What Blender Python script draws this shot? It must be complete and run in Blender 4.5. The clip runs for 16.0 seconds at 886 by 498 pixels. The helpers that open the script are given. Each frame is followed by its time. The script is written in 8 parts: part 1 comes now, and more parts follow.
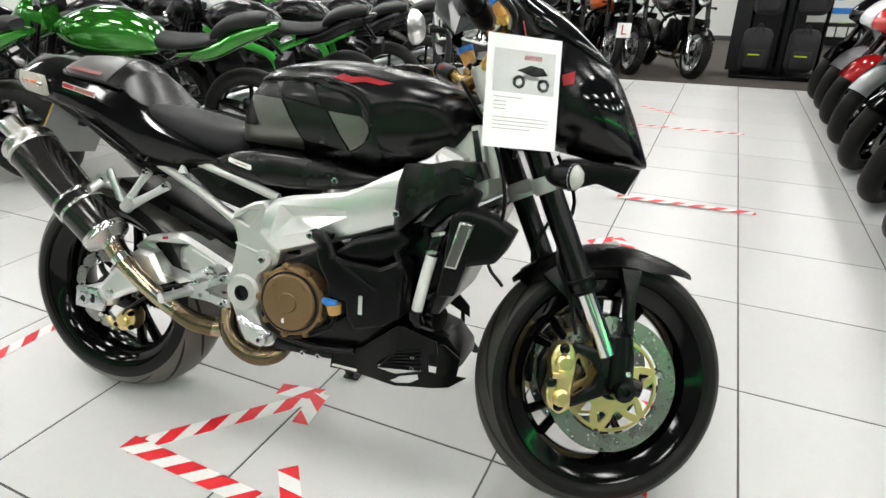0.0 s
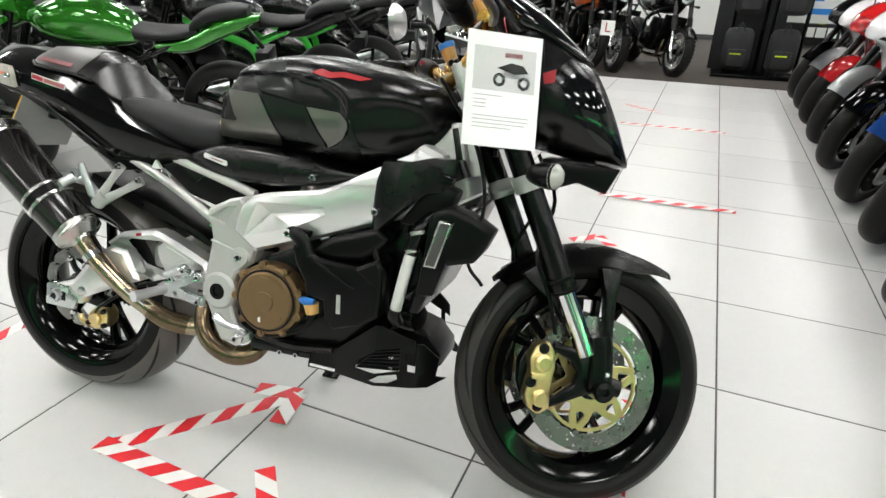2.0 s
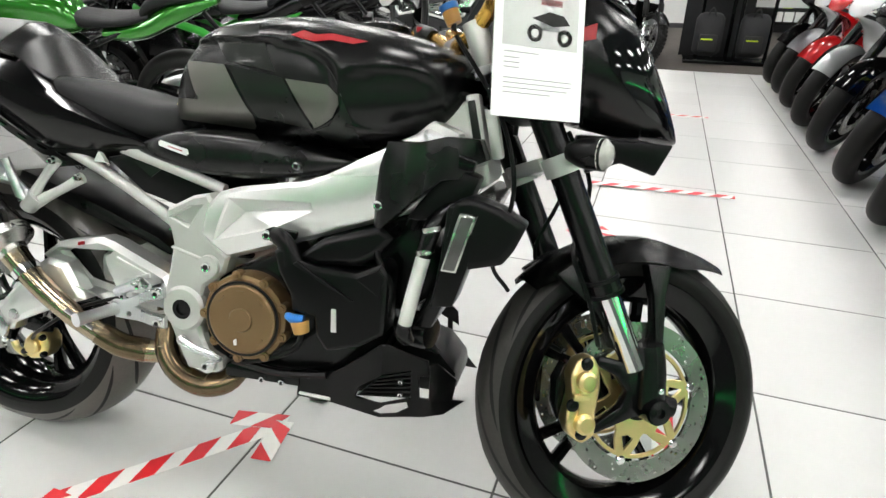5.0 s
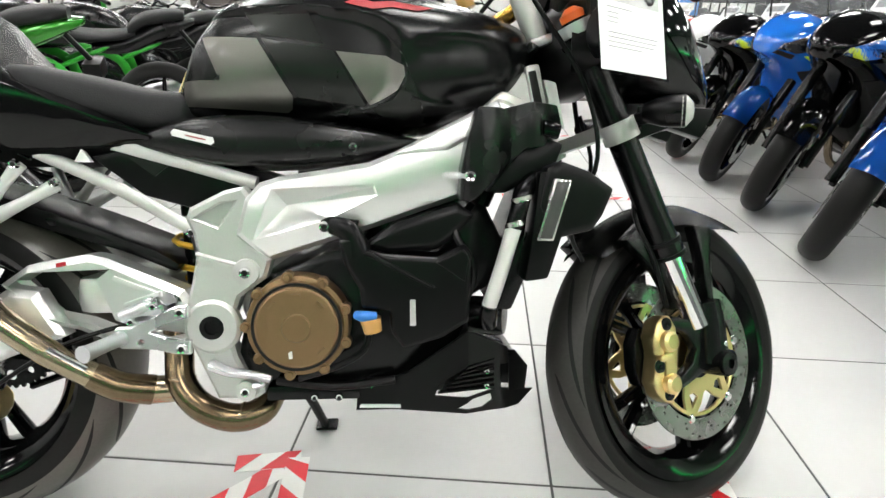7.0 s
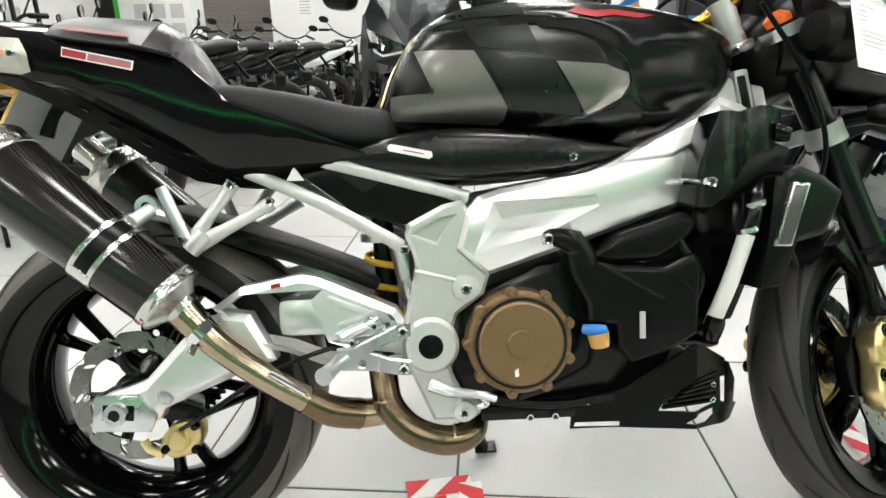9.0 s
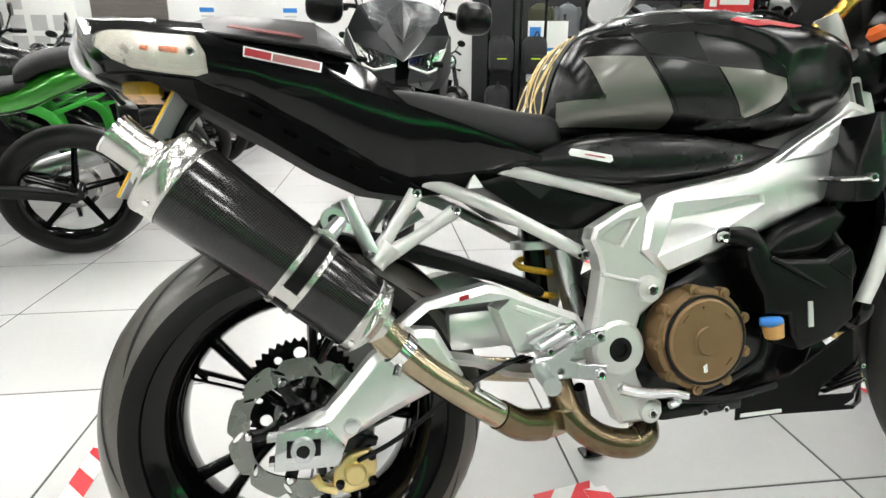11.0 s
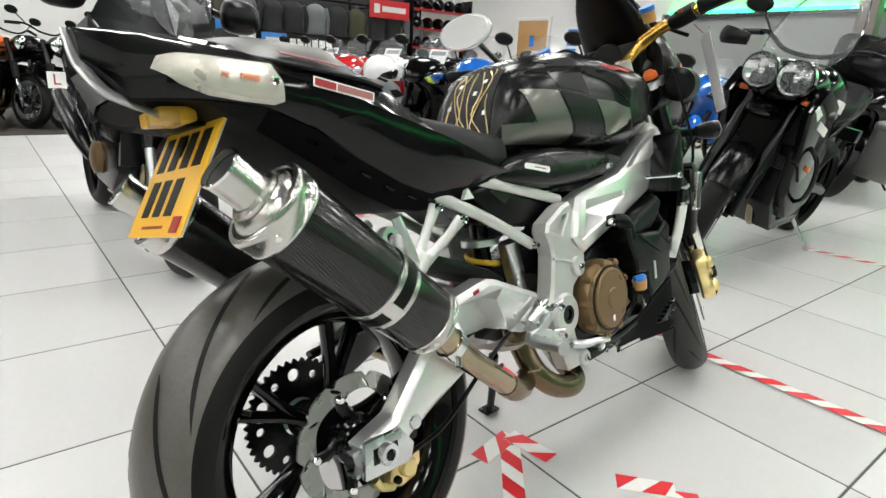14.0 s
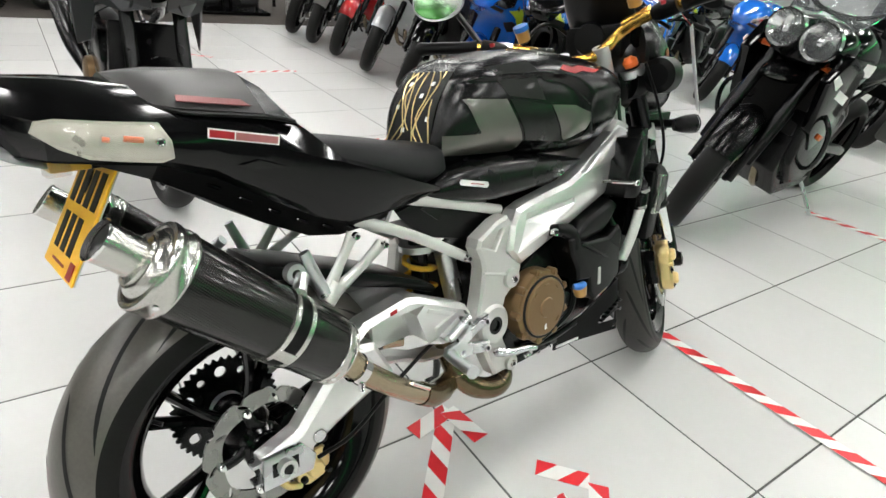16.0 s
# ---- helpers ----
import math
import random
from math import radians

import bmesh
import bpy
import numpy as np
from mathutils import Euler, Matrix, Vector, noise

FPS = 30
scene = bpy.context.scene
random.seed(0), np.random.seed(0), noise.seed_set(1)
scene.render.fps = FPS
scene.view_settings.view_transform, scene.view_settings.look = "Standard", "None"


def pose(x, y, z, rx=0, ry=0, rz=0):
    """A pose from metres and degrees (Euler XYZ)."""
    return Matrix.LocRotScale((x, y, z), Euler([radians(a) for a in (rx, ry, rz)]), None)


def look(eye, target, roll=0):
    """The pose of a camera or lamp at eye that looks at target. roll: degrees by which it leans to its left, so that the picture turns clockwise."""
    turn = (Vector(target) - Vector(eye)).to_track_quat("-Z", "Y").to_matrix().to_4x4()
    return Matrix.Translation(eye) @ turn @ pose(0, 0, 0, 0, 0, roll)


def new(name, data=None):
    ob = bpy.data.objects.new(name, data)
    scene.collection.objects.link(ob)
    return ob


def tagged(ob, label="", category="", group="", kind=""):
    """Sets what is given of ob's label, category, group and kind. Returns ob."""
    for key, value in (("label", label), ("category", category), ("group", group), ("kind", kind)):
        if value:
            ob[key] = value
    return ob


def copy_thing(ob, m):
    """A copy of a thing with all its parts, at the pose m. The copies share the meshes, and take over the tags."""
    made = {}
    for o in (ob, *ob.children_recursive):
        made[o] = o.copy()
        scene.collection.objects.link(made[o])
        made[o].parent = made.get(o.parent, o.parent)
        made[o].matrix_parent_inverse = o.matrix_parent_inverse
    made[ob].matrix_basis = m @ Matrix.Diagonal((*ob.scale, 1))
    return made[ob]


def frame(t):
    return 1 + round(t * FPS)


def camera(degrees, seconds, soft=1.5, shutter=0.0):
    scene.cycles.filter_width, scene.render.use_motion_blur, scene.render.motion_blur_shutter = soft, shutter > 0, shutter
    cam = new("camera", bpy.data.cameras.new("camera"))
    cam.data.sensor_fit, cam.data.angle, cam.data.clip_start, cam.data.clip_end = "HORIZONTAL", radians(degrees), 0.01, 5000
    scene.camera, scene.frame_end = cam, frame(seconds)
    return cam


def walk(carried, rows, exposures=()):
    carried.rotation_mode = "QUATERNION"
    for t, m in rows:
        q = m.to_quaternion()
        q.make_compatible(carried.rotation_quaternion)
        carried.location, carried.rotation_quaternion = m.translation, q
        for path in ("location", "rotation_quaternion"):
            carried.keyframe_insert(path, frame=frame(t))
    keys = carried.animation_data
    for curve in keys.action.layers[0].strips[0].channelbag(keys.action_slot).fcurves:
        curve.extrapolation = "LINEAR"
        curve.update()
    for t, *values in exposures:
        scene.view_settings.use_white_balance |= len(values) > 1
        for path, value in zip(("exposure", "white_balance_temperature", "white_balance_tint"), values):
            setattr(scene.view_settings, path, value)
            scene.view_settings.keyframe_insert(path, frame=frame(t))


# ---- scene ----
from mathutils.geometry import tessellate_polygon

cam = camera(74.5, 16.0)
PATH = [
    (0, (0.357, -1.082, 1.125), (-0.4, 0.567, 0.284), 0.1),
    (0.5, (0.336, -1.018, 1.125), (-0.41, 0.633, 0.277), 0.4),
    (1, (0.327, -0.982, 1.123), (-0.407, 0.672, 0.272), 0.7),
    (1.5, (0.346, -1.018, 1.12), (-0.376, 0.64, 0.266), 1.0),
    (2, (0.36, -1.063, 1.126), (-0.345, 0.602, 0.271), 1.1),
    (2.5, (0.36, -1.081, 1.126), (-0.328, 0.593, 0.274), 1.2),
    (3, (0.338, -1.059, 1.119), (-0.334, 0.618, 0.263), 1.4),
    (3.5, (0.271, -0.985, 1.108), (-0.387, 0.694, 0.245), 1.7),
    (4, (0.238, -0.924, 1.097), (-0.418, 0.752, 0.226), 1.9),
    (4.2, (0.239, -0.913, 1.092), (-0.418, 0.764, 0.221), 1.6),
    (6.3, (-0.038, -0.904, 0.93), (-0.259, 0.914, 0.126), 1.1),
    (6.5, (-0.092, -0.93, 0.925), (-0.223, 0.909, 0.15), 1.6),
    (7, (-0.18, -0.975, 0.908), (-0.293, 0.883, 0.178), 1.2),
    (7.5, (-0.254, -1.039, 0.896), (-0.49, 0.835, 0.237), 0.5),
    (8, (-0.299, -1.045, 0.888), (-0.549, 0.832, 0.244), -0.2),
    (8.5, (-0.446, -1.005, 0.878), (-0.589, 0.877, 0.217), -0.6),
    (9, (-0.532, -0.981, 0.881), (-0.66, 0.905, 0.226), -0.6),
    (9.5, (-0.648, -0.973, 0.882), (-0.674, 0.927, 0.258), 0.3),
    (10, (-0.803, -0.975, 0.872), (-0.733, 0.928, 0.26), 0.8),
    (10.2, (-0.831, -0.988, 0.861), (-0.77, 0.923, 0.277), 0.3),
    (12.3, (-1.231, -0.874, 0.873), (-0.537, 0.891, 0.239), 1.1),
    (12.5, (-1.248, -0.867, 0.878), (-0.485, 0.874, 0.258), 1.4),
    (13, (-1.344, -0.846, 0.88), (-0.386, 0.81, 0.296), 1.7),
    (13.5, (-1.476, -0.861, 0.891), (-0.37, 0.703, 0.316), 2.5),
    (14, (-1.528, -0.865, 0.907), (-0.329, 0.622, 0.314), 3.3),
    (14.5, (-1.532, -0.877, 0.943), (-0.323, 0.583, 0.303), 4.3),
    (15, (-1.525, -0.873, 0.953), (-0.35, 0.582, 0.245), 5.4),
    (15.5, (-1.473, -0.878, 1.014), (-0.375, 0.588, 0.21), 6.7),
    (16, (-1.347, -0.905, 1.143), (-0.273, 0.505, 0.216), 7.2),
]
EXPOSURE = [(0, 0.0), (4.2, 0.05), (6.5, 0.3), (9.5, 0.3), (12.3, 0.12), (15, 0.0), (16, 0.0)]
walk(cam, [(t, look(eye, target, roll)) for t, eye, target, roll in PATH], EXPOSURE)

# ---- light: bright shop ceiling panels, one green strip on the far wall ----
world = bpy.data.worlds.new("world")
scene.world = world
world.use_nodes = True
world.node_tree.nodes["Background"].inputs[0].default_value = (0.9, 0.95, 1.0, 1)
world.node_tree.nodes["Background"].inputs[1].default_value = 0.15


# ---- materials ----
def pbr(name, color, rough=0.5, metal=0.0, var=0.12, scale=6.0, fine=60.0, bump=0.05, coat=0.0, rough_var=0.1, spec=0.5, color2=None):
    """A surface with colour and gloss that vary at a coarse and a fine scale, and a fine relief."""
    m = bpy.data.materials.new(name)
    m.use_nodes = True
    nt = m.node_tree
    b = nt.nodes["Principled BSDF"]
    tc = nt.nodes.new("ShaderNodeTexCoord")
    n1 = nt.nodes.new("ShaderNodeTexNoise")
    n1.inputs["Scale"].default_value, n1.inputs["Detail"].default_value = scale, 5
    n2 = nt.nodes.new("ShaderNodeTexNoise")
    n2.inputs["Scale"].default_value, n2.inputs["Detail"].default_value = fine, 3
    for n in (n1, n2):
        nt.links.new(tc.outputs["Object"], n.inputs["Vector"])
    mix = nt.nodes.new("ShaderNodeMix")
    mix.data_type = "RGBA"
    lo = [max(0.0, c * (1 - var)) for c in color]
    hi = color2 if color2 else [min(1.0, c * (1 + var)) for c in color]
    mix.inputs[6].default_value, mix.inputs[7].default_value = (*lo, 1), (*hi, 1)
    add = nt.nodes.new("ShaderNodeMath")
    add.operation = "MULTIPLY_ADD"
    nt.links.new(n2.outputs["Fac"], add.inputs[0])
    add.inputs[1].default_value = 0.45
    half = nt.nodes.new("ShaderNodeMath")
    half.operation = "MULTIPLY"
    nt.links.new(n1.outputs["Fac"], half.inputs[0])
    half.inputs[1].default_value = 0.55
    nt.links.new(half.outputs[0], add.inputs[2])
    nt.links.new(add.outputs[0], mix.inputs[0])
    nt.links.new(mix.outputs[2], b.inputs["Base Color"])
    mr = nt.nodes.new("ShaderNodeMapRange")
    mr.inputs["From Min"].default_value, mr.inputs["From Max"].default_value = 0.3, 0.7
    mr.inputs["To Min"].default_value = max(0.02, rough * (1 - rough_var))
    mr.inputs["To Max"].default_value = min(1.0, rough * (1 + rough_var))
    nt.links.new(n1.outputs["Fac"], mr.inputs["Value"])
    nt.links.new(mr.outputs[0], b.inputs["Roughness"])
    b.inputs["Metallic"].default_value = metal
    b.inputs["Specular IOR Level"].default_value = spec
    b.inputs["Coat Weight"].default_value = coat
    b.inputs["Coat Roughness"].default_value = 0.06
    if bump:
        bp = nt.nodes.new("ShaderNodeBump")
        bp.inputs["Strength"].default_value, bp.inputs["Distance"].default_value = bump, 0.002
        nt.links.new(n2.outputs["Fac"], bp.inputs["Height"])
        nt.links.new(bp.outputs[0], b.inputs["Normal"])
    return m


def glow(name, color, strength):
    m = bpy.data.materials.new(name)
    m.use_nodes = True
    b = m.node_tree.nodes["Principled BSDF"]
    b.inputs["Base Color"].default_value = (*color, 1)
    b.inputs["Emission Color"].default_value = (*color, 1)
    b.inputs["Emission Strength"].default_value = strength
    return m


def clear(name, color=(1, 1, 1), rough=0.05, weight=1.0, ior=1.45):
    m = pbr(name, color, rough, 0.0, 0.02, 4, 40, 0.0)
    b = m.node_tree.nodes["Principled BSDF"]
    b.inputs["Transmission Weight"].default_value = weight
    b.inputs["IOR"].default_value = ior
    return m


def sheer(name, color, alpha, rough=0.03):
    """Thin clear plastic: see-through, with its own gloss."""
    m = pbr(name, color, rough, 0.0, 0.02, 4, 40, 0.0, spec=1.0)
    m.node_tree.nodes["Principled BSDF"].inputs["Alpha"].default_value = alpha
    return m


def carbon(name):
    """Woven carbon fibre under clear coat: a fine twill of two blacks."""
    m = pbr(name, (0.02, 0.02, 0.02), 0.2, 0.0, 0.1, 8, 90, 0.0, coat=0.25, spec=0.35)
    nt = m.node_tree
    b = nt.nodes["Principled BSDF"]
    tc = nt.nodes.new("ShaderNodeTexCoord")
    mp = nt.nodes.new("ShaderNodeMapping")
    mp.inputs["Rotation"].default_value = (0, radians(-3), 0)
    nt.links.new(tc.outputs["Object"], mp.inputs["Vector"])
    waves = []
    for way in ("X", "Z"):
        w = nt.nodes.new("ShaderNodeTexWave")
        w.wave_type, w.bands_direction, w.wave_profile = "BANDS", way, "SIN"
        w.inputs["Scale"].default_value, w.inputs["Distortion"].default_value = 68, 0.12
        nt.links.new(mp.outputs[0], w.inputs["Vector"])
        waves.append(w)
    mu = nt.nodes.new("ShaderNodeMix")
    mu.data_type, mu.blend_type = "RGBA", "DIFFERENCE"
    mu.inputs[0].default_value = 1.0
    nt.links.new(waves[0].outputs["Color"], mu.inputs[6])
    nt.links.new(waves[1].outputs["Color"], mu.inputs[7])
    ra = nt.nodes.new("ShaderNodeMix")
    ra.data_type = "RGBA"
    ra.inputs[6].default_value, ra.inputs[7].default_value = (0.002, 0.002, 0.0022, 1), (0.03, 0.028, 0.026, 1)
    nt.links.new(mu.outputs[2], ra.inputs[0])
    nt.links.new(ra.outputs[2], b.inputs["Base Color"])
    return m


M = dict(
    paint=pbr("satin_black_paint", (0.002, 0.002, 0.0022), 0.26, 0.0, 0.2, 5, 300, 0.008, coat=0.0, spec=0.38),
    gloss=pbr("gloss_black_paint", (0.0018, 0.0018, 0.002), 0.1, 0.0, 0.2, 5, 200, 0.0, coat=0.05, spec=0.28),
    grey=pbr("graphite_grey_paint", (0.17, 0.168, 0.15), 0.37, 0.88, 0.12, 9, 400, 0.01, coat=0.3),
    midgrey=pbr("dark_graphite_paint", (0.014, 0.016, 0.014), 0.3, 0.5, 0.12, 9, 400, 0.01, coat=0.15, spec=0.35),
    cowlgrey=pbr("faded_grey_paint", (0.05, 0.048, 0.048), 0.36, 0.1, 0.2, 7, 300, 0.01, spec=0.4),
    red=pbr("red_decal", (0.34, 0.01, 0.016), 0.35, 0.0, 0.1),
    white=pbr("white_decal", (0.8, 0.8, 0.78), 0.4, 0.0, 0.05),
    plastic=pbr("black_plastic", (0.0016, 0.0016, 0.0018), 0.3, 0.0, 0.25, 10, 350, 0.06, spec=0.2),
    blackmetal=pbr("black_painted_metal", (0.0022, 0.0022, 0.0025), 0.25, 0.0, 0.2, 12, 200, 0.03, coat=0.05, spec=0.25),
    seat=pbr("seat_vinyl", (0.011, 0.011, 0.012), 0.5, 0.0, 0.25, 8, 500, 0.3, spec=0.25),
    matt=pbr("matt_black_plastic", (0.0022, 0.0022, 0.0024), 0.6, 0.0, 0.3, 10, 250, 0.2, spec=0.1),
    rubber=pbr("tyre_rubber", (0.004, 0.004, 0.004), 0.5, 0.0, 0.3, 9, 160, 0.1, color2=(0.009, 0.0085, 0.008), spec=0.2),
    tread=pbr("scrubbed_tread", (0.05, 0.046, 0.041), 0.33, 0.0, 0.3, 9, 160, 0.12, color2=(0.115, 0.105, 0.09), spec=0.7),
    fronttread=pbr("worn_front_tread", (0.018, 0.017, 0.016), 0.5, 0.0, 0.3, 9, 160, 0.12, color2=(0.05, 0.046, 0.042), spec=0.35),
    alu=pbr("bare_aluminium", (0.7, 0.71, 0.72), 0.28, 1.0, 0.05, 5, 140, 0.02, rough_var=0.08),
    cast=pbr("silver_painted_casting", (0.6, 0.6, 0.58), 0.38, 0.55, 0.06, 8, 300, 0.12),
    polished=pbr("brushed_aluminium", (0.84, 0.84, 0.83), 0.33, 0.86, 0.03, 4, 200, 0.0, rough_var=0.04),
    capsteel=pbr("polished_steel_cap", (0.6, 0.59, 0.56), 0.26, 1.0, 0.04, 5, 120, 0.0),
    chrome=pbr("chrome", (0.85, 0.85, 0.86), 0.07, 1.0, 0.03, 5, 60, 0.0),
    steel=pbr("heat_tinted_steel", (0.36, 0.29, 0.19), 0.21, 1.0, 0.25, 9, 60, 0.02, color2=(0.5, 0.42, 0.3)),
    burnt=pbr("burnt_steel_pipe", (0.12, 0.085, 0.05), 0.24, 1.0, 0.3, 12, 60, 0.03, color2=(0.26, 0.2, 0.125)),
    bronze=pbr("bronze_magnesium_cover", (0.2, 0.125, 0.06), 0.42, 0.55, 0.12, 14, 260, 0.12),
    gold=pbr("gold_anodised", (0.8, 0.63, 0.3), 0.3, 1.0, 0.08, 9, 120, 0.04),
    bargold=pbr("gold_handlebar", (0.7, 0.42, 0.09), 0.25, 0.9, 0.08, 9, 120, 0.02),
    disc=pbr("brake_steel", (0.3, 0.3, 0.285), 0.27, 1.0, 0.08, 20, 160, 0.02),
    blue=pbr("blue_cap", (0.02, 0.16, 0.5), 0.35, 0.0, 0.1),
    orange=pbr("orange_plastic", (0.7, 0.13, 0.02), 0.35, 0.0, 0.1),
    amber=pbr("amber_fluid", (0.5, 0.27, 0.08), 0.3, 0.0, 0.1),
    yellow=pbr("yellow_spring", (0.75, 0.45, 0.04), 0.35, 0.0, 0.1),
    plate=pbr("yellow_plate", (0.9, 0.5, 0.03), 0.35, 0.0, 0.04, spec=0.4),
    black=pbr("black_print", (0.006, 0.006, 0.006), 0.45, 0.0, 0.1, spec=0.25),
    lens=sheer("clear_lens", (0.8, 0.77, 0.7), 0.22),
    glass=sheer("clear_screen", (0.5, 0.52, 0.54), 0.1),
    smoke=pbr("smoked_screen", (0.004, 0.004, 0.005), 0.05, 0.0, 0.1, 4, 40, 0.0, coat=0.3, spec=0.4),
    palelens=pbr("pale_ribbed_lens", (0.42, 0.42, 0.39), 0.15, 0.0, 0.15, 80, 160, 0.3, coat=0.5),
    bowl=pbr("faceted_reflector", (0.8, 0.8, 0.8), 0.08, 1.0, 0.1, 90, 60, 1.0),
    carbon=carbon("carbon_fibre"),
    hose=pbr("silver_hose", (0.75, 0.75, 0.72), 0.4, 0.3, 0.06),
    paper=pbr("paper", (0.76, 0.76, 0.76), 0.6, 0.0, 0.03),
    ink=pbr("grey_print", (0.25, 0.25, 0.26), 0.6, 0.0, 0.3, 30, 90, 0.0),
    palegrey=pbr("pale_print", (0.5, 0.5, 0.5), 0.6, 0.0, 0.15),
)


# ---- mesh helpers ----
def part(name, bm, material, parent=None, label="", sharp=35):
    """One bmesh as one mesh object under a thing or a part."""
    bmesh.ops.recalc_face_normals(bm, faces=bm.faces)
    me = bpy.data.meshes.new(name)
    bm.to_mesh(me)
    bm.free()
    me.materials.append(material)
    me.polygons.foreach_set("use_smooth", [True] * len(me.polygons))
    me.set_sharp_from_angle(angle=radians(sharp))
    ob = new(name, me)
    ob.parent = parent
    if label:
        ob["label"] = label
    return ob


def again(ob, m, parent=None):
    """The same mesh once more, at another pose."""
    o = ob.copy()
    scene.collection.objects.link(o)
    o.parent = parent if parent is not None else ob.parent
    o.matrix_basis = m
    return o


def thing(name, label, category, group="", m=None):
    ob = new(name)
    ob.empty_display_size = 0.1
    if m is not None:
        ob.matrix_basis = m
    return tagged(ob, label, category, group)


def merge(*bms):
    out = bmesh.new()
    for b in bms:
        me = bpy.data.meshes.new("t")
        b.to_mesh(me)
        b.free()
        out.from_mesh(me)
        bpy.data.meshes.remove(me)
    return out


def moved(bm, m):
    bmesh.ops.transform(bm, matrix=m, verts=bm.verts)
    return bm


def box(x0, x1, y0, y1, z0, z1, bev=0.0, seg=2):
    bm = bmesh.new()
    bmesh.ops.create_cube(bm, size=1)
    bmesh.ops.transform(bm, matrix=Matrix.Translation(((x0 + x1) / 2, (y0 + y1) / 2, (z0 + z1) / 2)) @ Matrix.Diagonal((x1 - x0, y1 - y0, z1 - z0, 1)), verts=bm.verts)
    if bev:
        bmesh.ops.bevel(bm, geom=bm.edges[:], offset=bev, segments=seg, affect="EDGES", profile=0.6)
    return bm


def slab(poly, y0, y1, bev=0.003, seg=2, inset=0.0, depth=0.0):
    """A plate with an outline in x and z, from y0 to y1, its edges rounded; inset and depth sink or raise its outer (y0) face."""
    bm = bmesh.new()
    vs = [bm.verts.new((x, y0, z)) for x, z in poly]
    face = bm.faces.new(vs)
    ext = bmesh.ops.extrude_face_region(bm, geom=[face])
    vv = [e for e in ext["geom"] if isinstance(e, bmesh.types.BMVert)]
    bmesh.ops.translate(bm, vec=(0, y1 - y0, 0), verts=vv)
    bm.faces.ensure_lookup_table()
    if inset:
        front = [f for f in bm.faces if all(abs(v.co.y - y0) < 1e-6 for v in f.verts)]
        bmesh.ops.recalc_face_normals(bm, faces=bm.faces)
        bmesh.ops.inset_region(bm, faces=front, thickness=inset, depth=depth)
    if bev:
        bmesh.ops.bevel(bm, geom=bm.edges[:], offset=bev, segments=seg, affect="EDGES", profile=0.6, clamp_overlap=True)
    return bm


def smooth_path(pts, n=6):
    """Catmull-Rom through points (of any length of tuple)."""
    p = [np.array(q, float) for q in pts]
    p = [2 * p[0] - p[1]] + p + [2 * p[-1] - p[-2]]
    out = []
    for i in range(1, len(p) - 2):
        a, b, c, d = p[i - 1:i + 3]
        for k in range(n):
            t = k / n
            out.append(0.5 * (2 * b + (c - a) * t + (2 * a - 5 * b + 4 * c - d) * t * t + (3 * b - a - 3 * c + d) * t ** 3))
    out.append(p[-2])
    return out


def tube(pts, radius, seg=12, n=6, caps=True, flat=1.0):
    """A round bar swept along a smoothed path; radius may be one for each point."""
    if isinstance(radius, (int, float)):
        radius = [radius] * len(pts)
    path = smooth_path([(*p, r) for p, r in zip(pts, radius)], n) if n > 1 else [np.array((*p, r)) for p, r in zip(pts, radius)]
    bm = bmesh.new()
    rings, up = [], None
    for i, q in enumerate(path):
        a, b = path[max(0, i - 1)][:3], path[min(len(path) - 1, i + 1)][:3]
        t = Vector(b - a).normalized()
        if up is None:
            up = Vector((0, 1, 0)) if abs(t.y) < 0.9 else Vector((1, 0, 0))
        up = (up - t * up.dot(t)).normalized()
        side = t.cross(up)
        rings.append([bm.verts.new(Vector(q[:3]) + (up * math.cos(k * 2 * math.pi / seg) * flat + side * math.sin(k * 2 * math.pi / seg)) * q[3]) for k in range(seg)])
    for a, b in zip(rings, rings[1:]):
        for k in range(seg):
            bm.faces.new((a[k], a[(k + 1) % seg], b[(k + 1) % seg], b[k]))
    if caps:
        bm.faces.new(rings[0][::-1])
        bm.faces.new(rings[-1])
    return bm


def lathe(profile, seg=32, closed=False):
    """A profile of (radius, y) turned about the y axis."""
    bm = bmesh.new()
    rings = []
    for r, y in profile:
        if r < 1e-6:
            rings.append([bm.verts.new((0, y, 0))])
        else:
            rings.append([bm.verts.new((r * math.cos(k * 2 * math.pi / seg), y, r * math.sin(k * 2 * math.pi / seg))) for k in range(seg)])
    pairs = list(zip(rings, rings[1:])) + ([(rings[-1], rings[0])] if closed else [])
    for a, b in pairs:
        for k in range(seg):
            j = (k + 1) % seg
            if len(a) == 1 and len(b) == 1:
                continue
            if len(a) == 1:
                bm.faces.new((a[0], b[j], b[k]))
            elif len(b) == 1:
                bm.faces.new((a[k], a[j], b[0]))
            else:
                bm.faces.new((a[k], a[j], b[j], b[k]))
    return bm


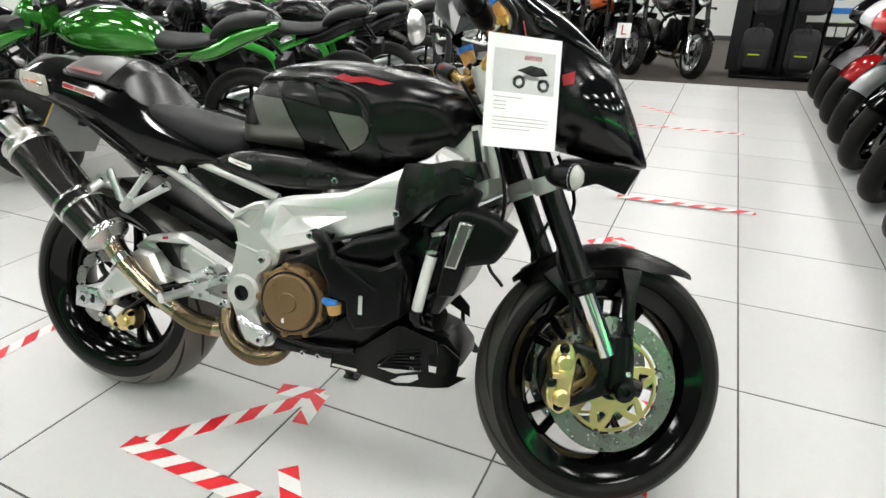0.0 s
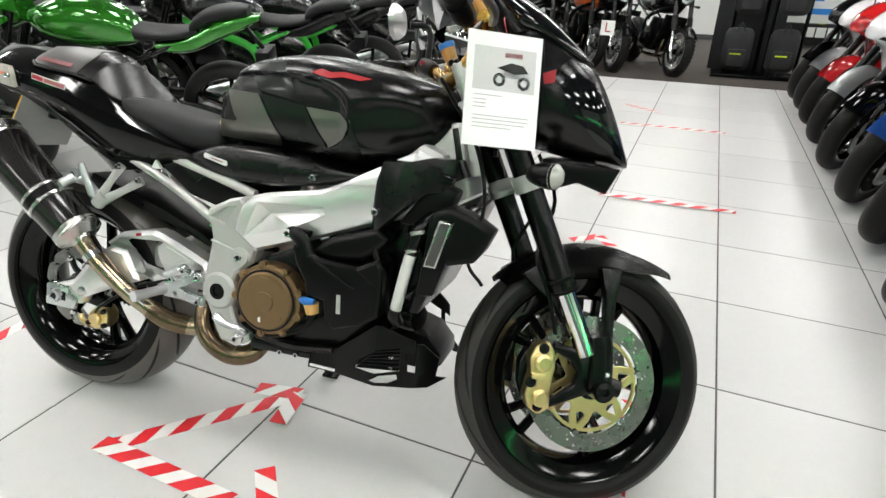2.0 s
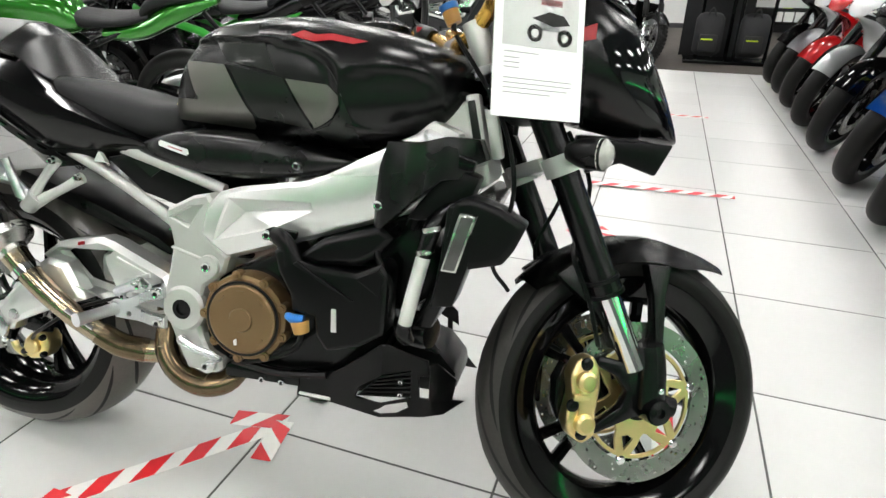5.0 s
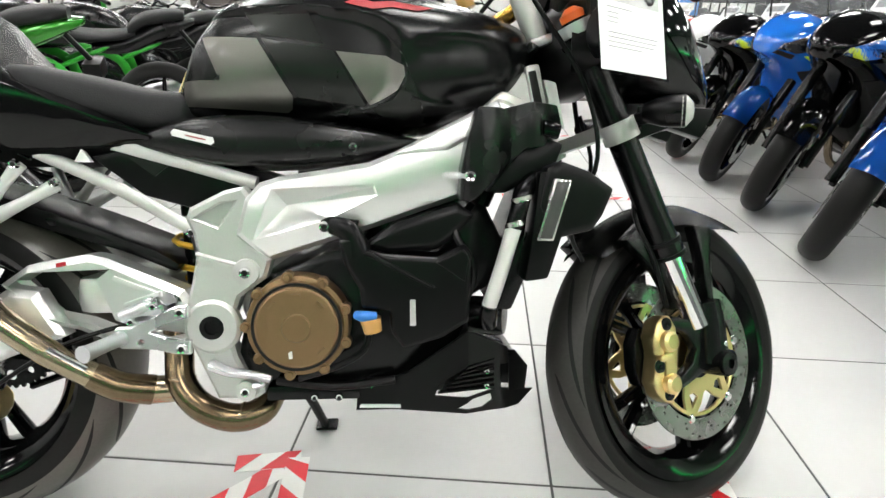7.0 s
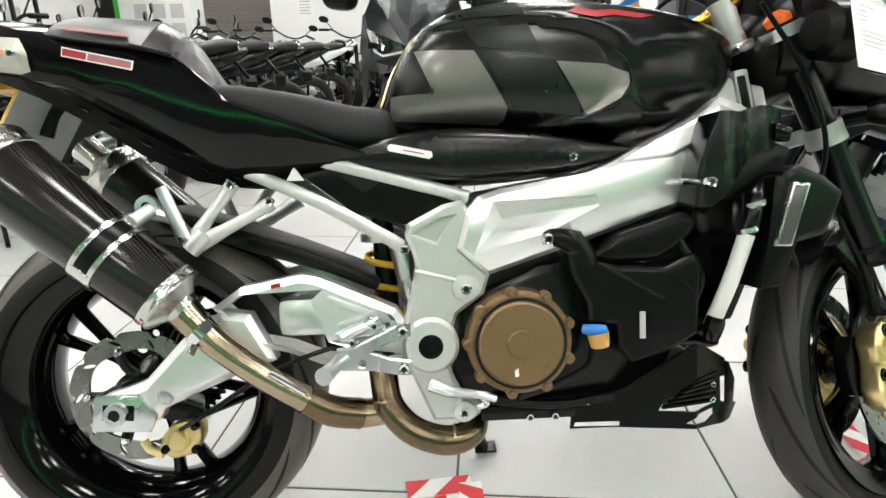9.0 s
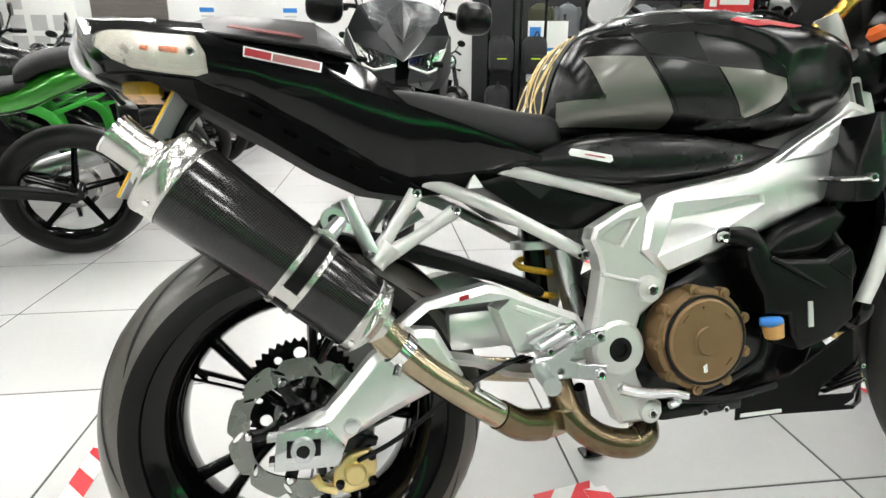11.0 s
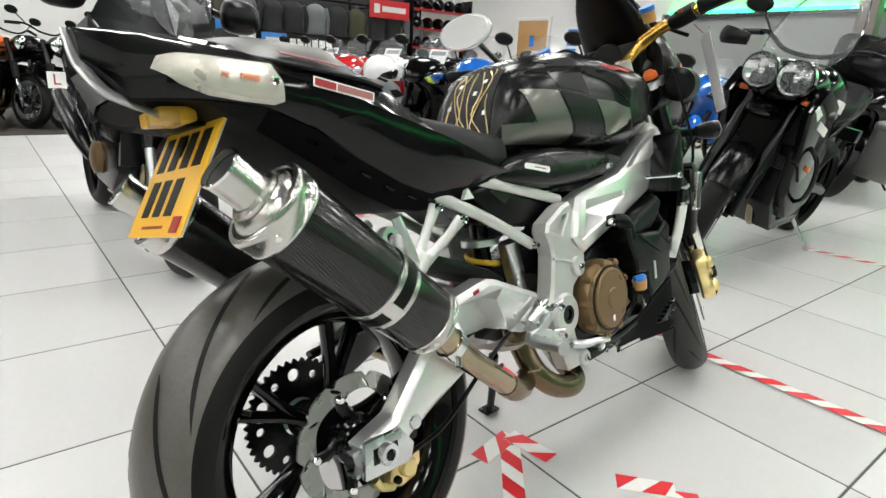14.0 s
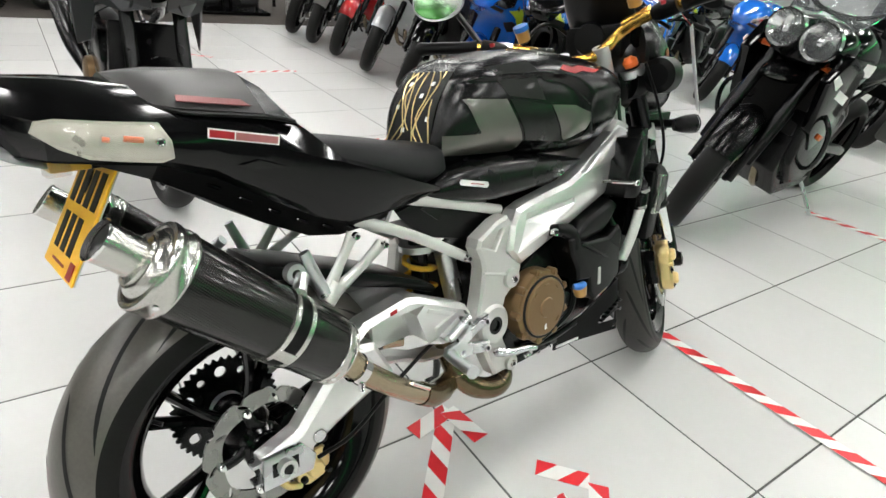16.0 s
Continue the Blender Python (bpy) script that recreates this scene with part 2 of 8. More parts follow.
class Body:
    """A bodywork form: sections (x, z low, z high, half width) joined smoothly, each a rounded box of power n.
    taper narrows it towards the top (minus: the bottom); dent sinks an area of its sides: x, z, reach in x and z, depth."""

    def __init__(self, sections, n=2.6, y=0.0, taper=0.0, dent=None, fine=5):
        self.rows, self.n, self.y, self.taper, self.dent = np.array(smooth_path(sections, fine)), n, y, taper, dent
        self.rows = self.rows[np.argsort(self.rows[:, 0])]

    def at(self, x):
        return [float(np.interp(x, self.rows[:, 0], self.rows[:, k])) for k in (1, 2, 3)]

    def shrink(self, x, z, lo, hi):
        q = min(1.0, max(0.0, (z - lo) / max(1e-6, hi - lo)))
        f = 1 - self.taper * q if self.taper > 0 else 1 + self.taper * (1 - q)
        for cx, cz, rx, rz, d in self.dent or ():
            u = min(1.0, max(0.0, (1.2 - abs((x - cx) / rx) ** 3 - abs((z - cz) / rz) ** 3) / 0.45))
            f -= d * u * u * (3 - 2 * u)
        return f

    def side(self, x, z):
        lo, hi, w = self.at(x)
        q = min(1.0, abs((z - (lo + hi) / 2) / max(1e-6, (hi - lo) / 2)))
        return w * (1 - q ** self.n) ** (1 / self.n) * self.shrink(x, z, lo, hi)

    def mesh(self, seg=36):
        bm = bmesh.new()
        rings = []
        for x, lo, hi, w in self.rows:
            ring = []
            for k in range(seg):
                a = k * 2 * math.pi / seg
                c, s = math.cos(a), math.sin(a)
                z = (lo + hi) / 2 + (hi - lo) / 2 * math.copysign(abs(s) ** (2 / self.n), s)
                ring.append(bm.verts.new((x, self.y + w * math.copysign(abs(c) ** (2 / self.n), c) * self.shrink(x, z, lo, hi), z)))
            rings.append(ring)
        for a, b in zip(rings, rings[1:]):
            for k in range(seg):
                bm.faces.new((a[k], a[(k + 1) % seg], b[(k + 1) % seg], b[k]))
        bm.faces.new(rings[0][::-1])
        bm.faces.new(rings[-1])
        return bm


def decal(body, poly, sign=-1, lift=0.0016, step=0.012):
    """A flat outline in x and z laid on the side of a Body."""
    bm = bmesh.new()
    bm.faces.new([bm.verts.new((x, 0, z)) for x, z in poly])
    xs, zs = [p[0] for p in poly], [p[1] for p in poly]
    for axis, lo, hi in ((0, min(xs), max(xs)), (2, min(zs), max(zs))):
        v = lo + step
        while v < hi:
            co, no = [0, 0, 0], [0, 0, 0]
            co[axis], no[axis] = v, 1
            bmesh.ops.bisect_plane(bm, geom=bm.verts[:] + bm.edges[:] + bm.faces[:], plane_co=co, plane_no=no)
            v += step
    for v in bm.verts:
        v.co.y = body.y + sign * (body.side(v.co.x, v.co.z) + lift)
    return bm


def rot_axis(origin, direction, degrees):
    return Matrix.Translation(origin) @ Matrix.Rotation(radians(degrees), 4, Vector(direction)) @ Matrix.Translation(-Vector(origin))


def letters(text, size, depth=0.0006):
    """Built-in lettering as a bmesh in the x-y plane, centred."""
    cu = bpy.data.curves.new("t", "FONT")
    cu.body, cu.size, cu.extrude, cu.align_x, cu.align_y = text, size, depth, "CENTER", "CENTER"
    ob = bpy.data.objects.new("t", cu)
    scene.collection.objects.link(ob)
    me = bpy.data.meshes.new_from_object(ob.evaluated_get(bpy.context.evaluated_depsgraph_get()))
    bm = bmesh.new()
    bm.from_mesh(me)
    bpy.data.objects.remove(ob)
    bpy.data.curves.remove(cu)
    bpy.data.meshes.remove(me)
    return bm


def cutout(outer, holes, y, t, rim=0.0):
    """A plate with an outline in x and z and openings through it, from y to y + t; rim bevels its edges."""
    loops = []
    for k, loop in enumerate([outer] + list(holes)):
        area = sum(a[0] * b[1] - b[0] * a[1] for a, b in zip(loop, loop[1:] + loop[:1]))
        ordered = list(loop) if (area > 0) == (k == 0) else list(loop)[::-1]
        r = rim if k == 0 else min(rim, 0.003)
        inner = []
        for a, b, c in zip(ordered[-1:] + ordered[:-1], ordered, ordered[1:] + ordered[:1]):
            u, v = (Vector(b) - Vector(a)).normalized(), (Vector(c) - Vector(b)).normalized()
            m = Vector((-u.y - v.y, u.x + v.x))
            m = m.normalized() if m.length > 1e-6 else Vector((-u.y, u.x))
            inner.append(Vector(b) + m * r / max(0.6, m.dot(Vector((-u.y, u.x)))))
        loops.append((ordered, inner, r))
    bm = bmesh.new()
    rings = []
    for ordered, inner, r in loops:
        levels = [(inner, y), (ordered, y + r), (ordered, y + t - r), (inner, y + t)] if r else [(ordered, y), (ordered, y + t)]
        rings.append([[bm.verts.new((p[0], h, p[1])) for p in row] for row, h in levels])
        for low, high in zip(rings[-1], rings[-1][1:]):
            for k in range(len(low)):
                q = (k + 1) % len(low)
                bm.faces.new((low[k], low[q], high[q], high[k]))
    for side in (0, -1):
        flat = [v for ring in rings for v in ring[side]]
        for tri in tessellate_polygon([[Vector((v.co.x, v.co.z, 0)) for v in ring[side]] for ring in rings]):
            bm.faces.new([flat[k] for k in tri])
    bmesh.ops.recalc_face_normals(bm, faces=bm.faces)
    return bm


def hollow(poly, apex, y):
    """A sunken facet: an outline in x and z at depth y drawn in to one deeper point."""
    bm = bmesh.new()
    a = bm.verts.new((apex[0], apex[1], apex[2]))
    vs = [bm.verts.new((x, y, z)) for x, z in poly]
    for p, q in zip(vs, vs[1:] + vs[:1]):
        bm.faces.new((p, q, a))
    return bm


def swept(bm, way):
    """Shifts a plate sideways along x by a smooth course of (x, y)."""
    xs, ys = [p[0] for p in way], [p[1] for p in way]
    for v in bm.verts:
        v.co.y += float(np.interp(v.co.x, xs, ys))
    return bm


def strips(bm, x0, x1, step=0.008):
    """Cuts a mesh across x, so that it can be bent."""
    x = x0 + step
    while x < x1:
        bmesh.ops.bisect_plane(bm, geom=bm.verts[:] + bm.edges[:] + bm.faces[:], plane_co=(x, 0, 0), plane_no=(1, 0, 0))
        x += step
    return bm


def ring_of(r, n, cx=0.0, cz=0.0, sx=1.0, turn=0.0):
    """An oval outline of n corners."""
    out = []
    for k in range(n):
        a, b = r * sx * math.cos(2 * math.pi * k / n), r * math.sin(2 * math.pi * k / n)
        out.append((cx + a * math.cos(turn) - b * math.sin(turn), cz + a * math.sin(turn) + b * math.cos(turn)))
    return out


def loft(stations, crease=0):
    """Half sections (y, z) from the top's middle round to the bottom's middle at each x, mirrored and joined along x."""
    bm = bmesh.new()
    rings = []
    for x, half in stations:
        full = [(-y, z) for y, z in half] + [(y, z) for y, z in half[-2:0:-1]]
        rings.append([bm.verts.new((x, y, z)) for y, z in full])
    for a, b in zip(rings, rings[1:]):
        for k in range(len(a)):
            bm.faces.new((a[k], a[(k + 1) % len(a)], b[(k + 1) % len(a)], b[k]))
    bm.faces.new(rings[0][::-1])
    bm.faces.new(rings[-1])
    return bm


# ---- the room ----
TILE = 0.576
M.update(
    wall=pbr("white_wall", (0.78, 0.78, 0.77), 0.7, 0.0, 0.03, 1.5, 120, 0.08),
    ceiling=pbr("ceiling_board", (0.09, 0.09, 0.09), 0.8, 0.0, 0.04, 2, 150, 0.1),
    grout=pbr("dark_grout", (0.085, 0.085, 0.082), 0.8, 0.0, 0.3, 20, 200, 0.2),
    carpet=pbr("dark_carpet", (0.05, 0.042, 0.036), 0.95, 0.0, 0.3, 4, 400, 0.4),
    skirting=pbr("dark_skirting", (0.05, 0.05, 0.055), 0.5, 0.0, 0.1),
    panel=glow("ceiling_light_panel", (0.97, 0.962, 0.932), 31.0),
    strip=glow("green_light_strip", (0.02, 1.0, 0.2), 1.7),
    wash=glow("green_wall_light", (0.01, 0.8, 0.14), 20.0),
    greypanel=pbr("grey_wall_panel", (0.26, 0.27, 0.265), 0.6, 0.0, 0.06, 1.5, 120, 0.05),
    door=pbr("oak_door", (0.45, 0.25, 0.09), 0.45, 0.0, 0.2, 3, 40, 0.05),
    tape_red=pbr("red_tape", (0.68, 0.02, 0.03), 0.4, 0.0, 0.12, 12, 90, 0.05),
    tape_white=pbr("white_tape", (0.78, 0.78, 0.76), 0.42, 0.0, 0.08, 12, 90, 0.05),
)


def tile_material():
    m = pbr("grey_floor_tile", (0.58, 0.575, 0.57), 0.32, 0.0, 0.05, 2.2, 30, 0.0, rough_var=0.06, spec=0.5)
    nt = m.node_tree
    b = nt.nodes["Principled BSDF"]
    info = nt.nodes.new("ShaderNodeObjectInfo")
    mr = nt.nodes.new("ShaderNodeMapRange")
    mr.inputs["To Min"].default_value, mr.inputs["To Max"].default_value = 0.94, 1.04
    nt.links.new(info.outputs["Random"], mr.inputs["Value"])
    src = b.inputs["Base Color"].links[0].from_socket
    mu = nt.nodes.new("ShaderNodeMix")
    mu.data_type, mu.blend_type = "RGBA", "MULTIPLY"
    mu.inputs[0].default_value = 1.0
    nt.links.new(src, mu.inputs[6])
    nt.links.new(mr.outputs[0], mu.inputs[7])
    nt.links.new(mu.outputs[2], b.inputs["Base Color"])
    return m


M["tile"] = tile_material()
X0, X1, Y0, Y1, CARPET, TOP = -9.2, 9.2, -6.0, 12.6, 6.62, 3.5


def wall(name, x0, x1, y0, y1, label):
    return tagged(part(name, box(x0, x1, y0, y1, 0, TOP), M["wall"]), label, "wall", kind="structure")


wall("wall_north", X0 - 0.15, X1 + 0.15, Y1, Y1 + 0.15, "plain white painted wall behind the clothing racks")
# south wall is never in view; its dark grey keeps the bike's reflections deep
M["greywall"] = pbr("grey_wall", (0.12, 0.12, 0.125), 0.7, 0.0, 0.06, 1.5, 120, 0.08)
wall("wall_south", X0 - 0.15, X1 + 0.15, Y0 - 0.15, Y0, "plain unseen showroom wall, dark grey to deepen reflections").data.materials[0] = M["greywall"]
wall("wall_west", X0 - 0.15, X0, Y0, Y1, "white painted wall with notices and a shutter")
wall("wall_east", X1, X1 + 0.15, Y0, Y1, "white painted wall with an oak door and green light")
tagged(part("ceiling", box(X0, X1, Y0, Y1, TOP, TOP + 0.1), M["ceiling"]), "dark grey ceiling with square light panels", "ceiling", kind="structure")
floor = tagged(part("floor", box(X0, X1, Y0, Y1, -0.1, -0.0012), M["grout"]), "pale grey glossy square tiles with dark joints", "floor", kind="structure")
tagged(part("carpet", box(X0, X1, CARPET, Y1, -0.001, 0.006, 0.002), M["carpet"]), "dark brown worn carpet beyond the tiles", "floor", kind="structure")
for nm, a in (("baseboard_1", (X0, X1, Y1 - 0.02, Y1 - 0.002)), ("baseboard_2", (X0 + 0.002, X0 + 0.02, Y0, Y1)), ("baseboard_3", (X1 - 0.02, X1 - 0.002, Y0, Y1))):
    tagged(part(nm, box(a[0], a[1], a[2], a[3], 0.007, 0.1, 0.004), M["skirting"]), "dark skirting board along the wall", "baseboard", kind="structure")

light = thing("ceiling_light", "square white ceiling light panel", "lamp", "ceiling lights", pose(-7.2, -4.8, TOP - 0.03))
part("frame", merge(box(-0.31, 0.31, -0.31, -0.29, 0, 0.028), box(-0.31, 0.31, 0.29, 0.31, 0, 0.028), box(-0.31, -0.29, -0.29, 0.29, 0, 0.028), box(0.29, 0.31, -0.29, 0.29, 0, 0.028)), M["white"], light)
part("diffuser", box(-0.288, 0.288, -0.288, 0.288, 0.006, 0.02), M["panel"], light)
for i in range(7):
    for j in range(8):
        if i or j:
            copy_thing(light, pose(-7.2 + 2.4 * i, -4.8 + 2.4 * j, TOP - 0.03))

strip = thing("light_strip", "glowing green light strip high on the wall", "lamp")
part("housing", box(X1 - 0.1, X1 - 0.024, -5.5, 6.0, 2.04, 2.1, 0.005), M["skirting"], strip)
part("tube", box(X1 - 0.09, X1 - 0.035, -5.4, 5.9, 2.101, 2.15, 0.008), M["wash"], strip)
tagged(part("trim_1", box(X1 - 0.02, X1 - 0.003, -5.9, 6.1, 0.11, 2.12, 0.003), M["greypanel"]), "grey painted lower wall panel", "wall panel", kind="structure")

south = thing("light_strip", "glowing green light strip along the dark wall", "lamp")
part("housing", box(-7.0, 9.0, Y0 + 0.003, Y0 + 0.06, 1.62, 1.84, 0.005), M["white"], south)
part("tube", box(-6.9, 8.9, Y0 + 0.061, Y0 + 0.09, 1.66, 1.8, 0.008), M["strip"], south)


# ---- red and white tape on the floor ----
laid = []


def tape(x0, y0, x1, y1, w=0.05, label="red and white striped floor tape", phase=0.0):
    n = math.hypot(x1 - x0, y1 - y0)
    laid.append(0.0005 + 0.0022 * (len(laid) % 4))
    t = thing("floor_tape", label, "tape", "floor tapes", Matrix.Translation((x0, y0, laid[-1])) @ Matrix.Rotation(math.atan2(y1 - y0, x1 - x0), 4, "Z"))
    part("white_strip", box(0, n, -w / 2, w / 2, 0, 0.0008), M["tape_white"], t)
    k, step, made = -w + phase, 0.105, None
    while k < n:
        a, b = k, k + step * 0.5
        pts = [(a, -w / 2), (b, -w / 2), (b + w, w / 2), (a + w, w / 2)]
        pts = [(min(n, max(0, x)), y) for x, y in pts]
        if b > 0 and (max(p[0] for p in pts) - min(p[0] for p in pts)) > 0.02:
            bm = bmesh.new()
            vs = [bm.verts.new((x, y, 0.0009)) for x, y in pts]
            bmesh.ops.remove_doubles(bm, verts=bm.verts, dist=0.0005)
            if len(bm.verts) > 2:
                f = bm.faces.new(bm.verts[:])
                r = bmesh.ops.extrude_face_region(bm, geom=[f])
                bmesh.ops.translate(bm, vec=(0, 0, 0.0006), verts=[e for e in r["geom"] if isinstance(e, bmesh.types.BMVert)])
                part("red_stripe", bm, M["tape_red"], t)
            else:
                bm.free()
        k += step
    return t


tape(-0.89, -0.36, -0.575, 0.0)
tape(-0.68, 0.0, -0.545, 0.03, label="short red and white tape of an arrow head")
tape(-0.53, -0.1, -0.55, 0.03, label="short red and white tape of an arrow head")
tape(-0.90, -0.35, -0.46, -0.36)
tape(-0.46, -0.24, -0.37, -0.34, label="short red and white tape of an arrow head")
tape(-0.36, -0.36, -0.45, -0.45, label="short red and white tape of an arrow head")
tape(0.345, 0.4, 0.37, -0.9)
tape(-0.05, 2.18, 0.66, 2.2)
tape(-0.2, 4.11, 0.62, 4.12)
tape(-0.27, 4.93, 0.06, 4.69)
tape(-0.06, 1.47, 0.05, 1.57, label="short red and white tape of an arrow head")
tape(0.05, 1.57, 0.13, 1.47, label="short red and white tape of an arrow head")
tape(-1.63, -0.35, -1.65, 0.3)
tape(2.24, 0.4, 2.34, -0.4)


# ---- the black motorcycle: x forward from the rear axle, y to its left, z up; it leans on its stand ----
BIKE = thing("motorcycle", "satin black naked sports motorcycle with silver frame on its side stand", "motorcycle", m=pose(-1.1144, -0.1467, 0, -14, 0, 7.5))


def tyre_profile(r, half, bead):
    """(radius, y) from bead to bead over a rounded crown."""
    out = [(bead, -half * 0.66), (bead + 0.008, -half * 0.8), (bead + 0.02, -half * 0.92)]
    c = half * 0.86
    for k in range(25):
        a = math.pi * (k / 24 - 0.5)
        out.append((r - c + c * math.cos(a), half * math.sin(a)))
    return out + [(bead + 0.02, half * 0.92), (bead + 0.008, half * 0.8), (bead, half * 0.66)]


def groove(r, half, side, k, n, wide=0.0044, sweep=0.85):
    """One curved tread groove: a thin dark ribbon laid on the crown."""
    bm, prev = bmesh.new(), None
    c = half * 0.86
    for s in range(17):
        u = s / 16
        a = math.pi * 0.5 * (0.08 + 0.62 * u)
        th = 2 * math.pi * k / n + sweep * u ** 1.35
        w = wide * min(1.0, 6 * u + 0.1, 6 * (1 - u) + 0.1)
        pair = []
        for e in (-1, 1):
            b = a + e * w / half * 0.75
            t = th - e * w / r * 0.7
            rr = r - c + c * math.cos(b) + 0.0011
            pair.append(bm.verts.new((rr * math.cos(t), side * half * math.sin(b), rr * math.sin(t))))
        if prev:
            bm.faces.new((prev[0], prev[1], pair[1], pair[0]))
        prev = pair
    return bm


def wheel(name, centre, r, half, turn, parent, label, rim_w):
    """A cast wheel with five split spokes; the rim is the part, tyre and hub its pieces."""
    m = turn @ Matrix.Translation(centre)
    bead = 0.226
    rim = lathe([(bead + 0.008, -rim_w), (bead + 0.011, -rim_w + 0.006), (bead - 0.004, -rim_w + 0.012), (bead - 0.02, -rim_w * 0.45), (bead - 0.024, 0), (bead - 0.02, rim_w * 0.45), (bead - 0.004, rim_w - 0.012), (bead + 0.011, rim_w - 0.006), (bead + 0.008, rim_w),
                 (bead - 0.006, rim_w - 0.003), (bead - 0.03, rim_w * 0.72), (bead - 0.042, rim_w * 0.3), (bead - 0.044, 0), (bead - 0.042, -rim_w * 0.3), (bead - 0.03, -rim_w * 0.72), (bead - 0.006, -rim_w + 0.003)], 64, True)
    w = part(name, moved(rim, m), M["gloss"], parent, label)
    for k in range(10):
        a = 2 * math.pi * (k // 2) / 5 + (0.17 if k % 2 else -0.17)
        h = 2 * math.pi * (k // 2) / 5
        p0 = (0.045 * math.cos(h), 0, 0.045 * math.sin(h))
        p1 = (0.1 * math.cos((a + h) / 2), 0, 0.1 * math.sin((a + h) / 2))
        p2 = ((bead - 0.026) * math.cos(a), 0, (bead - 0.026) * math.sin(a))
        part("spoke", moved(tube([p0, p1, p2], [0.014, 0.0095, 0.011], 10, 4, flat=1.7), m), M["gloss"], w)
    part("hub", moved(lathe([(0.012, -0.075), (0.034, -0.075), (0.036, -0.05), (0.046, -0.03), (0.048, 0.03), (0.036, 0.05), (0.034, 0.075), (0.012, 0.075)], 32, True), m), M["blackmetal"], w)
    part("tyre", moved(lathe(tyre_profile(r, half, bead), 120), m), M["rubber"], w, "scrubbed road tyre", 60)
    scrub = M["tread"] if half > 0.08 else M["fronttread"]
    crown = [(p[0] + 0.0007, p[1]) for p in tyre_profile(r, half, bead)[6:25]]
    part("tread", moved(lathe(crown, 120), m), scrub, w, "brown scrubbed tread" if half > 0.08 else "black road tread", 80)
    for side in (-1, 1):
        part("tread_groove", moved(merge(*[groove(r + 0.0004, half, side, k + (0.5 if side > 0 else 0), 10) for k in range(10)]), m), M["black"], w)
    a = 2.6
    part("valve", moved(tube([((bead - 0.03) * math.cos(a), -0.01, (bead - 0.03) * math.sin(a)), ((bead - 0.06) * math.cos(a), -0.03, (bead - 0.06) * math.sin(a))], 0.004, 8, 1), m), M["plastic"], w)
    return w


def drilled_disc(r0, r1, y, t, wave=0.0, slots=False):
    """A brake disc with real openings: a polar grid with cells left out, given thickness."""
    na, rows = 144, 9
    bm = bmesh.new()
    vs = [[bm.verts.new(((r0 + (r1 - r0) * i / rows + (wave * math.sin(k * 2 * math.pi * 10 / na) if i == rows else 0)) * math.cos(k * 2 * math.pi / na), y,
                         (r0 + (r1 - r0) * i / rows + (wave * math.sin(k * 2 * math.pi * 10 / na) if i == rows else 0)) * math.sin(k * 2 * math.pi / na))) for k in range(na)] for i in range(rows + 1)]
    for i in range(rows):
        for k in range(na):
            if slots:
                gone = 3 <= i <= 5 and (k + i * 2) % 18 < 7
            else:
                gone = (i in (1, 4, 7)) and (k + i * 2) % 12 == 0 or (i in (2, 6)) and (k + i * 2 + 5) % 12 == 0
            if not gone:
                bm.faces.new((vs[i][k], vs[i][(k + 1) % na], vs[i + 1][(k + 1) % na], vs[i + 1][k]))
    r = bmesh.ops.extrude_face_region(bm, geom=bm.faces[:])
    bmesh.ops.translate(bm, vec=(0, t, 0), verts=[e for e in r["geom"] if isinstance(e, bmesh.types.BMVert)])
    for v in [v for v in bm.verts if not v.link_faces]:
        bm.verts.remove(v)
    return bm


bolt_mesh = lathe([(0, 0.003), (0.0036, 0.003), (0.004, -0.0045), (0.0068, -0.005), (0.0078, -0.002), (0.0082, 0.004), (0, 0.004)], 18)
BOLT = part("bolt", bolt_mesh, M["chrome"], BIKE)
BOLT.matrix_basis = pose(0.735, -0.166, 0.694)


# black hexagon on the bolt head paints the shade inside its recess
SOCKET_SHADE = part("socket", lathe([(0, 0.0), (0.0042, 0.0), (0.0042, 0.003), (0, 0.003)], 6), M["black"], BOLT)
SOCKET_SHADE.matrix_basis = pose(0, -0.0052, 0)


def bolt(x, y, z, s=1.0, turn=None):
    m = Matrix.Translation((x, y, z)) @ (turn or Matrix.Identity(4)) @ Matrix.Diagonal((s, s, s, 1))
    b = again(BOLT, m, BIKE)
    again(SOCKET_SHADE, pose(0, -0.0052, 0), b)
    return b


# rear wheel, disc and caliper
REAR = Vector((0, 0, 0.311))
rear = wheel("rear_wheel", REAR, 0.311, 0.089, Matrix.Identity(4), BIKE, "gloss black cast wheel", 0.078)
RW = Matrix.Translation(REAR)
petal = [((0.1115 - 0.009 * max(0.0, math.cos(a * 10)) ** 5) * math.cos(a), (0.1115 - 0.009 * max(0.0, math.cos(a * 10)) ** 5) * math.sin(a)) for a in (2 * math.pi * k / 200 for k in range(200))]
slots = [ring_of(0.0032, 14, (0.096 if k % 2 else 0.0925) * math.cos(a), (0.096 if k % 2 else 0.0925) * math.sin(a), 3.4, a + 0.8) for k, a in enumerate(2 * math.pi * q / 10 for q in range(10))]
scallops = [((0.081 + 0.003 * math.cos(a * 5)) * math.cos(a), (0.081 + 0.003 * math.cos(a * 5)) * math.sin(a)) for a in (2 * math.pi * k / 100 for k in range(100))]
disc_r = part("brake_disc", moved(cutout(petal, slots + [scallops], -0.092, 0.005), RW), M["disc"], rear, "petal brake disc with slots", 20)
